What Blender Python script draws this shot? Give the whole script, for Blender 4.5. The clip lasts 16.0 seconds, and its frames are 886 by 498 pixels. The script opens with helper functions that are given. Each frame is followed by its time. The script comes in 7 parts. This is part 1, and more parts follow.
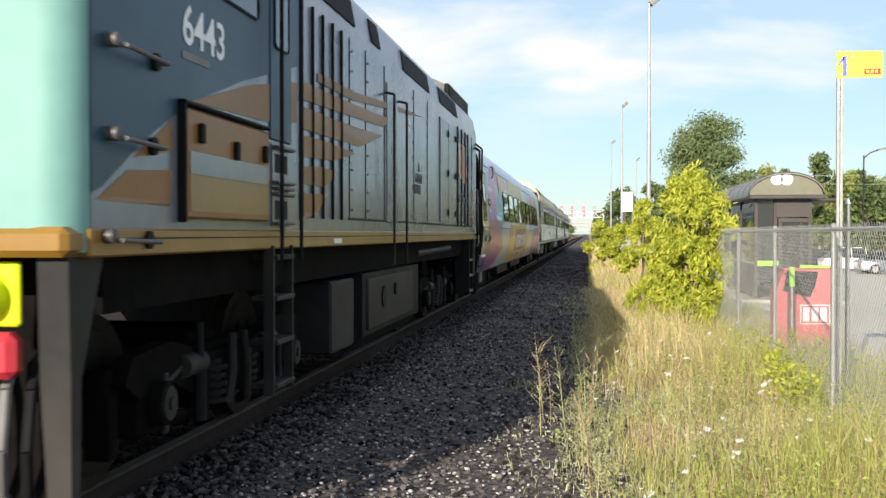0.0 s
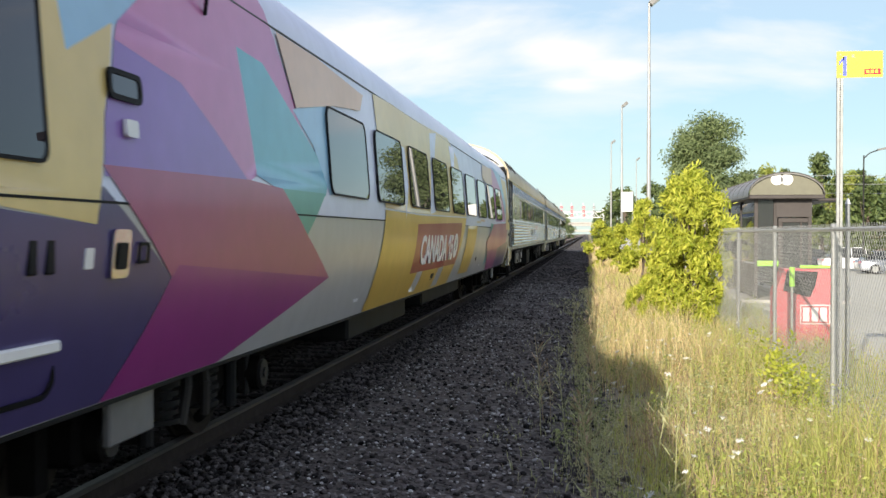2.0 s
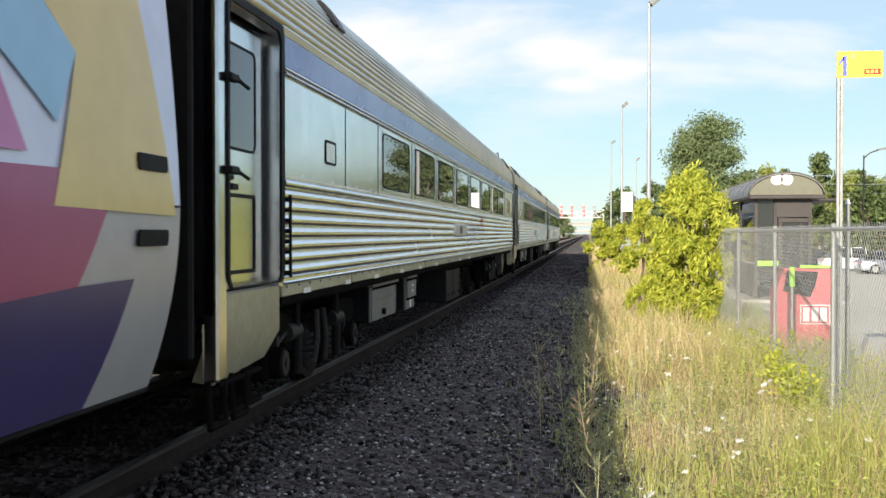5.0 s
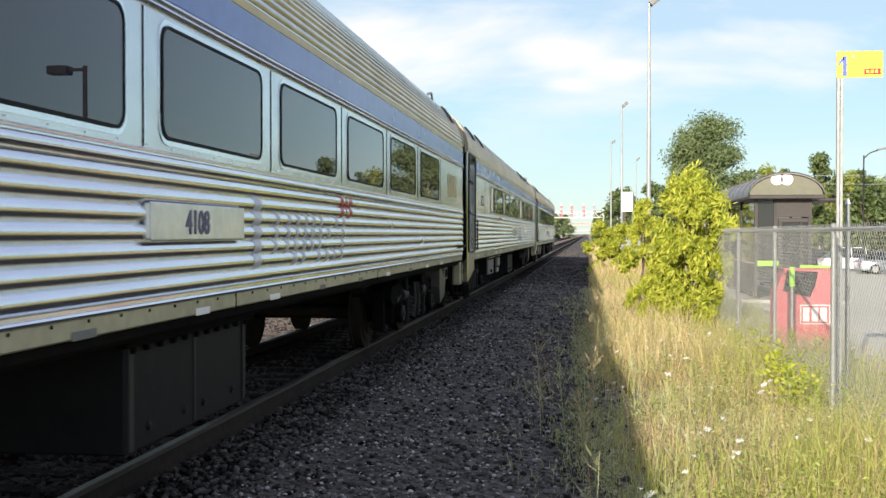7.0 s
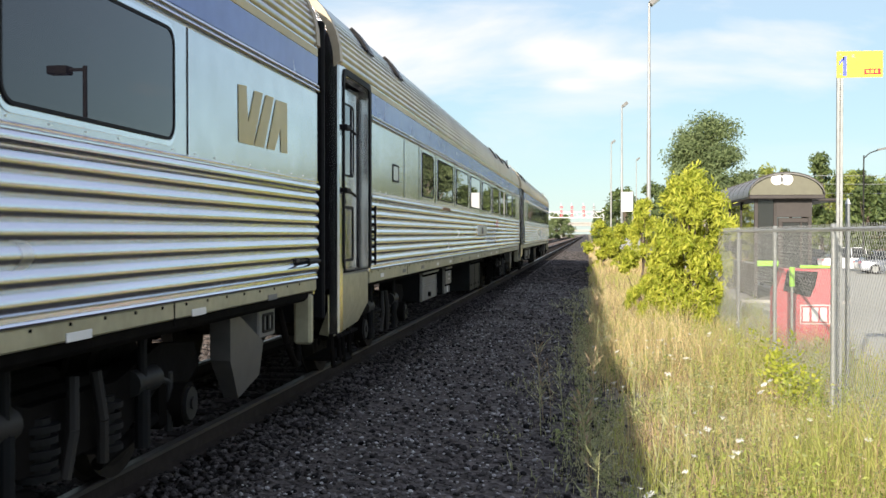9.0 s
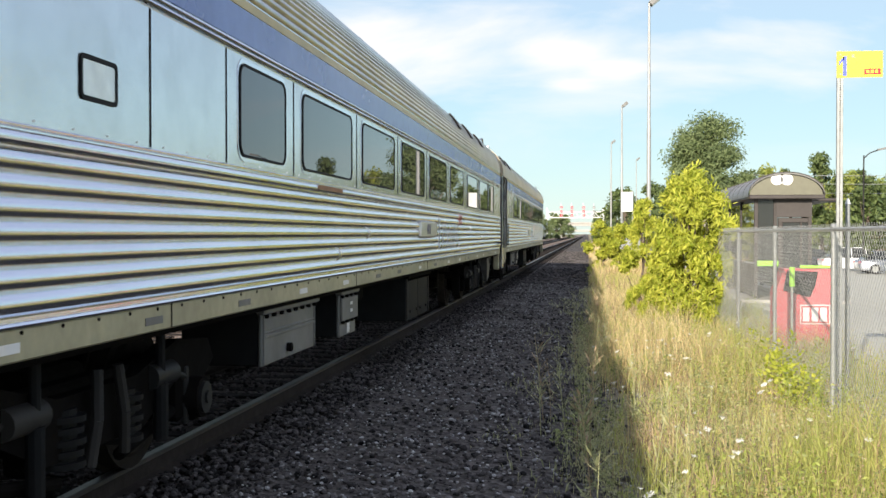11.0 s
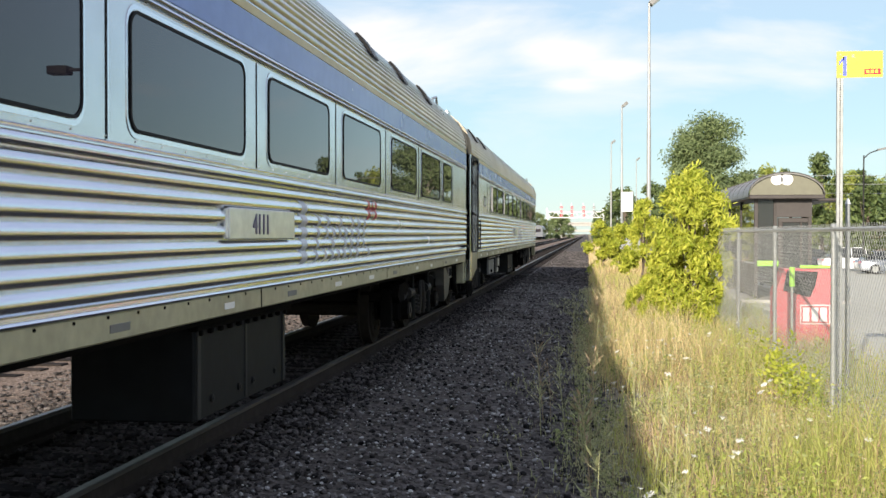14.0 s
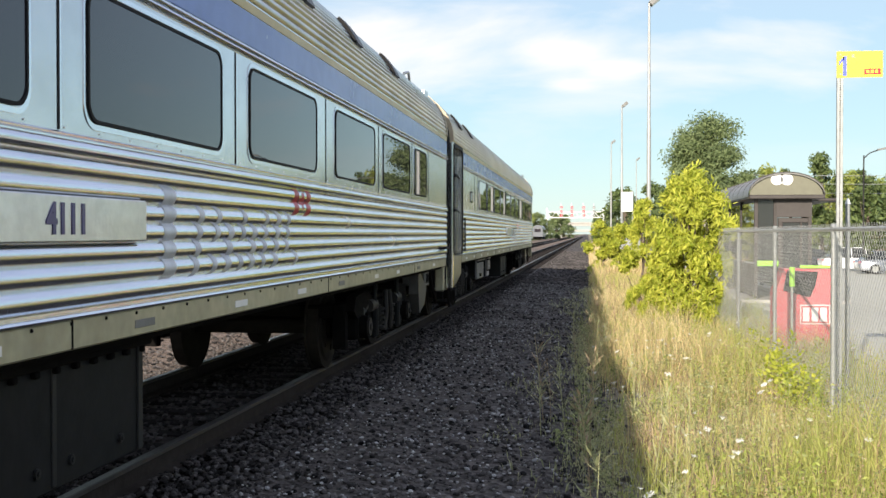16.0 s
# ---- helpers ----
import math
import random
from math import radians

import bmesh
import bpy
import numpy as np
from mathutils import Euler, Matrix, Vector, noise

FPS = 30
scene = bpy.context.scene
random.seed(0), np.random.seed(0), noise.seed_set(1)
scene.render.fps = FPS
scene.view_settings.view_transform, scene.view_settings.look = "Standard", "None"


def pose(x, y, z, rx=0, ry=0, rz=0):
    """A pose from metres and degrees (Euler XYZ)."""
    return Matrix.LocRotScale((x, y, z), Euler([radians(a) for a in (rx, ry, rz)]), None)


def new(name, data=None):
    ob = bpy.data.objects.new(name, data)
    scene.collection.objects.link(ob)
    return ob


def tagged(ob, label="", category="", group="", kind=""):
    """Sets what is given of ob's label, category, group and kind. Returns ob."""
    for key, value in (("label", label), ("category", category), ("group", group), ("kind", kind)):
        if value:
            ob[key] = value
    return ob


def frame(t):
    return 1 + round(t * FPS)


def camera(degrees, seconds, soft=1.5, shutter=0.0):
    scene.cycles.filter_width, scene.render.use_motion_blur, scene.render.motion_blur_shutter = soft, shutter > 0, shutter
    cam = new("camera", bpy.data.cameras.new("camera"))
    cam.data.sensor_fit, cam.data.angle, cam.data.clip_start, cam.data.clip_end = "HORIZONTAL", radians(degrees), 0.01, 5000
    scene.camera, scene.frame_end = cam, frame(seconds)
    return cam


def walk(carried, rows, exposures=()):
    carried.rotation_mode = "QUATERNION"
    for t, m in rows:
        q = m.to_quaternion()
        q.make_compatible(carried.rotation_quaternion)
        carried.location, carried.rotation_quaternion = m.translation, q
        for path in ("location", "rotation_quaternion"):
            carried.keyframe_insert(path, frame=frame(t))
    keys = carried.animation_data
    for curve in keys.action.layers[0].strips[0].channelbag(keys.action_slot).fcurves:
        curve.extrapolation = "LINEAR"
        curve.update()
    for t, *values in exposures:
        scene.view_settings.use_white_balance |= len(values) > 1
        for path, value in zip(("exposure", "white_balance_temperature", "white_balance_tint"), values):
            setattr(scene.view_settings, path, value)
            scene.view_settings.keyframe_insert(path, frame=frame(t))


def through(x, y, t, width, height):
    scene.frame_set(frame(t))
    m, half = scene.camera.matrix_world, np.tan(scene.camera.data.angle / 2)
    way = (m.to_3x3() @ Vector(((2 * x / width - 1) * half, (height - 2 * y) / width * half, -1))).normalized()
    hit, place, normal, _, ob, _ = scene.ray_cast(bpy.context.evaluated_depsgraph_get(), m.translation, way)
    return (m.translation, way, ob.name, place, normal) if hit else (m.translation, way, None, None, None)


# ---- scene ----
# The rail heads lie at z = 0 and the tracks run along y; the train comes towards -y.
EYE = (0.0, 0.0, 1.48)
TURN, TILT = 7.585, -0.80
cam = camera(44.22, 16.0, soft=1.5, shutter=0.12)
HOLD = pose(*EYE, 90 + TILT, 0, TURN)
walk(cam, [(0.0, HOLD), (16.0, HOLD)], exposures=[(0.0, 0.66, 6850, 10.5), (16.0, 0.66, 6850, 10.5)])

# ---- sky, sun ----
SUN_WAY = Vector((0.325, 1.2, -0.43)).normalized()
sun = new("sun", bpy.data.lights.new("sun", "SUN"))
sun.data.energy, sun.data.angle, sun.data.color = 5.0, radians(0.55), (1.0, 0.93, 0.82)
sun.matrix_world = Matrix.Translation((-30, -60, 40)) @ SUN_WAY.to_track_quat("-Z", "Y").to_matrix().to_4x4()

world = bpy.data.worlds.new("sky")
scene.world = world
world.use_nodes = True
wn, wl = world.node_tree.nodes, world.node_tree.links
wn.clear()
w_out = wn.new("ShaderNodeOutputWorld")
w_bg = wn.new("ShaderNodeBackground")
w_sky = wn.new("ShaderNodeTexSky")
w_sky.sky_type, w_sky.sun_disc = "NISHITA", False
w_sky.sun_elevation = math.asin(-SUN_WAY.z)
w_sky.sun_rotation = math.atan2(-SUN_WAY.x, -SUN_WAY.y)
w_sky.air_density, w_sky.dust_density, w_sky.ozone_density = 1.0, 0.2, 2.0
w_co = wn.new("ShaderNodeTexCoord")
w_map = wn.new("ShaderNodeMapping")
w_map.inputs["Scale"].default_value = (2.4, 2.4, 9.0)
w_map.inputs["Location"].default_value = (0.35, 0.1, 0.2)
w_noise = wn.new("ShaderNodeTexNoise")
w_noise.inputs["Scale"].default_value, w_noise.inputs["Detail"].default_value = 1.6, 7.0
w_noise.inputs["Roughness"].default_value, w_noise.inputs["Distortion"].default_value = 0.55, 0.35
w_ramp = wn.new("ShaderNodeValToRGB")
w_ramp.color_ramp.elements[0].position, w_ramp.color_ramp.elements[1].position = 0.50, 0.76
w_mix = wn.new("ShaderNodeMix")
w_mix.data_type = "RGBA"
w_mix.inputs[7].default_value = (6.8, 7.0, 7.3, 1)
wl.new(w_co.outputs["Generated"], w_map.inputs["Vector"])
wl.new(w_map.outputs[0], w_noise.inputs["Vector"])
# drifting clouds: way, half width, half height, weight
CLOUDS = (((-0.122, 0.976, 0.182), 0.155, 0.044, 0.17), ((-0.021, 0.987, 0.162), 0.036, 0.015, 0.18), ((0.025, 0.989, 0.146), 0.026, 0.011, 0.20), ((-0.015, 0.991, 0.135), 0.023, 0.007, 0.18), ((0.140, 0.975, 0.172), 0.119, 0.013, 0.15), ((-0.203, 0.967, 0.155), 0.083, 0.031, 0.10))
w_sum = w_noise.outputs[0]
for way, wide, high, weight in CLOUDS:
    off = wn.new("ShaderNodeVectorMath")
    off.operation = "SUBTRACT"
    off.inputs[1].default_value = way
    wl.new(w_co.outputs["Generated"], off.inputs[0])
    big = wn.new("ShaderNodeVectorMath")
    big.operation = "MULTIPLY"
    big.inputs[1].default_value = (1 / wide, 0.8, 1 / high)
    wl.new(off.outputs[0], big.inputs[0])
    size = wn.new("ShaderNodeVectorMath")
    size.operation = "LENGTH"
    wl.new(big.outputs[0], size.inputs[0])
    fall = wn.new("ShaderNodeMapRange")
    fall.interpolation_type = "SMOOTHSTEP"
    fall.inputs["From Min"].default_value, fall.inputs["From Max"].default_value = 0.0, 1.6
    fall.inputs["To Min"].default_value, fall.inputs["To Max"].default_value = weight, 0.0
    wl.new(size.outputs["Value"], fall.inputs["Value"])
    more = wn.new("ShaderNodeMath")
    more.operation = "ADD"
    wl.new(w_sum, more.inputs[0])
    wl.new(fall.outputs[0], more.inputs[1])
    w_sum = more.outputs[0]
wl.new(w_sum, w_ramp.inputs[0])
w_sep = wn.new("ShaderNodeSeparateXYZ")
wl.new(w_co.outputs["Generated"], w_sep.inputs[0])
w_high = wn.new("ShaderNodeMapRange")
w_high.inputs["From Min"].default_value, w_high.inputs["From Max"].default_value = 0.05, 0.13
w_high.inputs["To Max"].default_value = 1.0
wl.new(w_sep.outputs["Z"], w_high.inputs["Value"])
w_mask = wn.new("ShaderNodeMath")
w_mask.operation = "MULTIPLY"
wl.new(w_ramp.outputs[0], w_mask.inputs[0])
wl.new(w_high.outputs[0], w_mask.inputs[1])
wl.new(w_mask.outputs[0], w_mix.inputs[0])
w_haze = wn.new("ShaderNodeMix")
w_haze.data_type = "RGBA"
w_haze.inputs[0].default_value = 0.68
w_zen = wn.new("ShaderNodeMapRange")
w_zen.inputs["From Min"].default_value, w_zen.inputs["From Max"].default_value = 0.10, 0.34
wl.new(w_sep.outputs["Z"], w_zen.inputs["Value"])
w_tone = wn.new("ShaderNodeMix")
w_tone.data_type = "RGBA"
w_tone.inputs[6].default_value, w_tone.inputs[7].default_value = (3.5, 5.40, 6.45, 1), (4.5, 5.15, 7.2, 1)
wl.new(w_zen.outputs[0], w_tone.inputs[0])
wl.new(w_tone.outputs[2], w_haze.inputs[7])
wl.new(w_sky.outputs[0], w_haze.inputs[6])
wl.new(w_haze.outputs[2], w_mix.inputs[6])
wl.new(w_mix.outputs[2], w_bg.inputs["Color"])
w_bg.inputs["Strength"].default_value = 0.095
wl.new(w_bg.outputs[0], w_out.inputs["Surface"])

# ---- materials ----
def material(name, color, rough=0.6, metal=0.0, grain=0.12, scale=8.0, stain=0.15, stain_scale=0.9, bump=0.15, bump_scale=60.0,
             stain_color=None, coat=0.0, rand=0.0, emit=0.0, islands=0.0, trans=0.0, stretch=(1, 1, 1), spec=0.5):
    """A surface with fine grain, larger stains and a fine relief, in metres of the object's own space."""
    m = bpy.data.materials.new(name)
    m.use_nodes = True
    n, l = m.node_tree.nodes, m.node_tree.links
    b = n["Principled BSDF"]
    co = n.new("ShaderNodeTexCoord")
    mp = n.new("ShaderNodeMapping")
    mp.inputs["Scale"].default_value = stretch
    l.new(co.outputs["Object"], mp.inputs["Vector"])
    fine = n.new("ShaderNodeTexNoise")
    fine.inputs["Scale"].default_value, fine.inputs["Detail"].default_value = scale, 4
    big = n.new("ShaderNodeTexNoise")
    big.inputs["Scale"].default_value, big.inputs["Detail"].default_value = stain_scale, 5
    l.new(mp.outputs[0], fine.inputs["Vector"])
    l.new(mp.outputs[0], big.inputs["Vector"])
    c = Vector(color[:3])
    r1 = n.new("ShaderNodeValToRGB")
    r1.color_ramp.elements[0].position, r1.color_ramp.elements[1].position = 0.3, 0.7
    r1.color_ramp.elements[0].color = (*(c * (1 - grain)), 1)
    r1.color_ramp.elements[1].color = (*[min(1, v * (1 + grain)) for v in c], 1)
    l.new(fine.outputs[0], r1.inputs[0])
    mx = n.new("ShaderNodeMix")
    mx.data_type = "RGBA"
    r2 = n.new("ShaderNodeValToRGB")
    r2.color_ramp.elements[0].position, r2.color_ramp.elements[1].position = 0.42, 0.72
    r2.color_ramp.elements[0].color, r2.color_ramp.elements[1].color = (0, 0, 0, 1), (stain, stain, stain, 1)
    l.new(big.outputs[0], r2.inputs[0])
    l.new(r2.outputs[0], mx.inputs[0])
    l.new(r1.outputs[0], mx.inputs[6])
    mx.inputs[7].default_value = (*(stain_color or [v * 0.45 for v in c]), 1)
    last = mx.outputs[2]
    if rand or islands:
        hs = n.new("ShaderNodeHueSaturation")
        src = n.new("ShaderNodeObjectInfo").outputs["Random"] if rand else n.new("ShaderNodeNewGeometry").outputs["Random Per Island"]
        amount = rand or islands
        mr = n.new("ShaderNodeMapRange")
        mr.inputs["To Min"].default_value, mr.inputs["To Max"].default_value = 1 - amount, 1 + amount
        l.new(src, mr.inputs["Value"])
        l.new(mr.outputs[0], hs.inputs["Value"])
        l.new(last, hs.inputs["Color"])
        last = hs.outputs[0]
    l.new(last, b.inputs["Base Color"])
    b.inputs["Metallic"].default_value, b.inputs["Specular IOR Level"].default_value = metal, spec
    rr = n.new("ShaderNodeMapRange")
    rr.inputs["To Min"].default_value, rr.inputs["To Max"].default_value = max(0.02, rough - 0.08), min(1, rough + 0.1)
    l.new(big.outputs[0], rr.inputs["Value"])
    if rough < 0.06:
        b.inputs["Roughness"].default_value = rough * 0.3
    else:
        l.new(rr.outputs[0], b.inputs["Roughness"])
    if bump:
        bn = n.new("ShaderNodeTexNoise")
        bn.inputs["Scale"].default_value, bn.inputs["Detail"].default_value = bump_scale, 3
        l.new(mp.outputs[0], bn.inputs["Vector"])
        bp = n.new("ShaderNodeBump")
        bp.inputs["Strength"].default_value, bp.inputs["Distance"].default_value = bump, 0.01
        l.new(bn.outputs[0], bp.inputs["Height"])
        l.new(bp.outputs[0], b.inputs["Normal"])
    if coat:
        b.inputs["Coat Weight"].default_value, b.inputs["Coat Roughness"].default_value = coat, 0.08
    if emit:
        b.inputs["Emission Color"].default_value, b.inputs["Emission Strength"].default_value = (*color[:3], 1), emit
    if trans:
        b.inputs["Transmission Weight"].default_value = trans
    return m


def leafy(name, color, other, through=0.35, rough=0.55):
    """Leaves and blades: two colours by island, light passing through."""
    m = bpy.data.materials.new(name)
    m.use_nodes = True
    n, l = m.node_tree.nodes, m.node_tree.links
    b, out = n["Principled BSDF"], n["Material Output"]
    g = n.new("ShaderNodeNewGeometry")
    r = n.new("ShaderNodeValToRGB")
    r.color_ramp.elements[0].color, r.color_ramp.elements[1].color = (*color, 1), (*other, 1)
    l.new(g.outputs["Random Per Island"], r.inputs[0])
    l.new(r.outputs[0], b.inputs["Base Color"])
    b.inputs["Roughness"].default_value = rough
    b.inputs["Specular IOR Level"].default_value = 0.3
    t = n.new("ShaderNodeBsdfTranslucent")
    l.new(r.outputs[0], t.inputs["Color"])
    ms = n.new("ShaderNodeMixShader")
    ms.inputs[0].default_value = through
    l.new(b.outputs[0], ms.inputs[1])
    l.new(t.outputs[0], ms.inputs[2])
    l.new(ms.outputs[0], out.inputs["Surface"])
    return m


STEEL = material("stainless_steel", (0.70, 0.72, 0.765), 0.20, 1.0, 0.05, 5, 0.2, 0.8, 0.03, 30, (0.52, 0.50, 0.47), stretch=(1, 0.25, 1))
STEEL_FLAT = material("stainless_panel", (0.61, 0.61, 0.625), 0.19, 1.0, 0.07, 4, 0.3, 0.7, 0.04, 25, (0.46, 0.45, 0.43))
STEEL_DULL = material("dulled_steel", (0.72, 0.71, 0.70), 0.36, 1.0, 0.1, 12, 0.4, 2.0, 0.1, 40, (0.55, 0.53, 0.50))
GHOST = material("ghost_lettering", (0.60, 0.61, 0.64), 0.5, 0.3, 0.1, 12, 0.3, 2.0, 0.1, 40)
END_TAN = material("tan_end_paint", (0.46, 0.38, 0.26), 0.5, 0, 0.1, 10, 0.3, 1.5, 0.08)
ROOF_STEEL = material("roof_steel", (0.50, 0.50, 0.51), 0.30, 1.0, 0.12, 4, 0.4, 0.7, 0.05, 25, (0.30, 0.29, 0.28))
# The olive in this colour stands in for grass mirrored in the sill.
SILL = material("grass_tinted_sill_paint", (0.40, 0.375, 0.26), 0.5, 0.35, 0.12, 12, 0.45, 1.4, 0.1, 40, (0.25, 0.22, 0.14))
BLUE = material("blue_stripe_paint", (0.105, 0.16, 0.42), 0.24, 0, 0.08, 6, 0.2, 1)
GOLD = material("gold_stripe_paint", (0.48, 0.36, 0.12), 0.35, 0, 0.08, 6, 0.25, 1)
GLASS = material("tinted_window_glass", (0.022, 0.018, 0.026), 0.03, 0, 0.1, 3, 0.0, 1, 0.0)
GLASS.node_tree.nodes["Principled BSDF"].inputs["IOR"].default_value = 1.58
RUBBER = material("black_rubber", (0.009, 0.009, 0.010), 0.6, 0, 0.2, 12, 0.2, 2, spec=0.12)
# Base colour taken below real grime to carry the shade under the train.
DARK = material("grimy_shaded_underframe", (0.0065, 0.006, 0.0056), 0.85, 0.0, 0.3, 8, 0.5, 1.6, 0.3, 30, (0.016, 0.013, 0.011), spec=0.03)
BOX_GREY = material("grey_equipment_paint", (0.17, 0.17, 0.165), 0.55, 0.1, 0.1, 8, 0.5, 1.6, 0.1, 30, (0.07, 0.06, 0.05))
# Paint colour also lowered to hold the underfloor shade.
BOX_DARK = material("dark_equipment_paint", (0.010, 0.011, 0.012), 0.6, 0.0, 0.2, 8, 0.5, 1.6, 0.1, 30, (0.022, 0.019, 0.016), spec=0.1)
BOX_MID = material("mid_grey_paint", (0.075, 0.072, 0.068), 0.5, 0.1, 0.15, 8, 0.6, 1.6, 0.1, 30, (0.13, 0.12, 0.11))
WHEEL = material("wheel_steel", (0.03, 0.025, 0.021), 0.7, 0.1, 0.2, 10, 0.4, 3, spec=0.06)
LOCO_GREY = material("loco_grey_paint", (0.165, 0.175, 0.195), 0.24, 0.15, 0.07, 6, 0.3, 0.9, 0.05, 30, (0.11, 0.12, 0.125), spec=0.4)
LOCO_TEAL = material("loco_teal_paint", (0.15, 0.32, 0.29), 0.6, 0, 0.06, 6, 0.15, 0.9, 0.04, 30)
LOCO_BLUE = material("loco_slate_blue_paint", (0.020, 0.055, 0.088), 0.4, 0, 0.07, 6, 0.2, 0.9, 0.04, 30, spec=0.25)
LOCO_YELLOW = material("loco_yellow_paint", (0.225, 0.118, 0.016), 0.35, 0, 0.08, 6, 0.3, 0.9, 0.05, 30, (0.22, 0.13, 0.035))
LOCO_ORANGE = material("loco_orange_paint", (0.225, 0.105, 0.024), 0.4, 0, 0.08, 6, 0.2, 0.9, 0.05, 30, spec=0.25)
ROOF_TAN = material("dusty_roof_paint", (0.20, 0.185, 0.16), 0.6, 0, 0.15, 8, 0.4, 1)
ROOF_DARK = material("dark_roof_paint", (0.06, 0.062, 0.065), 0.6, 0, 0.15, 8, 0.4, 1)
WHITE = material("white_paint", (0.75, 0.75, 0.74), 0.4, 0, 0.04, 8, 0.15, 1.2, 0.05)
RED = material("red_paint", (0.45, 0.03, 0.045), 0.35, 0, 0.06, 8, 0.15, 1.2, 0.05)
def wrap(name, c):
    return material(name, c, 0.30, 0, 0.05, 5, 0.15, 0.7, 0.02, 20, coat=0.08, spec=0.35)
W_YELLOW = wrap("wrap_yellow", (0.58, 0.37, 0.06))
W_PALE = wrap("wrap_pale_yellow", (0.66, 0.50, 0.20))
W_SILVER = wrap("wrap_silver_grey", (0.41, 0.405, 0.40))
W_LILAC = wrap("wrap_lilac_white", (0.62, 0.66, 0.80))
W_PINK = wrap("wrap_pink", (0.50, 0.17, 0.36))
W_PURPLE = wrap("wrap_purple", (0.24, 0.13, 0.42))
W_INDIGO = wrap("wrap_indigo", (0.060, 0.046, 0.145))
W_MAGENTA = wrap("wrap_magenta", (0.27, 0.03, 0.19))
W_CRIMSON = wrap("wrap_crimson", (0.33, 0.06, 0.16))
W_TEAL = wrap("wrap_teal", (0.10, 0.38, 0.46))
W_GREEN = wrap("wrap_green", (0.06, 0.30, 0.26))
W_PEACH = wrap("wrap_peach", (0.66, 0.42, 0.27))
W_SKY = wrap("wrap_light_blue", (0.28, 0.50, 0.68))
W_RED = wrap("wrap_red", (0.27, 0.009, 0.028))
GALV = material("galvanised_steel", (0.36, 0.37, 0.36), 0.45, 0.5, 0.12, 20, 0.25, 2, 0.1, 60)
WIRE = material("zinc_wire", (0.44, 0.45, 0.43), 0.5, 0.2, 0.1, 20, 0.2, 2, 0.05, 60)
POLE = material("pole_aluminium", (0.37, 0.37, 0.36), 0.45, 0.4, 0.08, 10, 0.2, 1)
SIGN_Y = material("sign_yellow", (0.85, 0.72, 0.06), 0.45, 0, 0.04, 10, 0.1, 2, 0.03)
SIGN_B = material("sign_blue", (0.10, 0.14, 0.50), 0.45, 0, 0.04, 10, 0.1, 2, 0.03)
RAIL_TOP = material("rail_head", (0.13, 0.12, 0.115), 0.42, 0.8, 0.1, 12, 0.3, 2)
RAIL_RUST = material("rusty_rail", (0.036, 0.029, 0.025), 0.85, 0.0, 0.25, 12, 0.4, 2, 0.3, spec=0.1)
TIE = material("creosoted_wood", (0.020, 0.016, 0.014), 0.85, 0, 0.3, 10, 0.5, 2, 0.5, 40, (0.03, 0.026, 0.023), spec=0.1, rand=0.35, stretch=(0.2, 1, 1))
STONE = material("ballast_stone", (0.068, 0.060, 0.057), 0.85, 0, 0.25, 30, 0.4, 6, 0.4, 120, (0.12, 0.115, 0.11), islands=0.95, spec=0.15)
STONE_ONE = material("ballast_stone_loose", (0.092, 0.082, 0.078), 0.85, 0, 0.25, 30, 0.4, 6, 0.4, 120, (0.28, 0.26, 0.24), rand=0.7, spec=0.15)
SHELTER_BROWN = material("shelter_brown_metal", (0.055, 0.046, 0.042), 0.5, 0.2, 0.1, 8, 0.2, 1)
SHELTER_ROOF = material("shelter_roof_metal", (0.19, 0.185, 0.175), 0.45, 0.3, 0.1, 8, 0.3, 0.8)
SHELTER_TAN = material("shelter_tan_panel", (0.15, 0.145, 0.10), 0.5, 0, 0.08, 8, 0.2, 1)
CLEAR = material("shelter_glass", (0.06, 0.065, 0.065), 0.05, 0, 0.1, 3, 0, 1, 0, trans=0.5)
CONCRETE = material("concrete", (0.42, 0.40, 0.37), 0.8, 0, 0.12, 10, 0.4, 0.6, 0.3, 60)
BARK = material("bark", (0.13, 0.10, 0.075), 0.9, 0, 0.3, 12, 0.4, 2, 0.6, 30)
BIRCH = material("pale_bark", (0.36, 0.32, 0.26), 0.85, 0, 0.2, 10, 0.4, 2, 0.4, 30)
RUST = material("rust_brown_strip", (0.30, 0.15, 0.07), 0.7, 0, 0.2, 12, 0.4, 3)
LEAF_BUSH = leafy("bush_leaves", (0.25, 0.32, 0.03), (0.70, 0.69, 0.12), 0.48)
LEAF_TREE = leafy("tree_leaves", (0.09, 0.13, 0.05), (0.27, 0.33, 0.15), 0.35)
LEAF_DARK = leafy("dark_leaves", (0.065, 0.10, 0.036), (0.18, 0.23, 0.08), 0.3)
LEAF_LIGHT = leafy("light_leaves", (0.22, 0.27, 0.06), (0.44, 0.47, 0.13), 0.4)
GRASS_GREEN = leafy("green_blades", (0.34, 0.39, 0.09), (0.70, 0.67, 0.24), 0.5)
GRASS_STRAW = leafy("straw_blades", (0.50, 0.37, 0.17), (0.86, 0.72, 0.40), 0.4)
GRASS_GREY = leafy("grey_green_weeds", (0.32, 0.34, 0.16), (0.62, 0.60, 0.33), 0.4)
GRASS_LIME = leafy("fresh_green_weeds", (0.30, 0.38, 0.07), (0.56, 0.59, 0.17), 0.5)
LOCO_BOX = material("loco_box_paint", (0.016, 0.016, 0.016), 0.6, 0.0, 0.15, 8, 0.6, 1.2, 0.1, 30, (0.06, 0.053, 0.046), spec=0.2)
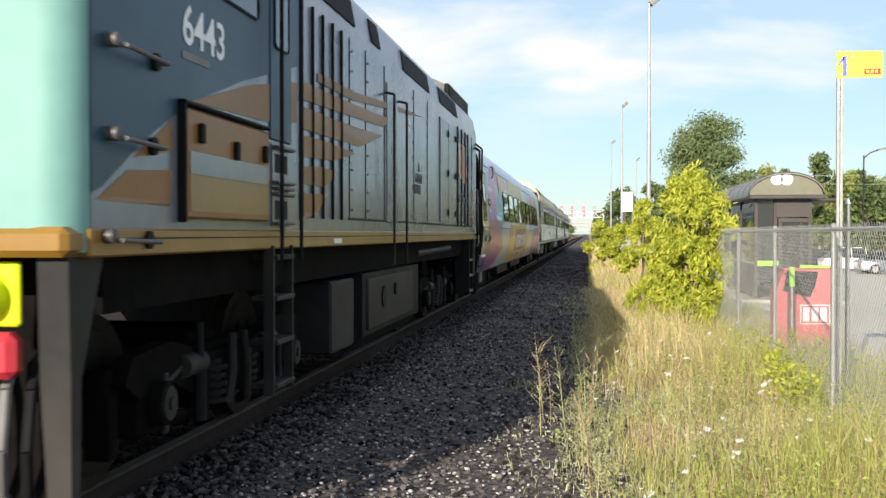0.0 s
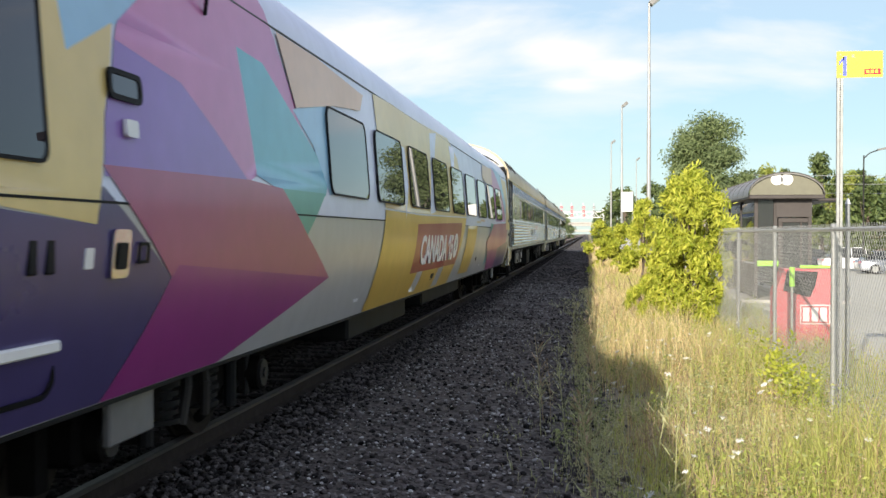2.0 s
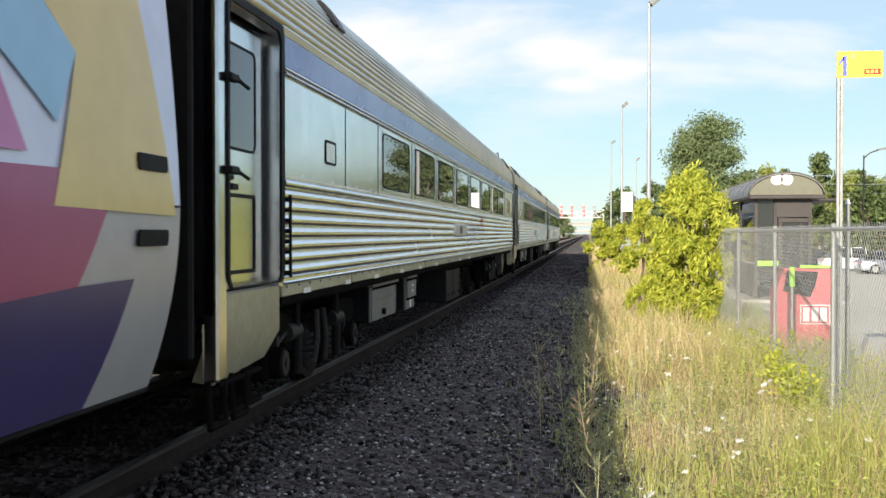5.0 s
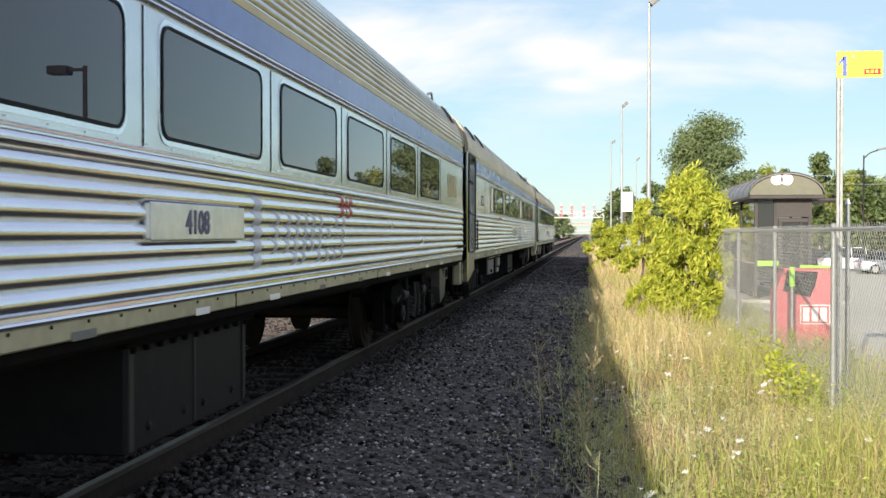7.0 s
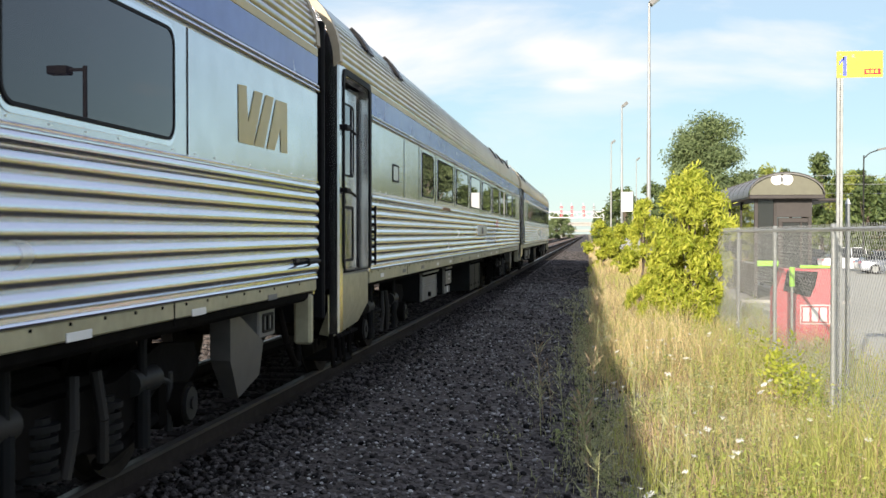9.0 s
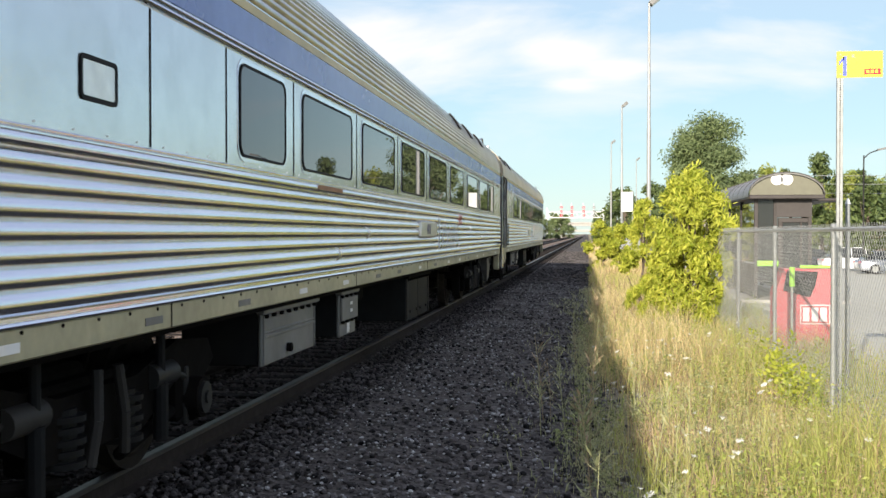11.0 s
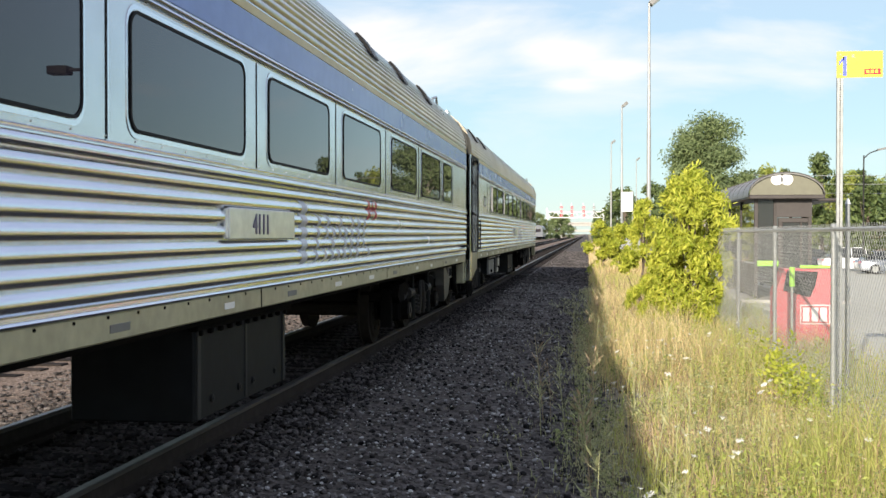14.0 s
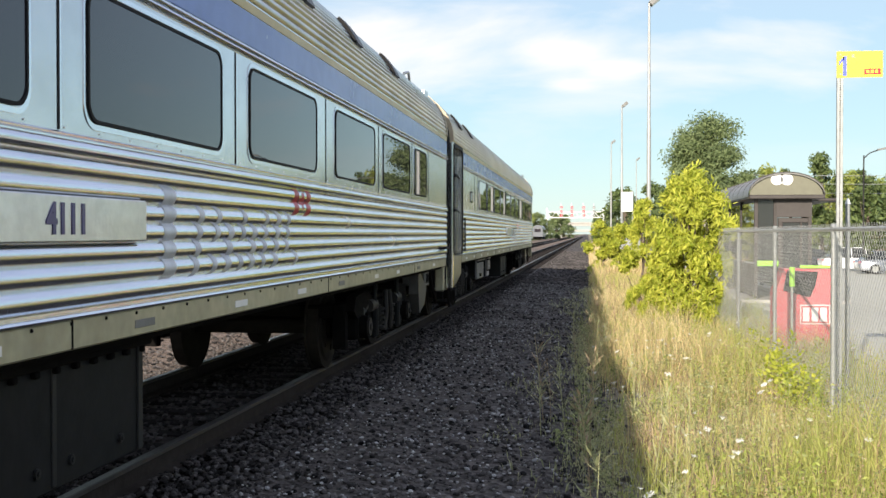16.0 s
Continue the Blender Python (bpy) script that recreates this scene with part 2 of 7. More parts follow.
LIGHT_STONE = material("pale_stone", (0.36, 0.35, 0.34), 0.85, 0, 0.2, 30, 0.3, 6, 0.3, 120, islands=0.5, spec=0.2)
CAR_DARK = material("dark_car_paint", (0.03, 0.033, 0.04), 0.25, 0.3, 0.04, 5, 0.05, 1, 0.0, coat=0.8)
# Red lightened in the colour itself, for overexposure and the fence's veil.
PALE_RED = material("overexposed_red_paint", (0.56, 0.10, 0.115), 0.5, 0, 0.06, 8, 0.3, 1.2, 0.05, 60, (0.45, 0.17, 0.17))
GRASS_BROWN = leafy("brown_stalks", (0.28, 0.19, 0.11), (0.58, 0.44, 0.27), 0.3)
WEED_DARK = leafy("dull_green_weeds", (0.16, 0.20, 0.07), (0.40, 0.43, 0.18), 0.4)
PETAL = leafy("white_petals", (0.70, 0.70, 0.64), (0.86, 0.86, 0.80), 0.3)
LENS_WARM = material("warm_lamp_lens", (1.0, 0.72, 0.35), 0.3, 0, 0, 5, 0, 1, 0, emit=3.0)
LENS_LIME = material("lime_reflector", (0.72, 0.85, 0.02), 0.3, 0, 0.05, 5, 0, 1, 0)
LIME = material("lime_green_paint", (0.35, 0.75, 0.04), 0.4, 0, 0.05, 5, 0.1, 1, 0.02)
CAR_SILVER = material("silver_car_paint", (0.20, 0.215, 0.24), 0.25, 0.6, 0.04, 5, 0.05, 1, 0.0, coat=0.8)
CAR_WHITE = material("white_car_paint", (0.80, 0.80, 0.80), 0.25, 0, 0.03, 5, 0.05, 1, 0.0, coat=0.8)
CAR_GLASS = material("car_glass", (0.02, 0.022, 0.025), 0.05, 0, 0.1, 3, 0, 1, 0)
TYRE = material("tyre_rubber", (0.02, 0.02, 0.02), 0.8, 0, 0.1, 10, 0.2, 2)

# ---- mesh tools ----
class Shape:
    """Collects vertices and faces of one mesh."""

    def __init__(self):
        self.v, self.f = [], []

    def add(self, verts, faces):
        k = len(self.v)
        self.v += [tuple(p) for p in verts]
        self.f += [tuple(i + k for i in f) for f in faces]
        return self

    def box(self, x0, x1, y0, y1, z0, z1, c=0.0):
        c = min(c, (x1 - x0) * 0.3, (y1 - y0) * 0.3, (z1 - z0) * 0.3)
        if c <= 0:
            vs = [(x, y, z) for x in (x0, x1) for y in (y0, y1) for z in (z0, z1)]
            return self.add(vs, [(0, 1, 3, 2), (4, 6, 7, 5), (0, 4, 5, 1), (2, 3, 7, 6), (0, 2, 6, 4), (1, 5, 7, 3)])
        vs, idx, faces = [], {}, []
        X, Y, Z = (x0, x1), (y0, y1), (z0, z1)
        for i in (0, 1):
            for j in (0, 1):
                for k in (0, 1):
                    p = (X[i], Y[j], Z[k])
                    s = (c if i == 0 else -c, c if j == 0 else -c, c if k == 0 else -c)
                    for a in range(3):
                        q = [p[b] + (0 if b == a else s[b]) for b in range(3)]
                        idx[i, j, k, a] = len(vs)
                        vs.append(q)
                    faces.append(tuple(idx[i, j, k, a] for a in range(3)))
        for a in range(3):
            b, d = [q for q in range(3) if q != a]
            for s in (0, 1):
                loop = []
                for (u, w) in ((0, 0), (1, 0), (1, 1), (0, 1)):
                    key = [0, 0, 0]
                    key[a], key[b], key[d] = s, u, w
                    loop.append(idx[(*key, a)])
                faces.append(tuple(loop))
            for u in (0, 1):
                for w in (0, 1):
                    k0, k1 = [0, 0, 0], [0, 0, 0]
                    k0[a], k1[a] = 0, 1
                    for kk in (k0, k1):
                        kk[b], kk[d] = u, w
                    faces.append((idx[(*k0, b)], idx[(*k1, b)], idx[(*k1, d)], idx[(*k0, d)]))
        return self.add(vs, faces)

    def cyl(self, p0, p1, r, n=12, r1=None, caps=True):
        p0, p1 = Vector(p0), Vector(p1)
        r1 = r if r1 is None else r1
        ax = (p1 - p0).normalized()
        u = ax.orthogonal().normalized()
        w = ax.cross(u)
        ring = [math.cos(2 * math.pi * i / n) * u + math.sin(2 * math.pi * i / n) * w for i in range(n)]
        vs = [p0 + q * r for q in ring] + [p1 + q * r1 for q in ring]
        fs = [(i, (i + 1) % n, n + (i + 1) % n, n + i) for i in range(n)]
        if caps:
            fs += [tuple(range(n)), tuple(range(n, 2 * n))]
        return self.add(vs, fs)

    def tube(self, pts, r, n=8):
        for a, b in zip(pts[:-1], pts[1:]):
            self.cyl(a, b, r, n)
        return self

    def prism(self, prof, y0, y1, closed=False, caps=False):
        """A line of (x, z) drawn out along y."""
        n = len(prof)
        vs = [(x, y0, z) for x, z in prof] + [(x, y1, z) for x, z in prof]
        fs = [(i, i + 1, n + i + 1, n + i) for i in range(n - 1)]
        if closed:
            fs.append((n - 1, 0, n, 2 * n - 1))
        if caps:
            fs += [tuple(range(n)), tuple(range(n, 2 * n))]
        return self.add(vs, fs)

    def loft(self, rings, closed=True, caps=True):
        n = len(rings[0])
        vs = [p for r in rings for p in r]
        fs = []
        for k in range(len(rings) - 1):
            for i in range(n if closed else n - 1):
                j = (i + 1) % n
                fs.append((k * n + i, k * n + j, (k + 1) * n + j, (k + 1) * n + i))
        if caps:
            fs += [tuple(range(n)), tuple(range((len(rings) - 1) * n, len(rings) * n))]
        return self.add(vs, fs)


def mesh_of(name, shape, mat, tidy=True, smooth=30):
    me = bpy.data.meshes.new(name)
    me.from_pydata(shape.v, [], shape.f)
    if tidy:
        bm = bmesh.new()
        bm.from_mesh(me)
        bmesh.ops.recalc_face_normals(bm, faces=bm.faces)
        bm.to_mesh(me)
        bm.free()
    if smooth:
        me.shade_smooth()
        me.set_sharp_from_angle(angle=radians(smooth))
    me.materials.append(mat)
    return me


def part(name, shape, mat, parent=None, label="", at=None, tidy=True, smooth=30):
    """Links a shape as one mesh object, under a thing or under a part."""
    ob = new(name, mesh_of(name, shape, mat, tidy, smooth) if isinstance(shape, Shape) else shape)
    if at is not None:
        ob.matrix_basis = at
    if parent is not None:
        ob.parent = parent
    if label:
        tagged(ob, label)
    return ob


def thing(name, label, category, at=None, group="", kind=""):
    ob = new(name)
    ob.empty_display_size = 0.3
    if at is not None:
        ob.matrix_basis = at
    return tagged(ob, label, category, group, kind)


def round_rect(y0, y1, z0, z1, r, n=5):
    pts = []
    for cy, cz, a in ((y1 - r, z1 - r, 0), (y0 + r, z1 - r, 90), (y0 + r, z0 + r, 180), (y1 - r, z0 + r, 270)):
        for i in range(n + 1):
            b = radians(a + 90 * i / n)
            pts.append((cy + r * math.cos(b), cz + r * math.sin(b)))
    return pts


def slab(shape, loop, depth, face):
    """A loop of (y, z) as a thin plate; face(y, z) gives the x of the wall that it lies on."""
    n = len(loop)
    shape.add([(face(y, z), y, z) for y, z in loop] + [(face(y, z) + depth, y, z) for y, z in loop],
              [tuple(range(n, 2 * n))] + [(i, (i + 1) % n, n + (i + 1) % n, n + i) for i in range(n)])
    return shape


def ring(shape, outer, inner, depth, face):
    n = len(outer)
    vs = [(face(y, z) + d, y, z) for d in (0, depth) for loop in (outer, inner) for y, z in loop]
    fs = []
    for i in range(n):
        j = (i + 1) % n
        fs += [(2 * n + i, 2 * n + j, 3 * n + j, 3 * n + i), (i, j, 2 * n + j, 2 * n + i), (n + i, n + j, 3 * n + j, 3 * n + i)]
    return shape.add(vs, fs)


def writing(text, size, mat, parent, m, name="lettering", shear=0.0, width=1.0, deep=0.003, bold=0.0):
    """Letters in the built-in font as one mesh; they stand in the x-y plane of m."""
    cu = bpy.data.curves.new(name, "FONT")
    cu.body, cu.size, cu.shear, cu.extrude, cu.resolution_u, cu.offset = text, size, shear, deep, 3, bold
    ob = bpy.data.objects.new("letters_tmp", cu)
    scene.collection.objects.link(ob)
    dg = bpy.context.evaluated_depsgraph_get()
    me = bpy.data.meshes.new_from_object(ob.evaluated_get(dg))
    bpy.data.objects.remove(ob)
    for v in me.vertices:
        v.co.x *= width
    me.materials.clear()
    me.materials.append(mat)
    o = new(name, me)
    o.matrix_basis = m
    if parent is not None:
        o.parent = parent
    return o


# A wall facing +x, read by someone looking towards -x: letters run along +y.
SIDE = Matrix(((0, 0, 1, 0), (1, 0, 0, 0), (0, 1, 0, 0), (0, 0, 0, 1)))
# A wall facing -y: letters run along +x.
FRONT = Matrix(((1, 0, 0, 0), (0, 0, -1, 0), (0, 1, 0, 0), (0, 0, 0, 1)))

# ---- ground and tracks ----
TRACK_X = -3.68
def lay(x, y):
    """The ground's height."""
    if x < -13:
        z = -0.45
    elif x < -2.15:
        z = -0.22
    elif x < 0.1:
        z = -0.22 - 0.10 * (x + 2.15) / 2.25
    elif x < 6.8:
        z = -0.32 - 0.03 * (x - 0.1) / 6.7
    elif x < 8.6:
        z = -0.35 - 0.71 * (x - 6.8) / 1.8
    else:
        z = -1.06
    if -2.4 < x < 3.2 and y < 60:
        z += 0.035 * noise.noise((x * 1.7, y * 1.7, 0)) + 0.05 * noise.noise((x * 0.5, y * 0.5, 3))
    return z


def ground_material():
    m = bpy.data.materials.new("ground_surface")
    m.use_nodes = True
    n, l = m.node_tree.nodes, m.node_tree.links
    b = n["Principled BSDF"]
    b.inputs["Roughness"].default_value, b.inputs["Specular IOR Level"].default_value = 0.9, 0.15
    co = n.new("ShaderNodeTexCoord")
    sep = n.new("ShaderNodeSeparateXYZ")
    l.new(co.outputs["Object"], sep.inputs[0])
    wob = n.new("ShaderNodeTexNoise")
    wob.inputs["Scale"].default_value, wob.inputs["Detail"].default_value = 1.4, 5
    l.new(co.outputs["Object"], wob.inputs["Vector"])
    ad = n.new("ShaderNodeMath")
    ad.operation = "MULTIPLY_ADD"
    ad.inputs[1].default_value = 0.9
    l.new(wob.outputs[0], ad.inputs[0])
    l.new(sep.outputs["X"], ad.inputs[2])
    vor = n.new("ShaderNodeTexVoronoi")
    vor.inputs["Scale"].default_value = 24
    l.new(co.outputs["Object"], vor.inputs["Vector"])
    fine = n.new("ShaderNodeTexNoise")
    fine.inputs["Scale"].default_value, fine.inputs["Detail"].default_value = 60, 5
    l.new(co.outputs["Object"], fine.inputs["Vector"])

    def ramp(src, stops):
        r = n.new("ShaderNodeValToRGB")
        e = r.color_ramp.elements
        while len(e) < len(stops):
            e.new(0.5)
        for k, (p, c) in enumerate(stops):
            e[k].position, e[k].color = p, (*c, 1)
        l.new(src, r.inputs[0])
        return r.outputs[0]

    def mix(a, c, fac):
        x = n.new("ShaderNodeMix")
        x.data_type = "RGBA"
        for s, k in ((fac, 0), (a, 6), (c, 7)):
            l.new(s, x.inputs[k])
        return x.outputs[2]

    def step(lo, hi, src):
        r = n.new("ShaderNodeMapRange")
        r.inputs["From Min"].default_value, r.inputs["From Max"].default_value = lo, hi
        l.new(src, r.inputs["Value"])
        return r.outputs[0]
    gravel = ramp(vor.outputs["Color"], [(0.1, (0.045, 0.039, 0.035)), (0.6, (0.10, 0.088, 0.079)), (0.95, (0.17, 0.152, 0.138))])
    rusty = ramp(vor.outputs["Color"], [(0.1, (0.11, 0.08, 0.06)), (0.6, (0.22, 0.165, 0.13)), (0.95, (0.34, 0.27, 0.22))])
    dirt = ramp(fine.outputs[0], [(0.25, (0.17, 0.14, 0.09)), (0.5, (0.28, 0.235, 0.15)), (0.75, (0.38, 0.33, 0.22))])
    tar = ramp(fine.outputs[0], [(0.25, (0.38, 0.37, 0.31)), (0.5, (0.44, 0.43, 0.365)), (0.75, (0.50, 0.485, 0.42))])
    far = ramp(wob.outputs[0], [(0.3, (0.10, 0.12, 0.045)), (0.7, (0.18, 0.18, 0.08))])
    c = mix(far, rusty, step(-15.5, -14.5, ad.outputs[0]))
    c = mix(c, gravel, step(-5.2, -4.2, ad.outputs[0]))
    c = mix(c, dirt, step(0.35, 1.0, ad.outputs[0]))
    c = mix(c, tar, step(3.3, 3.6, ad.outputs[0]))
    c = mix(c, far, step(96, 100, ad.outputs[0]))
    l.new(c, b.inputs["Base Color"])
    bp = n.new("ShaderNodeBump")
    bp.inputs["Strength"].default_value, bp.inputs["Distance"].default_value = 0.7, 0.03
    hm = n.new("ShaderNodeMath")
    hm.operation = "MULTIPLY"
    l.new(vor.outputs["Distance"], hm.inputs[0])
    l.new(step(1.2, 0.2, ad.outputs[0]), hm.inputs[1])
    l.new(hm.outputs[0], bp.inputs["Height"])
    l.new(bp.outputs[0], b.inputs["Normal"])
    return m


def build_ground():
    xs = [-2500, -600, -150, -60, -30, -20, -16, -13.2, -12.8, -9, -6, -5, -4.2, -3.2, -2.6] + [-2.3 + 0.15 * i for i in range(39)]
    xs += [4.2, 5.5, 6.8, 7.2, 7.7, 8.2, 8.6, 9.5, 14, 25, 60, 150, 600, 2500]
    ys = [-2500, -600, -150, -60, -25, -8, 0] + [1 + 0.25 * i for i in range(80)] + [22 + 2 * i for i in range(20)] + [65, 75, 95, 130, 200, 350, 700, 1500, 3500]
    s = Shape()
    s.add([(x, y, lay(x, y)) for y in ys for x in xs],
          [(j * len(xs) + i, j * len(xs) + i + 1, (j + 1) * len(xs) + i + 1, (j + 1) * len(xs) + i) for j in range(len(ys) - 1) for i in range(len(xs) - 1)])
    g = part("ground", s, ground_material())
    tagged(g, "grey ballast, dry weedy soil and worn asphalt", "ground", kind="structure")


def build_track(x, label, near=False):
    tr = thing("railway_track", label, "railway track", pose(x, 0, 0), "tracks", "structure")
    head = [(-0.036, -0.030), (-0.036, -0.006), (-0.028, 0.0), (0.028, 0.0), (0.036, -0.006), (0.036, -0.030)]
    web = [(0.036, -0.0302), (0.010, -0.044), (0.009, -0.135), (0.068, -0.158), (0.068, -0.172), (-0.068, -0.172), (-0.068, -0.158), (-0.009, -0.135), (-0.010, -0.044), (-0.036, -0.0302)]
    for sx in (-0.7525, 0.7525):
        r = part("rail", Shape().prism([(sx + a, b) for a, b in web], -60, 700, closed=False), RAIL_RUST, tr, "rust-brown steel rail")
        part("rail_head", Shape().prism([(sx + a, b) for a, b in head], -60, 700, closed=False), RAIL_TOP, r, "polished running surface")
    tie = mesh_of("tie", Shape().box(-1.28, 1.28, -0.11, 0.11, -0.34, -0.198, 0.012), TIE)
    plate = mesh_of("tie_plate", Shape().box(-0.09, 0.09, -0.17, 0.17, -0.200, -0.166, 0.003), RAIL_RUST)
    rng = random.Random(7 if near else 11)
    y0, count = (-6, 150) if near else (8, 110)
    for i in range(count):
        y = y0 + 0.53 * i
        o = part("tie", tie, None, tr, at=pose(rng.uniform(-0.03, 0.03), y, rng.uniform(-0.012, 0.006), 0, 0, rng.uniform(-1.2, 1.2)))
        if near and 2 < y < 30:
            for sx in (-0.7525, 0.7525):
                part("tie_plate", plate, None, o, at=pose(sx, 0, 0))
    s = Shape()
    for i in range(900):
        y = y0 + 0.53 * (count + i)
        s.box(-1.28, 1.28, y - 0.11, y + 0.11, -0.3, -0.198)
    rest = part("far_ties", s, TIE, tr, smooth=0)
    tagged(rest, kind="stuff")


build_ground()
build_track(TRACK_X, "steel railway track with creosoted ties in ballast", True)
build_track(TRACK_X - 4.3, "second railway track on sunlit ballast")

# ---- the train: each vehicle's own y runs from its leading coupling backwards ----
HALF = 1.52


def bogie(parent, y, wheelbase=2.59, axle_r=0.457, kind="coach"):
    """A four-wheeled bogie under a vehicle, its wheelsets as parts that can roll."""
    s = Shape()
    for sx in (-1, 1):
        xo, xi = sx * 1.12, sx * 0.98
        lo, hi = min(xo, xi), max(xo, xi)
        s.box(lo, hi, -wheelbase / 2 - 0.42, wheelbase / 2 + 0.42, 0.58, 0.74, 0.02)
        s.box(lo, hi, -0.55, 0.55, 0.34, 0.60, 0.02)
        for e in (-1, 1):
            yc = e * wheelbase / 2
            s.box(min(xo, sx * 0.9), max(sx * 1.2, xi), yc - 0.17, yc + 0.17, 0.32, 0.62, 0.03)
            s.cyl((sx * 1.18, yc, axle_r), (sx * 1.29, yc, axle_r), 0.13, 14)
            s.box(min(xo, xi), max(xo, xi), yc + e * 0.3, yc + e * 0.42, 0.25, 0.6, 0.02)
            s.tube([(sx * 1.15, yc - e * 0.2, 0.40), (sx * 1.15, e * 0.35, 0.28)], 0.035)
    s.box(-1.0, 1.0, -0.28, 0.28, 0.45, 0.80, 0.03)
    s.box(-1.0, 1.0, -wheelbase / 2 - 0.4, -wheelbase / 2 - 0.3, 0.58, 0.72, 0.02)
    s.box(-1.0, 1.0, wheelbase / 2 + 0.3, wheelbase / 2 + 0.4, 0.58, 0.72, 0.02)
    h = wheelbase / 2
    arched = [(-h - 0.40, 0.66), (-h - 0.30, 0.80), (-h + 0.25, 0.84), (-0.45, 0.70), (0.45, 0.70), (h - 0.25, 0.84), (h + 0.30, 0.80), (h + 0.40, 0.66), (h + 0.22, 0.56), (h - 0.25, 0.60), (0.55, 0.40), (-0.55, 0.40), (-h + 0.25, 0.60), (-h - 0.22, 0.56)]
    n = len(arched)
    for x0, x1 in ((1.10, 1.21), (-1.21, -1.10)):
        s.add([(x, p, z) for x in (x0, x1) for p, z in arched], [tuple(range(n)), tuple(range(2 * n - 1, n - 1, -1))] + [(k, (k + 1) % n, n + (k + 1) % n, n + k) for k in range(n)])
    b = part("bogie", s, DARK, parent, "grimy cast-steel bogie, near-black with painted-in shade", pose(0, y, 0))
    for e in (-1, 1):
        for sx in (-1, 1):
            br = part("brake_cylinder", Shape().cyl((sx * 1.20, e * 0.95, 0.66), (sx * 1.20, e * 0.62, 0.66), 0.075, 14).cyl((sx * 1.20, e * 1.18, 0.60), (sx * 1.20, e * 0.95, 0.66), 0.022, 8), LOCO_BOX, b, "grimy brake cylinder")
            part("brake_lever", Shape().box(sx * 1.20 - 0.02, sx * 1.20 + 0.02, e * 1.20 - 0.03, e * 1.20 + 0.03, 0.30, 0.66, 0.01), LOCO_BOX, br)
            part("hanger_link", Shape().tube([(sx * 1.25, e * 0.12, 0.80), (sx * 1.27, e * 0.16, 0.55), (sx * 1.25, e * 0.20, 0.33)], 0.032), LOCO_BOX, b, "dark swing link")
            part("axle_cap", Shape().cyl((sx * 1.29, e * h, axle_r), (sx * 1.31, e * h, axle_r), 0.10, 16).cyl((sx * 1.31, e * h, axle_r), (sx * 1.325, e * h, axle_r), 0.04, 8), LOCO_BOX, b, "round axle cap")
    for e in (-1, 1):
        for sx in (-1, 1):
            sp = Shape()
            for k in range(5):
                sp.cyl((sx * 1.15, e * 0.34, 0.36 + 0.055 * k), (sx * 1.15, e * 0.34, 0.39 + 0.055 * k), 0.125 if k % 2 else 0.135, 14)
                sp.cyl((sx * 1.15, e * 0.34, 0.385 + 0.055 * k), (sx * 1.15, e * 0.34, 0.42 + 0.055 * k), 0.095, 10)
            part("coil_spring", sp, BOX_DARK, b, "dark coil spring")
            damp = Shape()
            damp.cyl((sx * 1.24, e * 0.72, 0.30), (sx * 1.24, e * 0.72, 0.62), 0.045, 10).cyl((sx * 1.24, e * 0.72, 0.6), (sx * 1.24, e * 0.72, 0.92), 0.028, 8)
            part("damper", damp, BOX_DARK, b, "dark hydraulic damper")
    for e in (-1, 1):
        w = Shape()
        w.cyl((-0.85, 0, 0), (0.85, 0, 0), 0.085, 12)
        for sx in (-1, 1):
            w.cyl((sx * 0.70, 0, 0), (sx * 0.82, 0, 0), axle_r, 36)
            w.cyl((sx * 0.68, 0, 0), (sx * 0.705, 0, 0), axle_r + 0.026, 36)
            w.cyl((sx * 0.82, 0, 0), (sx * 0.84, 0, 0), axle_r - 0.07, 36, axle_r - 0.10)
            w.cyl((sx * 0.83, 0, 0), (sx * 0.88, 0, 0), 0.14, 18)
            for k in range(6):
                a = math.pi * k / 3
                w.cyl((sx * 0.84, 0.25 * math.cos(a), 0.25 * math.sin(a)), (sx * 0.855, 0.25 * math.cos(a), 0.25 * math.sin(a)), 0.035, 8)
        ws = part("wheelset", w, WHEEL, b, "steel wheelset with worn treads", pose(0, e * wheelbase / 2, axle_r))
        ws["radius"] = axle_r
        WHEELS.append(ws)
    return b


WHEELS = []


def fluted(z0, z1, count, x, depth, n=12):
    """A line of (x, z) with half-round ribs that stand out by depth."""
    pts = []
    for k in range(count):
        for i in range(n):
            t = i / n
            pts.append((x + depth * math.sin(math.pi * t) ** 0.85, z0 + (z1 - z0) * (k + t) / count))
    return pts + [(x, z1)]


def arch(z, a, b, n, rib=0.0):
    """Half of a roof's line from the eave to the crown, with rounded ribs and narrow grooves."""
    pts = []
    for i in range(n * 6 + 1):
        t = math.pi / 2 * i / (n * 6)
        o = rib * (-1.0, 0.25, 0.9, 1.0, 0.9, 0.25)[i % 6]
        pts.append(((a + o) * math.cos(t), z + (b + o) * math.sin(t) ** 0.92))
    return pts


def window_unit(parent, y0, y1, z0, z1, face, r=0.09, name="window", gasket=RUBBER):
    w = part(name, ring(Shape(), round_rect(y0, y1, z0, z1, r), round_rect(y0 + 0.015, y1 - 0.015, z0 + 0.015, z1 - 0.015, r * 0.9), 0.012, face), gasket, parent, "dark tinted window in a black gasket")
    part("pane", slab(Shape(), round_rect(y0 + 0.012, y1 - 0.012, z0 + 0.012, z1 - 0.012, r * 0.9), 0.007, face), GLASS, w, "dark tinted glass pane")
    return w


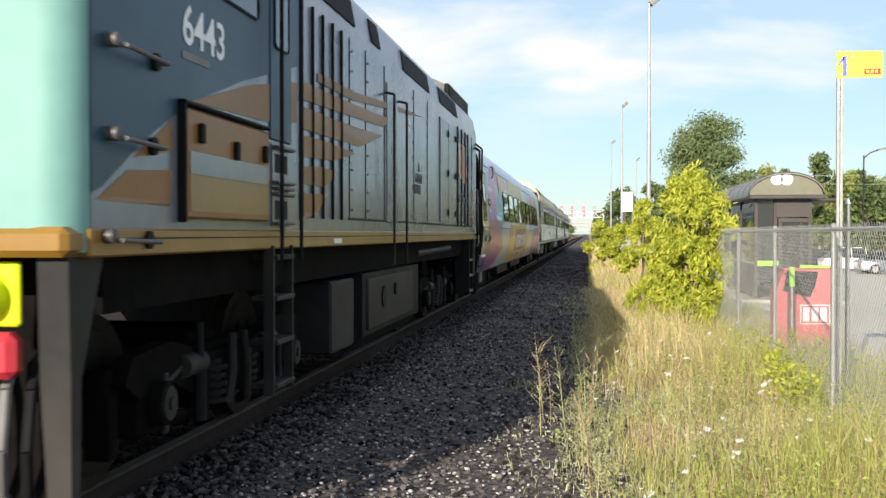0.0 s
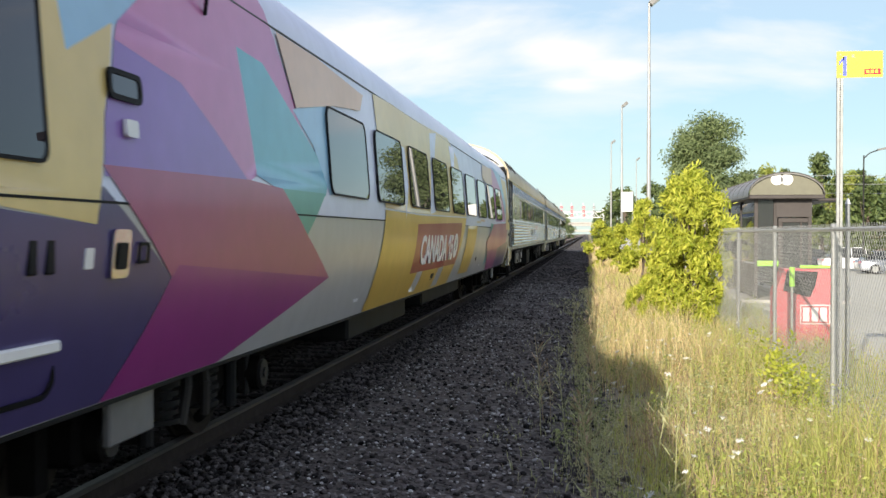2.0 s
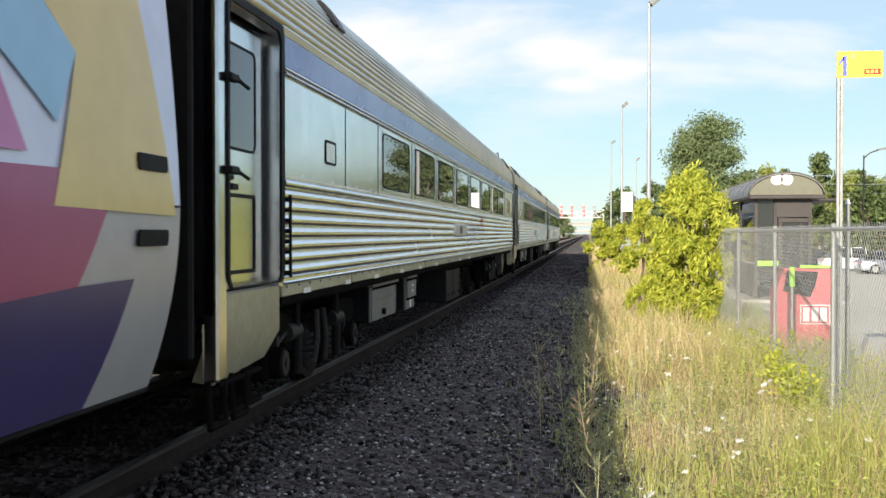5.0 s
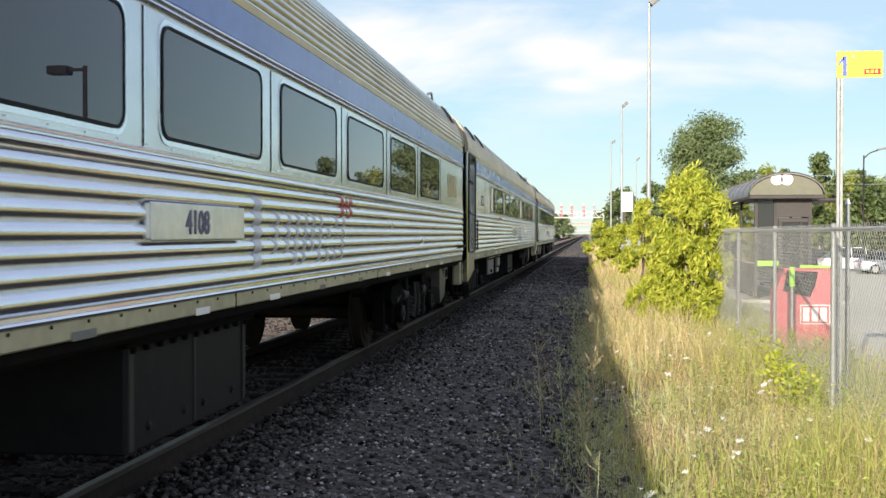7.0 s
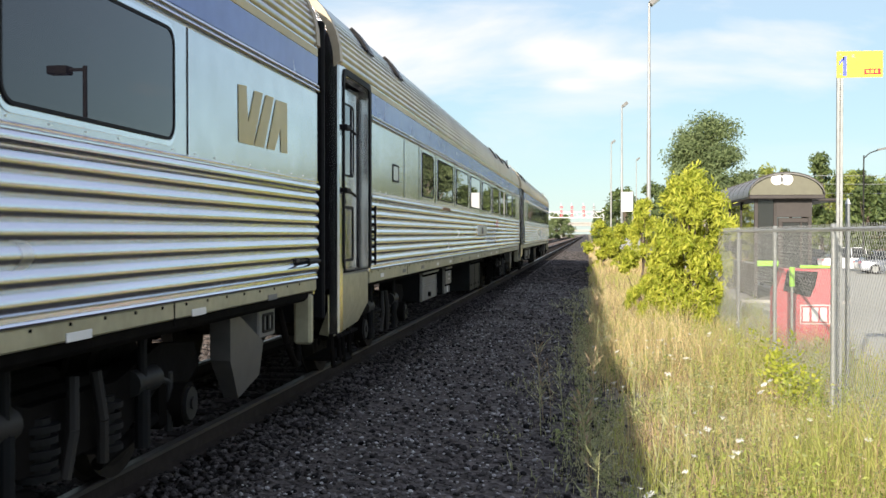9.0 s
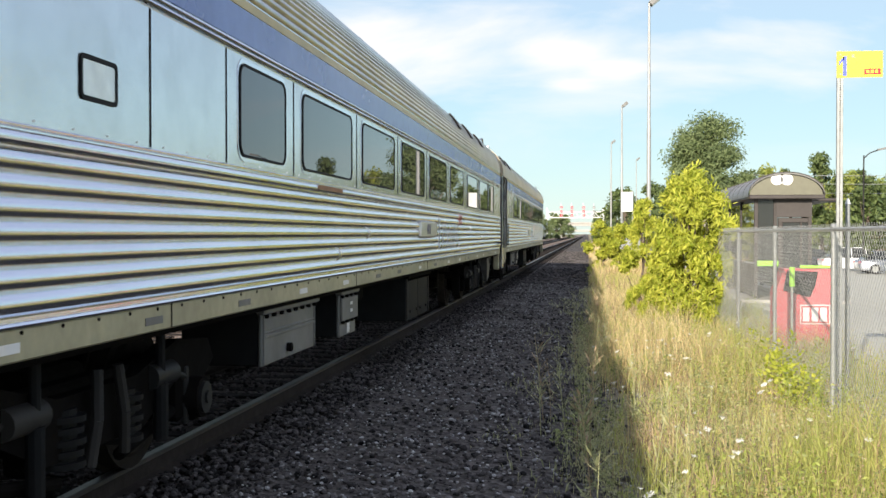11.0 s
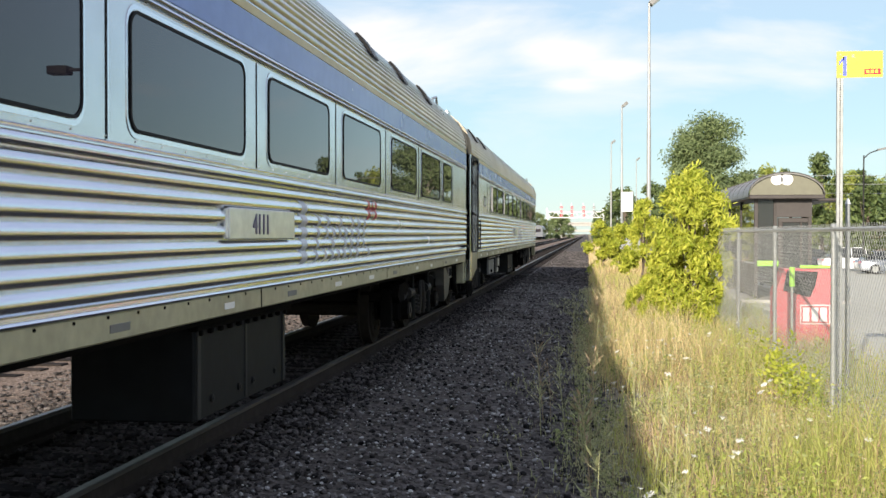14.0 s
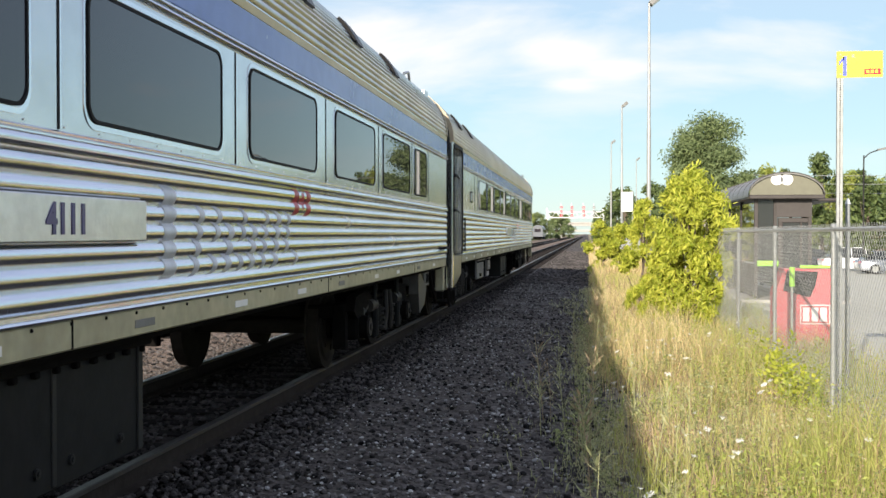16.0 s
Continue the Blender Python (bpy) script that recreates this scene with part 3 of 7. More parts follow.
def roof_patch(y, length, a, b, z, lo, hi):
    """A thin plate that hugs the curve of a roof."""
    v = Shape()
    angs = [radians(lo + (hi - lo) * k / 5) for k in range(6)]
    for o in (0.04, 0.010):
        v.add([((a + o) * math.cos(q), y + dy, z + (b + o) * math.sin(q) ** 0.92) for q in angs for dy in (0, length)], [(2 * k, 2 * k + 1, 2 * k + 3, 2 * k + 2) for k in range(5)])
    v.f += [(0, 1, 13, 12), (10, 11, 23, 22)] + [(2 * k + s, 2 * k + 2 + s, 14 + 2 * k + s, 12 + 2 * k + s) for k in range(5) for s in (0, 1)]
    return v


def ghost_letters(car, y0, rng):
    """Dull marks of removed letters across five of the ribs."""
    for k in range(5):
        z = 1.258 + 0.0924 * k
        for c, (a, b) in enumerate(((0.0, 0.16), (0.42, 0.50), (0.72, 0.80), (0.95, 1.05), (1.20, 1.28), (1.42, 1.52), (1.68, 1.76), (1.95, 2.05), (2.22, 2.30), (2.50, 2.58))):
            if (c == 0 and k < 5) or (c > 0 and k < 4 and rng.random() < 0.82):
                lean = 0.03 * k if c else 0.0
                part("ghost_letter", Shape().prism(fluted(z, z + 0.0924, 1, 1.5095, 0.026), y0 + a + lean, y0 + b + lean), GHOST, car, "dull ghost of a removed letter")


def flag_mark(car, y0):
    for a, b in ((0.0, 0.12), (0.34, 0.46)):
        part("flag_bar", Shape().prism(fluted(1.6268, 1.8116, 2, 1.5095, 0.026), y0 + a, y0 + b), RED, car, "red flag bar painted over the ribs")
    for z0, z1, a, b in ((1.66, 1.70, 0.215, 0.245), (1.70, 1.745, 0.16, 0.30), (1.745, 1.79, 0.20, 0.26)):
        lo, hi = (z0 - 1.1648) / 0.0924, (z1 - 1.1648) / 0.0924
        wave = [(1.5105 + 0.026 * abs(math.sin(math.pi * (lo + (hi - lo) * q / 6))) ** 0.85, z0 + (z1 - z0) * q / 6) for q in range(7)]
        part("flag_leaf", Shape().prism(wave, y0 + a, y0 + b), RED, car, "red leaf painted over the ribs")


def steel_coach(label, wins, plate_y, plate_text, mark=False, rng_seed=1, vents=(), boxes=0.0, strip=0.0, sill=SILL, low=0.985):
    rng = random.Random(rng_seed)
    L = 25.9
    a, e = 0.40, L - 0.36
    w0 = 1.80
    car = thing("passenger_car", label, "passenger car", group="coaches of the train")
    flat = lambda y, z: HALF
    # sides: sill, ledge, ribs, belt moulding, window band, eave mouldings, stripes
    part("side_sill", Shape().box(1.40, 1.512, w0, e, low, 1.118, 0.008), sill, car, "dusty khaki sill along the side, tinted with reflected grass")
    part("sill_ledge", Shape().prism([(1.40, 1.118), (1.522, 1.1185), (1.527, 1.128), (1.522, 1.138), (1.512, 1.141), (1.512, 1.146), (1.52, 1.149), (1.52, 1.158), (1.506, 1.1648)], w0, e), STEEL, car, "bright steel ledge under the ribs")
    part("fluted_side", Shape().prism(fluted(1.1648, 1.8116, 7, 1.508, 0.026), w0, e), STEEL, car, "polished stainless fluted side")
    part("belt_moulding", Shape().prism([(1.505, 1.8116), (1.506, 1.818), (1.53, 1.822), (1.541, 1.834), (1.544, 1.848), (1.540, 1.862), (1.528, 1.874), (1.52, 1.878), (1.52, 1.884), (1.53, 1.889), (1.532, 1.897), (1.525, 1.904), (HALF, 1.906)], w0, e), STEEL, car, "rounded steel belt moulding")
    part("window_band", Shape().prism([(HALF, 1.906), (HALF, 2.60)], w0, e), STEEL_FLAT, car, "brushed stainless window band")
    part("eave_moulding", Shape().prism([(HALF, 2.60), (1.508, 2.603), (1.508, 2.611), (1.537, 2.615), (1.545, 2.624), (1.541, 2.634), (1.510, 2.639), (1.510, 2.647), (1.536, 2.650), (1.543, 2.658), (1.538, 2.668), (HALF, 2.674)], w0, e), STEEL, car, "double steel moulding over the windows")
    part("letterboard", Shape().prism([(HALF, 2.674), (HALF + 0.002, 2.972)], w0, e), STEEL_FLAT, car)
    part("blue_stripe", Shape().prism([(HALF + 0.002, 2.684), (HALF + 0.007, 2.686), (HALF + 0.007, 2.893), (HALF + 0.002, 2.895)], w0, e), BLUE, car, "blue stripe above the windows")
    part("gold_stripe", Shape().prism([(HALF + 0.002, 2.899), (HALF + 0.007, 2.901), (HALF + 0.006, 2.960), (HALF + 0.002, 2.962)], w0, e), GOLD, car, "gold stripe above the windows")
    roof = arch(2.972, HALF, 1.0, 28, 0.012)
    part("roof", Shape().prism(roof + [(-x, z) for x, z in reversed(roof[:-1])], a, e), ROOF_STEEL, car, "ribbed silver steel roof")
    part("side_wall", Shape().prism([(-HALF, 2.96), (-HALF, 0.975), (-1.40, 0.975)], a, e), STEEL_FLAT, car)
    part("underframe", Shape().box(-1.38, 1.39, a, e, 0.94, 1.12), DARK, car, "grimy underframe with shade in its colour")
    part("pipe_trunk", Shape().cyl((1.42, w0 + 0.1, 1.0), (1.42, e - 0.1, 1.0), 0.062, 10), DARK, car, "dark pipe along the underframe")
    end = [(x, z) for x, z in roof[::12]] + [(-x, z) for x, z in reversed(roof[::12])] + [(-HALF, 1.0), (HALF, 1.0)]
    for y0, y1 in ((a, a + 0.05), (e - 0.05, e)):
        part("end_wall", Shape().prism([(x * 0.985, z * 0.997) for x, z in end], y0, y1, True, True), STEEL_FLAT, car)
        half = [(HALF * math.cos(math.pi / 2 * q / 14), 2.972 + math.sin(math.pi / 2 * q / 14) ** 0.92) for q in range(15)]
        part("roof_rim", Shape().prism([(x * 1.014, z + 0.014) for x, z in half + [(-x, z) for x, z in reversed(half)]] + [(-x * 0.975, z - 0.03) for x, z in half] + [(x * 0.975, z - 0.03) for x, z in reversed(half)], y0 - 0.02, y1 + 0.03, True, True), END_TAN, car, "tan end rim of the roof")
    # leading vestibule: a tall recessed portal cut up through the letterboard
    d0, d1, zt = 0.56, 1.62, 2.90
    part("corner_post", Shape().box(1.42, HALF + 0.004, a, d0, 0.60, 2.972, 0.016), STEEL_FLAT, car, "steel corner post")
    part("door_head", Shape().box(1.42, HALF, d0, w0, zt, 2.972, 0.006), STEEL_FLAT, car)
    part("portal", ring(Shape(), round_rect(d0 - 0.01, w0 - 0.01, 1.14, 2.955, 0.10), round_rect(d0 + 0.03, w0 - 0.09, 1.15, zt, 0.09), 0.016, flat), RUBBER, car, "black rounded portal frame")
    part("jamb", Shape().box(1.36, HALF, d1 + 0.09, w0, 1.10, zt, 0.006), STEEL_FLAT, car)
    part("portal_wall", Shape().box(1.34, 1.36, d0, w0, 1.12, zt), STEEL_FLAT, car)
    door = part("door", Shape().box(1.375, 1.425, d0 + 0.02, d1 - 0.04, 1.14, 2.84, 0.012), STEEL_FLAT, car, "narrow stainless vestibule door")
    window_unit(door, d0 + 0.16, d1 - 0.20, 2.02, 2.70, lambda y, z: 1.426, 0.07, "door_window")
    part("door_panel", ring(Shape(), round_rect(d0 + 0.16, d1 - 0.20, 1.22, 1.74, 0.03), round_rect(d0 + 0.185, d1 - 0.225, 1.245, 1.715, 0.02), 0.008, lambda y, z: 1.426), RUBBER, door)
    part("door_handle", Shape().box(1.424, 1.47, d0 + 0.10, d0 + 0.30, 1.82, 1.85, 0.006).box(1.424, 1.46, d0 + 0.30, d0 + 0.42, 1.76, 1.80, 0.006), RUBBER, door)
    for z in (1.86, 2.42):
        part("door_catch", Shape().box(HALF, HALF + 0.05, d0 - 0.04, d0 + 0.12, z - 0.02, z + 0.03, 0.01).tube([(HALF + 0.04, d0 + 0.1, z), (HALF + 0.07, d0 + 0.22, z - 0.04)], 0.012), RUBBER, car, "black door catch")
    part("trap_apron", Shape().loft([[(1.38, d0, 1.11), (1.505, d0, 1.11), (1.505, d1 + 0.12, 1.11), (1.38, d1 + 0.12, 1.11)], [(1.38, d0, 0.80), (1.505, d0, 0.80), (1.505, d1 + 0.12, 0.80), (1.38, d1 + 0.12, 0.80)], [(1.30, d0, 0.58), (1.43, d0, 0.56), (1.43, d1, 0.62), (1.30, d1, 0.62)]]), sill, car, "dusty steel step apron in the grass-tinted sill colour")
    st = Shape()
    for k in range(2):
        st.box(1.15, 1.46, d0 + 0.05, d1 - 0.15, 0.34 + 0.2 * k, 0.37 + 0.2 * k, 0.006)
    for y in (d0 - 0.12, d0 + 0.3):
        st.tube([(1.44, y, 0.60), (1.46, y, 0.32), (1.46, y + 0.26, 0.32), (1.44, y + 0.26, 0.60)], 0.022)
    part("steps", st, DARK, car, "folded grimy boarding steps with shade in their colour")
    gr = Shape()
    for k in range(8):
        z = 1.20 + 0.075 * k
        gr.cyl((HALF + 0.01, w0 + 0.02, z), (HALF + 0.045, w0 + 0.02, z), 0.016, 8)
    gr.tube([(HALF + 0.045, w0 + 0.02, 1.17), (HALF + 0.045, w0 + 0.02, 1.76)], 0.012)
    part("grab_rail", gr, RUBBER, car, "black toothed grab rail")
    # panels, windows
    seams = sorted({round((p[1] + q[0]) / 2, 3) for p, q in zip(wins[:-1], wins[1:])} | {round(wins[0][0] - 0.24, 3), round(wins[-1][1] + 0.2, 3), 3.81})
    for y in seams:
        sm = part("panel_seam", Shape().box(HALF - 0.004, HALF + 0.003, y - 0.007, y + 0.007, 1.91, 2.598), RUBBER, car, "dark panel joint")
        part("joint_lip", Shape().box(HALF, HALF + 0.005, y + 0.008, y + 0.02, 1.91, 2.598, 0.001), STEEL, sm)
    for y0, y1 in wins:
        w = window_unit(car, y0, y1, 1.966, 2.552, flat)
        part("window_surround", ring(Shape(), round_rect(y0 - 0.03, y1 + 0.03, 1.936, 2.582, 0.11), round_rect(y0 - 0.006, y1 + 0.006, 1.96, 2.558, 0.093), 0.004, flat), STEEL, w)
    hp = part("hatch", ring(Shape(), round_rect(3.05, 3.42, 2.06, 2.26, 0.03), round_rect(3.07, 3.40, 2.08, 2.24, 0.02), 0.008, flat), RUBBER, car, "small hatch in the panel")
    part("hatch_lid", slab(Shape(), round_rect(3.072, 3.398, 2.082, 2.238, 0.02), 0.004, flat), STEEL_DULL, hp)
    rv = Shape()
    for k in range(72):
        rv.cyl((HALF, w0 + 0.2 + k * 0.33, 1.922), (HALF + 0.004, w0 + 0.2 + k * 0.33, 1.922), 0.0045, 6)
    tagged(part("band_rivets", rv, STEEL_DULL, car), kind="stuff")
    # number plate set over the ribs
    pl = part("number_plate", Shape().box(1.525, 1.548, plate_y, plate_y + 1.46, 1.444, 1.640, 0.008), STEEL_DULL, car, "brushed steel number plate")
    part("plate_end", Shape().box(1.512, 1.54, plate_y - 0.03, plate_y - 0.002, 1.45, 1.634, 0.008), STEEL_DULL, pl)
    if plate_text:
        writing(plate_text, 0.178, W_INDIGO, pl, Matrix.Translation((1.549, plate_y + 0.46, 1.482)) @ SIDE, "number", width=1.03, bold=0.005)
    # red flag, ghosts of letters, slanted gold badge
    flag_mark(car, plate_y + 4.22)
    ghost_letters(car, plate_y + 1.72, rng)
    for y, k in ((7.9, 1), (9.2, 3), (18.6, 4), (20.9, 2)):
        part("dent", Shape().prism(fluted(1.1648 + 0.0924 * k, 1.2572 + 0.0924 * k, 1, 1.5092, 0.0257), y, y + 0.09), STEEL_DULL, car, "dull dent in a rib")
    if mark:
        for poly in (((23.54, 2.41), (23.704, 2.42), (23.738, 2.19), (23.875, 2.413), (24.056, 2.418), (23.848, 2.053), (23.549, 2.051)),
                     ((24.129, 2.417), (24.316, 2.420), (24.08, 2.056), (23.866, 2.054)),
                     ((24.373, 2.414), (24.648, 2.420), (24.653, 2.058), (24.487, 2.057), (24.473, 2.223), (24.327, 2.058), (24.153, 2.057))):
            bm = bmesh.new()
            bm.faces.new([bm.verts.new((HALF + 0.004, y, z)) for y, z in poly])
            bmesh.ops.triangulate(bm, faces=bm.faces)
            me = bpy.data.meshes.new("badge_bar")
            bm.to_mesh(me)
            bm.free()
            me.materials.append(GOLD)
            part("badge_bar", me, None, car, "gold slanted badge bar")
    # reflectors on the sill, bolts on its edge, joints
    for k in range(16):
        y = 2.3 + 1.46 * k + rng.uniform(-0.1, 0.1)
        part("reflector", Shape().box(1.511, 1.516, y, y + rng.choice((0.18, 0.22, 0.24)), 1.022, 1.062, 0.002), WHITE if rng.random() < 0.8 else BOX_GREY, car, "small white reflector strip")
    for k in range(5):
        y = 4.1 + 4.6 * k
        part("sill_joint", Shape().box(1.509, 1.515, y - 0.006, y + 0.006, 0.99, 1.115), DARK, car)
    bl = Shape()
    for k in range(70):
        y = w0 + 0.1 + k * 0.335
        bl.cyl((1.51, y, 1.098), (1.518, y, 1.098), 0.009, 6)
    tagged(part("sill_bolts", bl, DARK, car), kind="stuff")
    # roof vents hug the curve of the roof; small pipes on the crown
    for y in vents:
        v = part("roof_vent", roof_patch(y, 0.26, HALF, 1.0, 2.972, 17, 33), BOX_MID, car, "narrow steel roof vent")
        part("vent_mouth", roof_patch(y - 0.06, 0.055, HALF, 1.0, 2.972, 18, 32), RUBBER, v)
    part("roof_pipe", Shape().tube([(1.24, 23.3, 3.50), (1.24, 23.3, 3.62), (1.28, 23.42, 3.65), (1.28, 23.55, 3.52)], 0.018), ROOF_STEEL, car, "small bent roof pipe")
    part("roof_cowl", Shape().box(1.22, 1.30, 24.8, 25.1, 3.50, 3.60, 0.01), ROOF_STEEL, car, "small roof cowl")
    # diaphragms, couplers and hoses
    for y0, y1 in ((0.02, a), (e, L - 0.02)):
        fr = [(-0.62, 1.0), (-0.62, 3.2), (-0.45, 3.35), (0.45, 3.35), (0.62, 3.2), (0.62, 1.0)]
        part("diaphragm", Shape().prism(fr, y0, y1, True, True), RUBBER, car, "black rubber gangway bellows")
        part("coupler", Shape().box(-0.14, 0.14, y0 - 0.02, y1 + 0.02, 0.72, 1.0, 0.03), DARK, car)
        part("end_screen", Shape().box(0.62, 1.44, (y0 + y1) / 2 - 0.03, (y0 + y1) / 2 + 0.03, 0.75, 3.30, 0.02), RUBBER, car, "black rubber end screen")
    part("end_hook", Shape().box(1.30, 1.38, L - 0.34, L - 0.24, 2.62, 2.92, 0.02), RUBBER, car, "black bracket at the car's end")
    # underfloor boxes
    for (y0, y1, z0, lab, style) in ((5.75 + boxes, 7.26 + boxes, 0.52, "light grey battery box", "long"), (8.0 + boxes * 1.45, 8.70 + boxes * 1.45, 0.50, "light grey switch box", "flap"),
                                     (12.0 + boxes, 13.95 + boxes, 0.35, "dark equipment case", "dark")):
        m = BOX_DARK if style == "dark" else BOX_GREY
        x0 = 0.58 if style == "dark" else 0.75
        bx = part("equipment_box", Shape().box(1.33 if m is BOX_GREY else x0, 1.36, y0, y1, z0, 0.93, 0.012), m, car, lab)
        # Only the outer face is grey; the body behind it is dark.
        if m is BOX_GREY:
            part("box_body", Shape().box(x0, 1.33, y0 + 0.01, y1 - 0.01, z0 + 0.005, 0.93, 0.01), BOX_DARK, bx, "dark box body behind the grey face")
        part("box_rim", Shape().box(1.33, 1.40, y0 - 0.05, y1 + 0.03, 0.90, 0.945, 0.01), DARK if style == "dark" else BOX_GREY, bx)
        bolts = Shape()
        nb = max(3, int((y1 - y0) / 0.17))
        for q in range(nb):
            yq = y0 + 0.06 + (y1 - y0 - 0.12) * q / (nb - 1)
            bolts.box(1.36, 1.392, yq - 0.018, yq + 0.018, 0.868, 0.90, 0.006)
            if style == "flap":
                bolts.box(1.36, 1.40, yq - 0.02, yq + 0.02, z0 + 0.125, z0 + 0.155, 0.008)
        tagged(part("box_bolts", bolts, DARK, bx), kind="stuff")
        if style == "flap":
            fl = part("box_flap", Shape().box(1.358, 1.385, y0 + 0.02, y1 + 0.015, z0 + 0.15, 0.87, 0.012), BOX_GREY, bx, "hinged grey flap")
            part("flap_sticker", Shape().box(1.3855, 1.388, y0 + 0.36, y0 + 0.46, 0.79, 0.82).box(1.3855, 1.388, y0 + 0.36, y0 + 0.46, 0.72, 0.75), WHITE, fl, "small white sticker")
            part("pale_strip", Shape().box(1.3605, 1.363, y0 + 0.32, y0 + 0.43, z0 + 0.02, z0 + 0.115), WHITE, bx, "pale painted strip")
        elif style == "long":
            part("box_channel", Shape().box(1.358, 1.375, y0 + 0.03, y1 - 0.03, z0 + 0.20, z0 + 0.225, 0.004).box(1.358, 1.372, y0 + 0.03, y1 - 0.03, z0 + 0.235, z0 + 0.25, 0.004), BOX_GREY, bx, "pressed channel")
            part("drain", Shape().cyl((1.36, y0 + 0.66, z0 + 0.08), (1.40, y0 + 0.66, z0 + 0.08), 0.035, 12), DARK, bx)
            for yq in (y0 + 0.015, y1 - 0.035):
                part("edge_strap", Shape().box(1.355, 1.372, yq, yq + 0.02, z0 + 0.01, 0.89, 0.004), BOX_GREY, bx)
        else:
            part("box_seam", Shape().box(1.355, 1.368, (y0 + y1) / 2 - 0.02, (y0 + y1) / 2 + 0.02, z0 + 0.02, 0.9, 0.006), LOCO_BOX, bx)
            for q in (0.03, 0.97):
                yq = y0 + (y1 - y0) * q
                part("box_edge", Shape().box(1.355, 1.372, yq - 0.03, yq + 0.03, z0 + 0.01, 0.9, 0.006), LOCO_BOX, bx)
            for q in (0.15, 0.42, 0.58, 0.85):
                yq = y0 + (y1 - y0) * q
                part("latch", Shape().cyl((1.36, yq, z0 + 0.11), (1.374, yq, z0 + 0.11), 0.024, 12).cyl((1.372, yq, z0 + 0.11), (1.38, yq, z0 + 0.11), 0.012, 8), LOCO_BOX, bx)
    part("duct_box", Shape().box(0.55, 1.25, 8.95 + boxes, 9.85 + boxes, 0.76, 0.94, 0.03), DARK, car, "dark duct box")
    part("hanger", Shape().box(1.15, 1.25, 9.0 + boxes, 9.12 + boxes, 0.70, 0.94, 0.015), DARK, car)
    # trailing end: plate, small box with a dial, hooks
    part("end_plate", Shape().loft([[(1.20, 23.92, 0.95), (1.34, 23.92, 0.95), (1.34, 24.05, 0.95), (1.20, 24.05, 0.95)], [(1.20, 23.92, 0.64), (1.34, 23.92, 0.64), (1.34, 24.66, 0.70), (1.20, 24.66, 0.70)], [(1.22, 24.14, 0.36), (1.32, 24.14, 0.36), (1.32, 24.62, 0.46), (1.22, 24.62, 0.46)]]), BOX_MID, car, "scuffed grey end plate")
    eb = part("end_box", Shape().box(1.0, 1.33, 24.58, 24.99, 0.72, 0.93, 0.012), BOX_GREY, car, "small grey end box")
    part("box_dial", ring(Shape(), round_rect(24.66, 24.92, 0.755, 0.895, 0.02), round_rect(24.69, 24.89, 0.775, 0.875, 0.015), 0.01, lambda y, z: 1.33).box(1.33, 1.345, 24.76, 24.80, 0.77, 0.88), RUBBER, eb)
    part("uncoupling_lever", Shape().tube([(1.50, 24.9, 1.25), (1.60, 24.95, 1.27), (1.60, 25.3, 1.27), (1.50, 25.35, 1.25)], 0.014), RUBBER, car)
    part("end_corner", Shape().box(1.36, 1.50, 25.40, 25.50, 0.60, 1.0, 0.02), sill, car)
    part("end_hose", Shape().tube([(1.30, 25.2, 0.9), (1.36, 25.22, 0.62), (1.36, 25.45, 0.44), (1.34, 25.62, 0.42), (1.32, 25.66, 0.62)], 0.028), DARK, car, "dark loop at the car's end")
    part("air_pipe", Shape().tube([(1.15, 3.0, 0.90), (1.15, 8.0, 0.90)], 0.025).tube([(0.4, 14.3, 0.85), (0.4, 22.0, 0.86)], 0.025), DARK, car)
    if strip:
        part("rust_strip", Shape().box(1.543, 1.548, strip, strip + 0.86, 1.835, 1.872, 0.002), RUST, car, "rust-brown strip on the belt moulding")
    bogie(car, 3.9)
    bogie(car, L - 3.9)
    return car


def lrc_face(y, z):
    """The half width of the smooth coach at a height: widest at its belt."""
    if z < 1.62:
        return 1.60 - 0.18 * ((1.62 - z) / 0.93) ** 2
    if z < 2.92:
        return 1.60 - 0.10 * ((z - 1.62) / 1.30) ** 1.4
    return 1.50 * math.sqrt(max(0.0, 1 - ((z - 2.92) / 0.72) ** 2))


def decal(parent, poly, mat, face, lift=0.004, name="wrap_field", label=""):
    """A flat-coloured field of the wrap, laid on the curved side."""
    bm = bmesh.new()
    bm.faces.new([bm.verts.new((0, y, z)) for y, z in poly])
    for z in [0.75 + 0.1 * k for k in range(22)] + [1.62, 2.92, 3.0, 3.1, 3.2, 3.3]:
        geom = bm.verts[:] + bm.edges[:] + bm.faces[:]
        bmesh.ops.bisect_plane(bm, geom=geom, plane_co=(0, 0, z), plane_no=(0, 0, 1))
    bmesh.ops.triangulate(bm, faces=bm.faces)
    for v in bm.verts:
        v.co.x = face(v.co.y, v.co.z) + lift
    bmesh.ops.recalc_face_normals(bm, faces=bm.faces)
    if sum(f.normal.x for f in bm.faces) < 0:
        bmesh.ops.reverse_faces(bm, faces=bm.faces)
    me = bpy.data.meshes.new(name)
    bm.to_mesh(me)
    bm.free()
    me.shade_smooth()
    me.materials.append(mat)
    return part(name, me, None, parent, label)


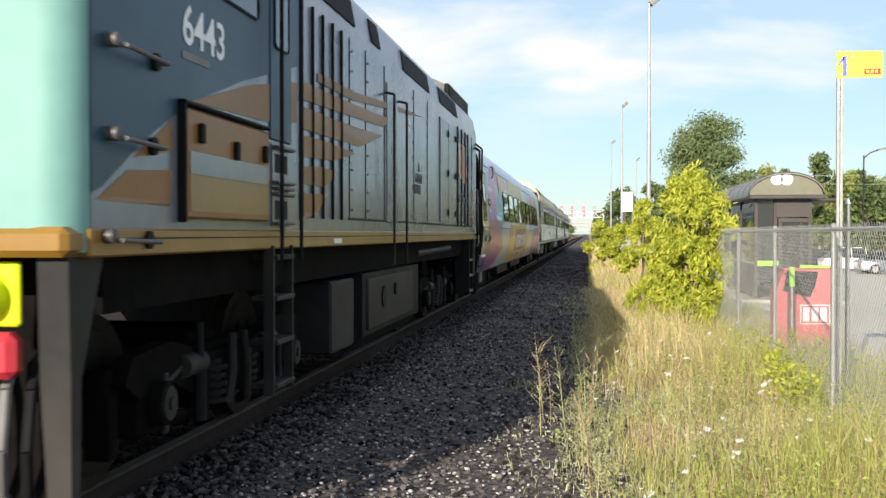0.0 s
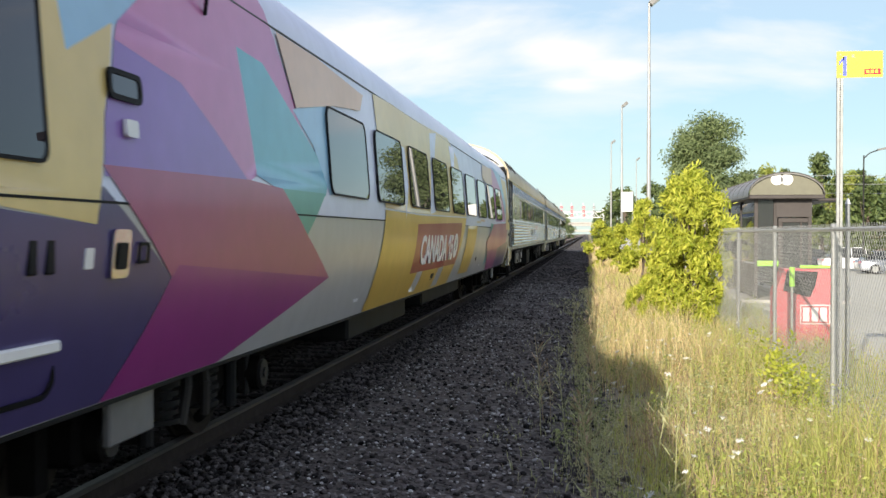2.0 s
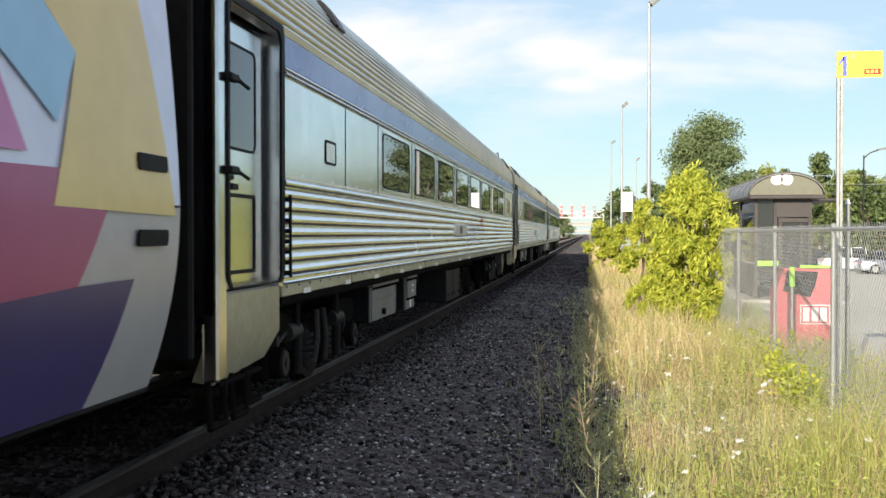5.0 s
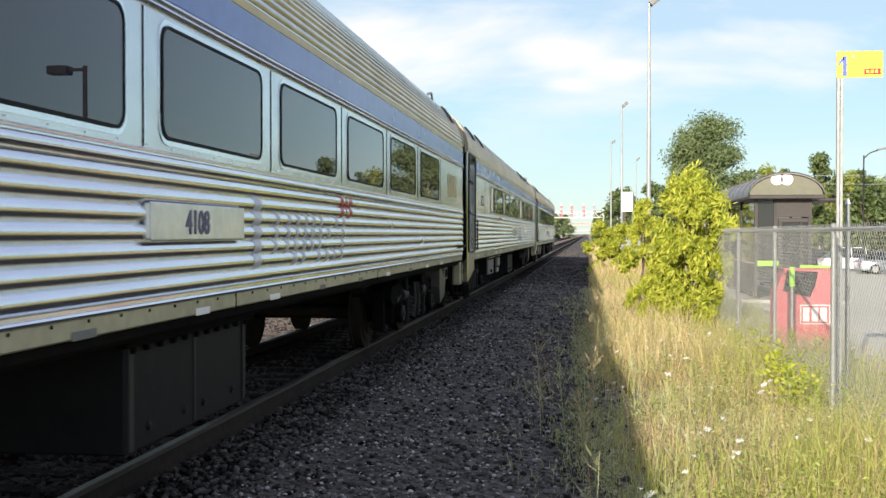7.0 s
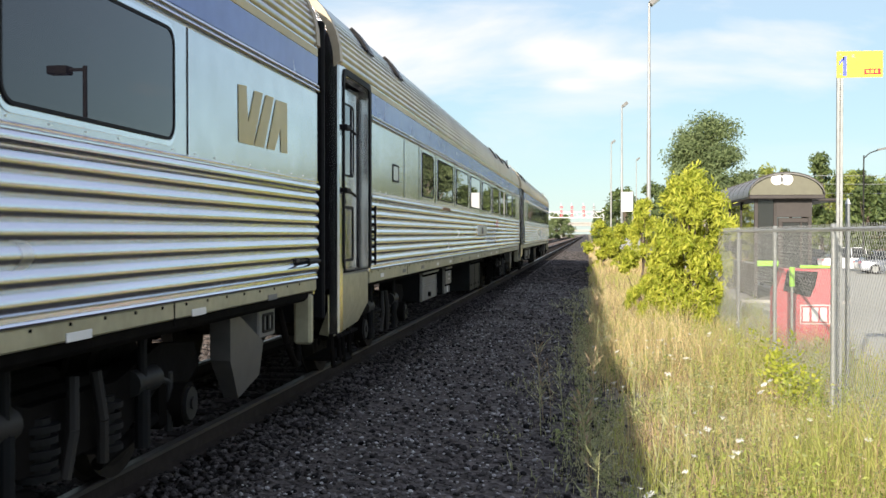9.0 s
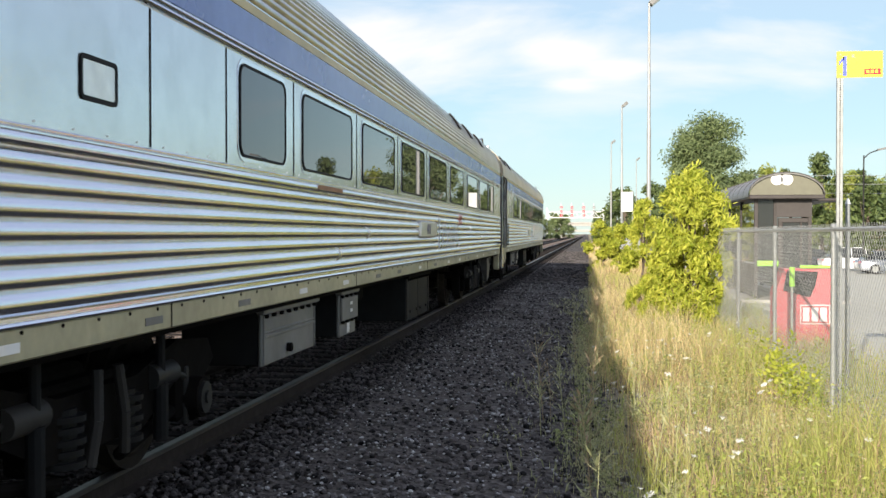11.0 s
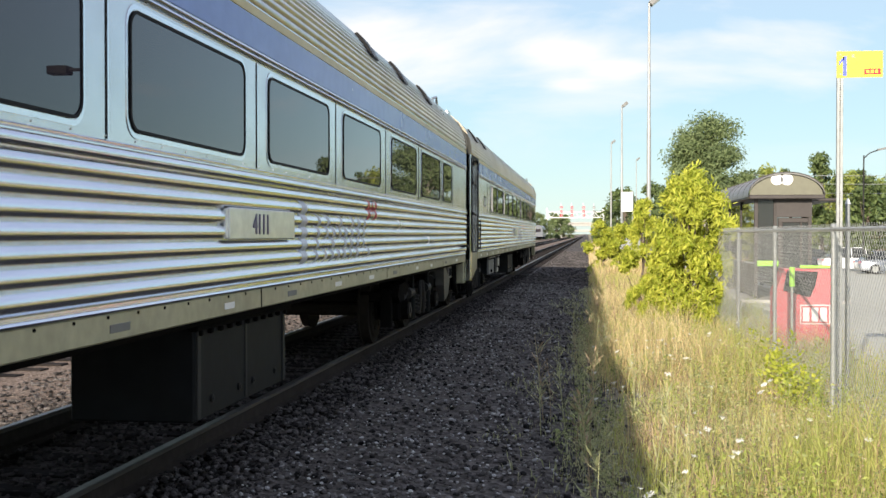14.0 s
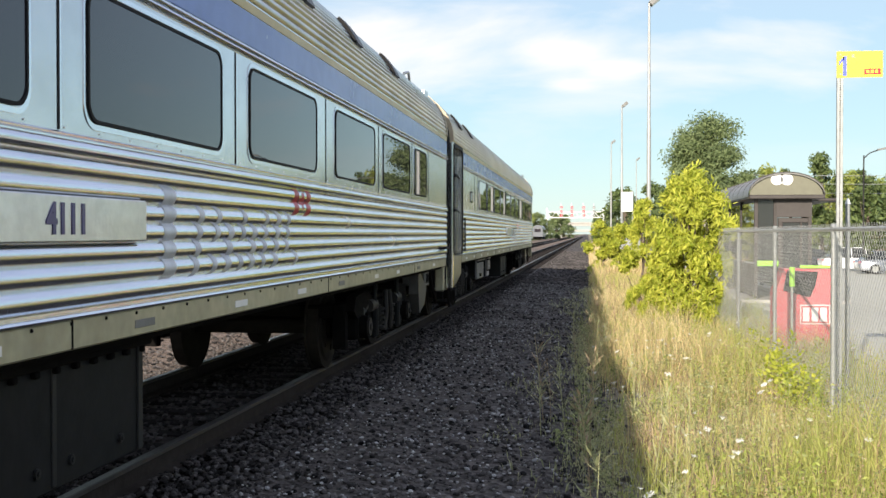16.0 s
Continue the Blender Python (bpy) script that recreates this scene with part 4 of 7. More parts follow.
def smooth_coach():
    car = thing("passenger_car", "low smooth-sided coach wrapped in coloured polygons", "passenger car", group="coaches of the train")
    L, a, e = 26.5, 0.42, 26.1
    zs = [0.69, 0.75, 0.85, 0.95, 1.05, 1.15, 1.25, 1.35, 1.45, 1.55, 1.62, 1.64, 1.8, 2.0, 2.2, 2.4, 2.6, 2.8, 2.92]
    low = [(lrc_face(0, z), z) for z in zs if z <= 1.62]
    top = [(lrc_face(0, z), z) for z in zs if z >= 1.62]
    part("lower_side", Shape().prism([(1.2, 0.66)] + low, a, e), W_SILVER, car, "silver-grey lower side")
    part("upper_side", Shape().prism(top, a, e), W_LILAC, car, "pale lilac-grey upper side")
    half = [(1.50 * math.cos(radians(q)), 2.92 + 0.72 * math.sin(radians(q))) for q in range(0, 91, 6)]
    rim = half + [(-x, z) for x, z in reversed(half[:-1])]
    part("roof", Shape().prism(rim, a, e), W_LILAC, car, "smooth pale roof")
    part("belt_groove", Shape().box(1.597, 1.606, a + 0.02, e - 0.02, 1.612, 1.624), RUBBER, car)
    part("roof_seam", Shape().box(1.497, 1.508, a + 0.02, e - 0.02, 2.905, 2.917), ROOF_DARK, car)
    part("side_wall", Shape().prism([(-x, z) for x, z in low + top] , a, e), W_SILVER, car)
    part("underframe", Shape().box(-1.35, 1.33, a, e, 0.66, 0.9), DARK, car)
    part("bottom_edge", Shape().box(1.34, 1.424, a, e, 0.665, 0.69, 0.004), RUBBER, car)
    for y0, y1 in ((a, a + 0.04), (e - 0.04, e)):
        part("end_wall", Shape().prism([(x * 0.99, z) for x, z in rim] + [(-1.4, 0.72), (1.4, 0.72)], y0, y1, True, True), W_YELLOW, car, "yellow end wall")
    part("end_ring", Shape().prism([(x * 1.0, z) for x, z in rim] + [(-1.58, 1.62), (-1.46, 0.7), (1.46, 0.7), (1.58, 1.62)], 0.30, a, True, True), RUBBER, car, "black end ring")
    # the coloured fields
    decal(car, [(1.01, 2.64), (2.58, 2.89), (1.84, 2.44), (1.22, 2.19), (1.01, 2.13)], W_SKY, lrc_face, 0.0030)
    decal(car, [(1.01, 2.13), (1.22, 2.19), (1.78, 2.43), (1.72, 2.2), (1.63, 2.01), (1.58, 1.74), (1.52, 1.52), (0.75, 1.58), (0.54, 1.7)], W_PALE, lrc_face, 0.0034)
    decal(car, [(0.18, 2.78), (1.16, 2.9), (1.41, 1.8), (1.27, 1.58), (0.33, 1.65), (0.29, 1.8)], W_PALE, lrc_face, 0.0038)
    decal(car, [(0.44, 1.62), (0.75, 1.57), (1.52, 1.52), (1.58, 1.69), (2.42, 1.26), (2.2, 1.02), (1.9, 0.695), (0.75, 0.695), (0.44, 0.695), (0.44, 1.6)], W_INDIGO, lrc_face, 0.0042)
    decal(car, [(1.79, 2.36), (2.58, 2.27), (3.06, 2.07), (3.64, 1.8), (1.6, 1.73), (1.64, 2.01), (1.74, 2.2)], W_PURPLE, lrc_face, 0.0046)
    decal(car, [(1.84, 2.45), (2.58, 2.89), (4.12, 3.12), (4.46, 2.84), (5.08, 2.18), (4.12, 2.61), (3.58, 2.63), (3.81, 1.85), (3.64, 1.8), (3.06, 2.07), (2.58, 2.27), (1.79, 2.36)], W_PINK, lrc_face, 0.0050)
    decal(car, [(3.58, 2.63), (4.12, 2.61), (5.75, 1.95), (5.63, 1.78), (4.39, 1.77), (3.81, 1.85)], W_TEAL, lrc_face, 0.0054)
    decal(car, [(4.39, 1.79), (5.63, 1.80), (5.05, 1.47)], W_GREEN, lrc_face, 0.0058)
    decal(car, [(1.58, 1.78), (3.64, 1.815), (4.39, 1.79), (5.05, 1.47), (5.91, 1.12), (2.5, 1.32), (2.42, 1.26)], W_CRIMSON, lrc_face, 0.0062)
    decal(car, [(2.5, 1.32), (5.91, 1.12), (3.5, 0.695), (1.9, 0.695), (2.2, 1.02), (2.42, 1.26)], W_MAGENTA, lrc_face, 0.0066)
    decal(car, [(8.22, 1.73), (10.46, 1.71), (15.76, 1.75), (14.3, 0.695), (11.39, 0.695), (7.8, 0.695)], W_YELLOW, lrc_face, 0.0070)
    decal(car, [(7.99, 2.9), (9.04, 2.92), (10.46, 2.91), (13.94, 2.96), (15.02, 2.72), (15.76, 1.77), (10.46, 1.73), (8.22, 1.75), (8.04, 2.42)], W_PALE, lrc_face, 0.0074)
    decal(car, [(10.37, 1.6), (15.06, 1.66), (14.73, 0.99), (10.19, 0.99)], W_RED, lrc_face, 0.0078)
    decal(car, [(10.79, 0.99), (11.26, 0.99), (10.97, 0.74), (10.52, 0.75)], W_SILVER, lrc_face, 0.0082)
    decal(car, [(12.81, 0.98), (13.36, 0.99), (13.09, 0.72), (12.52, 0.72)], W_SILVER, lrc_face, 0.0086)
    decal(car, [(9.34, 2.49), (9.65, 2.48), (9.75, 2.05), (9.48, 1.66), (9.42, 1.97)], W_LILAC, lrc_face, 0.0090)
    decal(car, [(11.91, 2.86), (12.61, 2.92), (12.19, 2.52), (11.97, 1.78), (11.43, 1.74), (11.71, 2.25)], W_LILAC, lrc_face, 0.0094)
    decal(car, [(13.98, 2.85), (14.71, 2.87), (14.46, 2.55), (14.11, 2.54)], W_LILAC, lrc_face, 0.0098)
    decal(car, [(15.99, 1.62), (17.61, 1.63), (17.05, 0.78), (15.59, 0.79)], W_YELLOW, lrc_face, 0.0102)
    decal(car, [(19.63, 1.3), (20.62, 1.56), (21.22, 1.69), (25.34, 1.75), (25.0, 1.26), (22.61, 1.14), (20.14, 1.11)], W_CRIMSON, lrc_face, 0.0106)
    decal(car, [(20.14, 1.11), (22.61, 1.14), (22.73, 0.695), (20.9, 0.695)], W_MAGENTA, lrc_face, 0.0110)
    decal(car, [(22.61, 1.14), (25.0, 1.26), (25.56, 1.27), (25.34, 0.695), (22.73, 0.695)], W_INDIGO, lrc_face, 0.0114)
    decal(car, [(20.5, 1.71), (21.22, 1.69), (20.62, 1.56), (20.4, 1.49)], W_GREEN, lrc_face, 0.0118)
    decal(car, [(20.1, 1.05), (20.4, 0.9), (19.92, 0.82)], W_TEAL, lrc_face, 0.0122)
    decal(car, [(24.08, 2.86), (25.63, 2.84), (26.01, 1.57), (24.74, 1.59), (25.0, 2.23)], W_PALE, lrc_face, 0.0126)
    decal(car, [(21.26, 2.95), (23.17, 2.9), (24.31, 2.18), (24.55, 1.79), (21.84, 1.75), (21.34, 2.53)], W_PINK, lrc_face, 0.0130)
    decal(car, [(21.84, 2.99), (23.94, 2.93), (25.0, 2.23), (24.8, 1.92), (23.67, 2.57)], W_SKY, lrc_face, 0.0134)
    decal(car, [(19.18, 2.64), (19.53, 2.58), (19.98, 2.54), (21.44, 2.57), (21.50, 2.93), (20.28, 2.91), (19.45, 2.90)], W_PEACH, lrc_face, 0.0138)
    decal(car, [(4.5, 2.89), (5.63, 2.89), (7.41, 2.81), (7.22, 2.64), (6.13, 2.56), (4.86, 2.4)], W_PEACH, lrc_face, 0.0142)
    decal(car, [(4.79, 2.38), (5.85, 2.53), (6.03, 1.81), (5.78, 1.8), (5.31, 2.16)], W_SKY, lrc_face, 0.0056)
    decal(car, [(18.3, 1.765), (19.17, 1.765), (19.17, 1.725), (18.3, 1.72)], W_PEACH, lrc_face, 0.0032)
    decal(car, [(17.6, 1.72), (18.3, 1.72), (18.3, 1.69), (17.6, 1.68)], W_PALE, lrc_face, 0.0032)
    decal(car, [(19.2, 1.70), (20.4, 1.71), (20.4, 1.67), (19.2, 1.66)], W_LILAC, lrc_face, 0.0032)
    part("side_hatch", slab(Shape(), [(18.11 + 0.05 * math.cos(q * math.pi / 8), 0.99 + 0.045 * math.sin(q * math.pi / 8)) for q in range(16)], 0.008, lrc_face), RUBBER, car, "small black oval hatch")
    for i in range(9):
        c = 6.55 + 2.025 * i
        window_unit(car, c - 0.78, c + 0.78, 1.80, 2.53, lambda y, z: lrc_face(y, z) + 0.016, 0.12)
    # door near the leading end
    f = lambda y, z: lrc_face(y, z) + 0.012
    d = part("door", ring(Shape(), round_rect(0.42, 1.33, 0.80, 2.75, 0.07), round_rect(0.445, 1.305, 0.825, 2.725, 0.06), 0.008, f), RUBBER, car, "plug door with a black seal")
    window_unit(d, 0.55, 1.08, 1.75, 2.52, f, 0.06, "door_window")
    part("door_sill", Shape().box(1.49, 1.56, 0.48, 1.28, 1.00, 1.05, 0.008), WHITE, d, "white step edge")
    sl = Shape()
    for k in range(2):
        sl.box(1.575, 1.60, 0.95 + 0.14 * k, 1.02 + 0.14 * k, 1.32, 1.46, 0.01)
    part("door_slot", sl, RUBBER, d)
    g = part("small_window", ring(Shape(), round_rect(1.66, 2.02, 2.08, 2.22, 0.04), round_rect(1.69, 1.99, 2.105, 2.195, 0.03), 0.012, f), RUBBER, car)
    part("pane", slab(Shape(), round_rect(1.685, 1.995, 2.1, 2.2, 0.03), 0.006, f), GLASS, g)
    lat = part("door_control", slab(Shape(), round_rect(1.66, 1.84, 1.28, 1.50, 0.03), 0.012, f), STEEL_FLAT, car, "steel door control plate")
    part("door_switch", slab(Shape(), round_rect(1.70, 1.80, 1.32, 1.44, 0.02), 0.02, f), RUBBER, lat)
    part("hatch", ring(Shape(), round_rect(1.95, 2.07, 1.34, 1.44, 0.01), round_rect(1.965, 2.055, 1.355, 1.425, 0.01), 0.008, f), RUBBER, car)
    part("marker", slab(Shape(), round_rect(1.80, 1.93, 1.92, 2.0, 0.02), 0.02, f), WHITE, car)
    part("grab_rail", Shape().tube([(1.48, 2.95, 2.98), (1.56, 2.95, 2.95), (1.57, 2.97, 2.8), (1.53, 3.05, 2.72)], 0.012), RUBBER, car)
    for y in (1.25, 1.75, 24.7, 25.2):
        part("roof_vent", roof_patch(y, 0.34, 1.50, 0.72, 2.92, 26, 50), RUBBER, car, "black roof vent")
    for k in range(3):
        part("end_light", Shape().cyl((1.50, 0.40, 2.72 - 0.07 * k), (1.56, 0.36, 2.72 - 0.07 * k), 0.03, 10), RUBBER, car)
    for z in (1.42, 1.78):
        part("end_slot", slab(Shape(), round_rect(25.55, 25.9, z, z + 0.08, 0.02), 0.012, f), RUBBER, car)
    # leading end: jumper cable with its yellow head, light rail, blue access sign
    part("jumper_cable", Shape().tube([(1.22, 0.26, 1.20), (1.26, 0.10, 1.10), (1.27, 0.02, 0.92), (1.24, -0.06, 0.84), (1.18, -0.16, 0.88), (1.12, -0.22, 1.0)], 0.022), W_INDIGO, car, "violet-blue jumper cable")
    part("cable_head", Shape().cyl((1.24, 0.27, 1.22), (1.24, 0.18, 1.24), 0.07, 14).cyl((1.24, 0.18, 1.24), (1.25, 0.10, 1.16), 0.035, 10), SIGN_Y, car, "yellow cable head")
    part("end_rail", Shape().tube([(1.47, 0.34, 2.38), (1.50, 0.24, 2.34), (1.52, 0.24, 1.30), (1.46, 0.34, 1.20)], 0.013), GALV, car, "pale steel end rail")
    sg = part("access_sign", slab(Shape(), round_rect(0.66, 0.86, 2.58, 2.71, 0.01), 0.010, lrc_face), SIGN_B, car, "blue access sign")
    part("sign_mark", ring(Shape(), round_rect(0.71, 0.81, 2.605, 2.66, 0.024), round_rect(0.73, 0.79, 2.618, 2.648, 0.012), 0.013, lrc_face), WHITE, sg)
    part("small_letter", slab(Shape(), round_rect(1.42, 1.50, 1.33, 1.42, 0.01), 0.010, lrc_face), WHITE, car, "small white mark beside the door")
    # red panel's lettering and ring
    writing("CANADA", 0.51, WHITE, car, Matrix.Translation((1.566, 10.72, 1.10)) @ Matrix.Rotation(radians(6), 4, "Y") @ SIDE, width=1.17, deep=0.004, bold=0.014)
    writing("15", 0.51, WHITE, car, Matrix.Translation((1.566, 13.50, 1.10)) @ Matrix.Rotation(radians(6), 4, "Y") @ SIDE, width=0.98, deep=0.004, bold=0.014)
    part("numeral_flag", slab(Shape(), [(13.42, 1.345), (13.42, 1.285), (13.56, 1.40), (13.56, 1.462)], 0.016, lrc_face), WHITE, car, "flag of the white numeral one")
    part("round_mark", slab(Shape(), [(14.36 + 0.25 * math.cos(q * math.pi / 16), 1.29 + 0.195 * math.sin(q * math.pi / 16)) for q in range(32)], 0.012, lrc_face), WHITE, car, "white round mark")
    leaf = [(0, 0.13), (0.03, 0.07), (0.07, 0.09), (0.06, 0.0), (0.12, 0.02), (0.10, -0.04), (0.03, -0.07), (0.0, -0.12), (-0.03, -0.07), (-0.10, -0.04), (-0.12, 0.02), (-0.06, 0.0), (-0.07, 0.09), (-0.03, 0.07)]
    part("leaf_mark", slab(Shape(), [(14.36 + y, 1.30 + z * 0.8) for y, z in leaf], 0.016, lrc_face), W_SILVER, car)
    for y in (7.2, 10.4, 10.7, 12.0, 19.0, 23.9):
        part("small_notice", slab(Shape(), round_rect(y, y + 0.2, 0.83, 0.86, 0.005), 0.006, lrc_face), WHITE, car)
    part("fleet_number", slab(Shape(), round_rect(12.15, 12.45, 0.84, 0.92, 0.01), 0.007, lrc_face), RUBBER, car, "small dark fleet number")
    # underfloor
    part("equipment_case", Shape().box(-1.2, 1.25, 8.0, 11.5, 0.38, 0.68, 0.03), BOX_DARK, car, "dark underfloor case")
    part("equipment_case", Shape().box(-1.2, 1.25, 13.0, 17.5, 0.42, 0.68, 0.03), BOX_DARK, car)
    part("spoiler_plate", Shape().box(1.30, 1.345, 2.2, 2.75, 0.42, 0.68, 0.01), BOX_GREY, car, "light grey plate")
    part("spoiler_plate", Shape().box(1.30, 1.345, 23.6, 24.0, 0.40, 0.68, 0.01), BOX_GREY, car)
    part("end_step", Shape().tube([(1.42, 0.3, 0.9), (1.44, 0.3, 0.30), (1.44, 0.62, 0.30), (1.42, 0.62, 0.8)], 0.02).box(1.2, 1.46, 0.28, 0.64, 0.28, 0.31), RUBBER, car)
    for y0, y1 in ((0.02, 0.30), (e, L - 0.02)):
        part("diaphragm", Shape().box(-0.62, 0.62, y0, y1, 0.95, 3.2, 0.05), RUBBER, car)
        part("coupler", Shape().box(-0.14, 0.14, y0, y1, 0.72, 0.94, 0.03), DARK, car)
    bogie(car, 3.6)
    bogie(car, L - 3.6)
    return car


def locomotive():
    loco = thing("locomotive", "grey and teal diesel locomotive with yellow sill stripe", "locomotive")
    W = 1.54
    side = lambda y, z: W if z < 3.4 else W - (z - 3.4) * 0.55
    prof = [(W, 1.40), (W, 3.34), (1.52, 3.40), (1.48, 3.64), (1.38, 3.78), (1.30, 3.82)]
    part("body_side", Shape().prism(prof, 0.13, 16.5), LOCO_GREY, loco, "grey steel hood side")
    part("body_roof", Shape().prism([(1.30, 3.82), (1.1, 3.88), (-1.1, 3.88), (-1.30, 3.82), (-1.48, 3.64), (-W, 3.4), (-W, 1.4)], 3.4, 16.5), ROOF_DARK, loco, "dark roof")
    part("rear_wall", Shape().prism([(W, 1.38), (W, 3.34), (1.48, 3.62), (1.1, 3.86), (-1.1, 3.86), (-1.48, 3.62), (-W, 3.34), (-W, 1.38)], 16.44, 16.5, True, True), LOCO_GREY, loco)
    # cab and raked nose
    cab = [(W - 0.02, 3.4), (1.36, 3.95), (1.0, 4.35), (-1.0, 4.35), (-1.36, 3.95), (-W + 0.02, 3.4)]
    part("cab_roof", Shape().prism(cab, 0.95, 3.4, True, True), ROOF_DARK, loco)
    nose = Shape()
    r = 0.17
    ringz = []
    for z, yy in ((1.40, -0.06), (2.9, -0.02), (3.3, 0.10), (3.55, 0.42), (4.2, 0.95)):
        wv = W - 0.004 if z < 3.5 else W - (z - 3.5) * 0.5
        pts = [(wv, yy + r + 0.02, z)]
        for k in range(5):
            q = radians(90 * k / 4)
            pts.append((wv - r + r * math.cos(q), yy + r - r * math.sin(q), z))
        pts += [(-x, y, zz) for x, y, zz in reversed(pts)]
        ringz.append(pts)
    nose.loft(ringz, False, False)
    part("nose", nose, LOCO_TEAL, loco, "bright teal nose")
    part("nose_stripe", Shape().box(-1.53, 1.53, -0.08, 0.3, 1.38, 1.51, 0.03), LOCO_YELLOW, loco)
    part("sill_stripe", Shape().box(1.44, W + 0.012, 0.10, 16.5, 1.375, 1.505, 0.01), LOCO_YELLOW, loco, "yellow sill stripe")
    part("sill_line", Shape().box(W + 0.006, W + 0.016, 0.42, 16.48, 1.455, 1.462), RUBBER, loco)
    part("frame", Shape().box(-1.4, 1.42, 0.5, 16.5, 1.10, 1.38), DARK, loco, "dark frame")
    decal(loco, [(0.13, 1.66), (0.13, 3.38), (3.55, 3.38), (3.71, 2.76), (2.22, 2.43), (1.26, 2.17), (0.67, 1.92), (0.24, 1.69)], LOCO_BLUE, side, 0.0030)
    decal(loco, [(0.18, 1.63), (0.51, 1.78), (1.06, 1.81), (1.02, 1.62)], LOCO_ORANGE, side, 0.0034)
    decal(loco, [(0.57, 1.84), (1.06, 2.07), (1.06, 1.91)], LOCO_ORANGE, side, 0.0038)
    decal(loco, [(1.18, 2.1), (2.67, 2.13), (2.67, 1.96), (1.18, 1.91)], LOCO_YELLOW, side, 0.0042)
    decal(loco, [(1.18, 1.8), (2.67, 1.81), (2.67, 1.61), (1.18, 1.6)], LOCO_YELLOW, side, 0.0046)
    decal(loco, [(1.34, 2.2), (2.33, 2.42), (3.5, 2.60), (3.5, 2.30), (2.69, 2.23)], LOCO_ORANGE, side, 0.0050)
    decal(loco, [(3.57, 1.78), (4.43, 1.81), (4.24, 1.71), (4.02, 1.62), (3.57, 1.58)], LOCO_ORANGE, side, 0.0074)
    decal(loco, [(3.57, 1.98), (4.22, 2.02), (4.81, 2.01), (4.39, 1.86), (3.57, 1.86)], LOCO_ORANGE, side, 0.0076)
    decal(loco, [(3.57, 2.22), (4.46, 2.24), (5.54, 2.22), (4.7, 2.1), (3.57, 2.06)], LOCO_ORANGE, side, 0.0078)
    decal(loco, [(3.58, 2.44), (4.84, 2.45), (6.87, 2.5), (5.73, 2.3), (4.34, 2.28), (3.58, 2.27)], LOCO_ORANGE, side, 0.0080)
    decal(loco, [(3.58, 2.63), (4.84, 2.65), (7.44, 2.73), (6.87, 2.6), (4.84, 2.53), (3.58, 2.49)], LOCO_ORANGE, side, 0.0082)
    decal(loco, [(4.12, 2.76), (5.41, 2.78), (8.09, 2.93), (9.66, 2.99), (5.41, 2.7), (4.12, 2.69)], LOCO_ORANGE, side, 0.0084)
    # front pilot, coupler, hoses
    part("pilot", Shape().loft([[(-1.2, 0.40, 0.25), (1.2, 0.40, 0.25), (1.25, 0.50, 1.38), (-1.25, 0.50, 1.38)], [(-1.2, 0.48, 0.25), (1.2, 0.48, 0.25), (1.25, 0.58, 1.38), (-1.25, 0.58, 1.38)]]), DARK, loco, "grimy pilot plate with shade in its colour")
    part("pilot_post", Shape().loft([[(1.40, 0.02, 0.2), (1.5, 0.02, 0.2), (1.5, 0.10, 0.2), (1.40, 0.10, 0.2)], [(1.36, 0.02, 0.85), (1.5, 0.02, 0.85), (1.5, 0.12, 0.85), (1.36, 0.12, 0.85)], [(1.36, 0.0, 1.38), (1.5, 0.0, 1.38), (1.5, 0.34, 1.38), (1.36, 0.34, 1.38)]]), LOCO_BOX, loco, "scuffed grey corner plate")
    part("coupler", Shape().box(-0.15, 0.15, -0.25, 0.4, 0.72, 1.0, 0.04), DARK, loco)
    part("marker_lamp", Shape().cyl((1.10, -0.05, 1.22), (1.10, 0.05, 1.22), 0.11, 20), LENS_LIME, loco, "lime yellow round marker")
    part("marker_plate", Shape().box(0.98, 1.26, 0.03, 0.07, 1.08, 1.36, 0.02), LENS_LIME, loco)
    part("red_bracket", Shape().box(0.95, 1.28, -0.06, 0.06, 0.86, 1.06, 0.04), RED, loco)
    for k in range(4):
        x = 0.92 + 0.12 * k
        part("brake_hose", Shape().tube([(x, 0.18, 0.95), (x + 0.02, 0.06, 0.80), (x + 0.03, 0.0, 0.55), (x, 0.06, 0.35), (x - 0.03, 0.14, 0.30)], 0.026), RUBBER if k % 2 else BOX_GREY, loco)
    # number and small text
    writing("6443", 0.30, WHITE, loco, Matrix.Translation((W + 0.006, 1.20, 2.50)) @ SIDE, "fleet_number", width=1.16, deep=0.001, bold=0.004)
    part("small_text", Shape().box(W + 0.005, W + 0.008, 1.2, 1.62, 2.415, 2.455), BOX_GREY, loco)
    # grab irons on round bosses
    for y0, y1, z in ((0.27, 0.82, 2.33), (0.27, 0.78, 1.91), (0.22, 0.72, 1.45)):
        g = part("grab_iron", Shape().tube([(W, y0 + 0.05, z), (W + 0.08, y0 + 0.05, z), (W + 0.08, y1, z - 0.01), (W, y1, z - 0.01)], 0.012), BOX_MID, loco, "grey steel grab iron")
        part("boss", Shape().cyl((W, y0 + 0.02, z + 0.02), (W + 0.06, y0 + 0.02, z + 0.02), 0.033, 14), BOX_MID, g)
        part("boss", Shape().cyl((W, y1, z), (W + 0.03, y1, z), 0.045, 12), RUBBER, g)
    hb = part("hatch_door", Shape().box(W, W + 0.045, 1.16, 2.66, 1.56, 2.15, 0.012), LOCO_ORANGE, loco, "ochre hinged battery hatch")
    part("hatch_band", Shape().box(W + 0.046, W + 0.050, 1.2, 2.62, 1.80, 1.92), LOCO_GREY, hb)
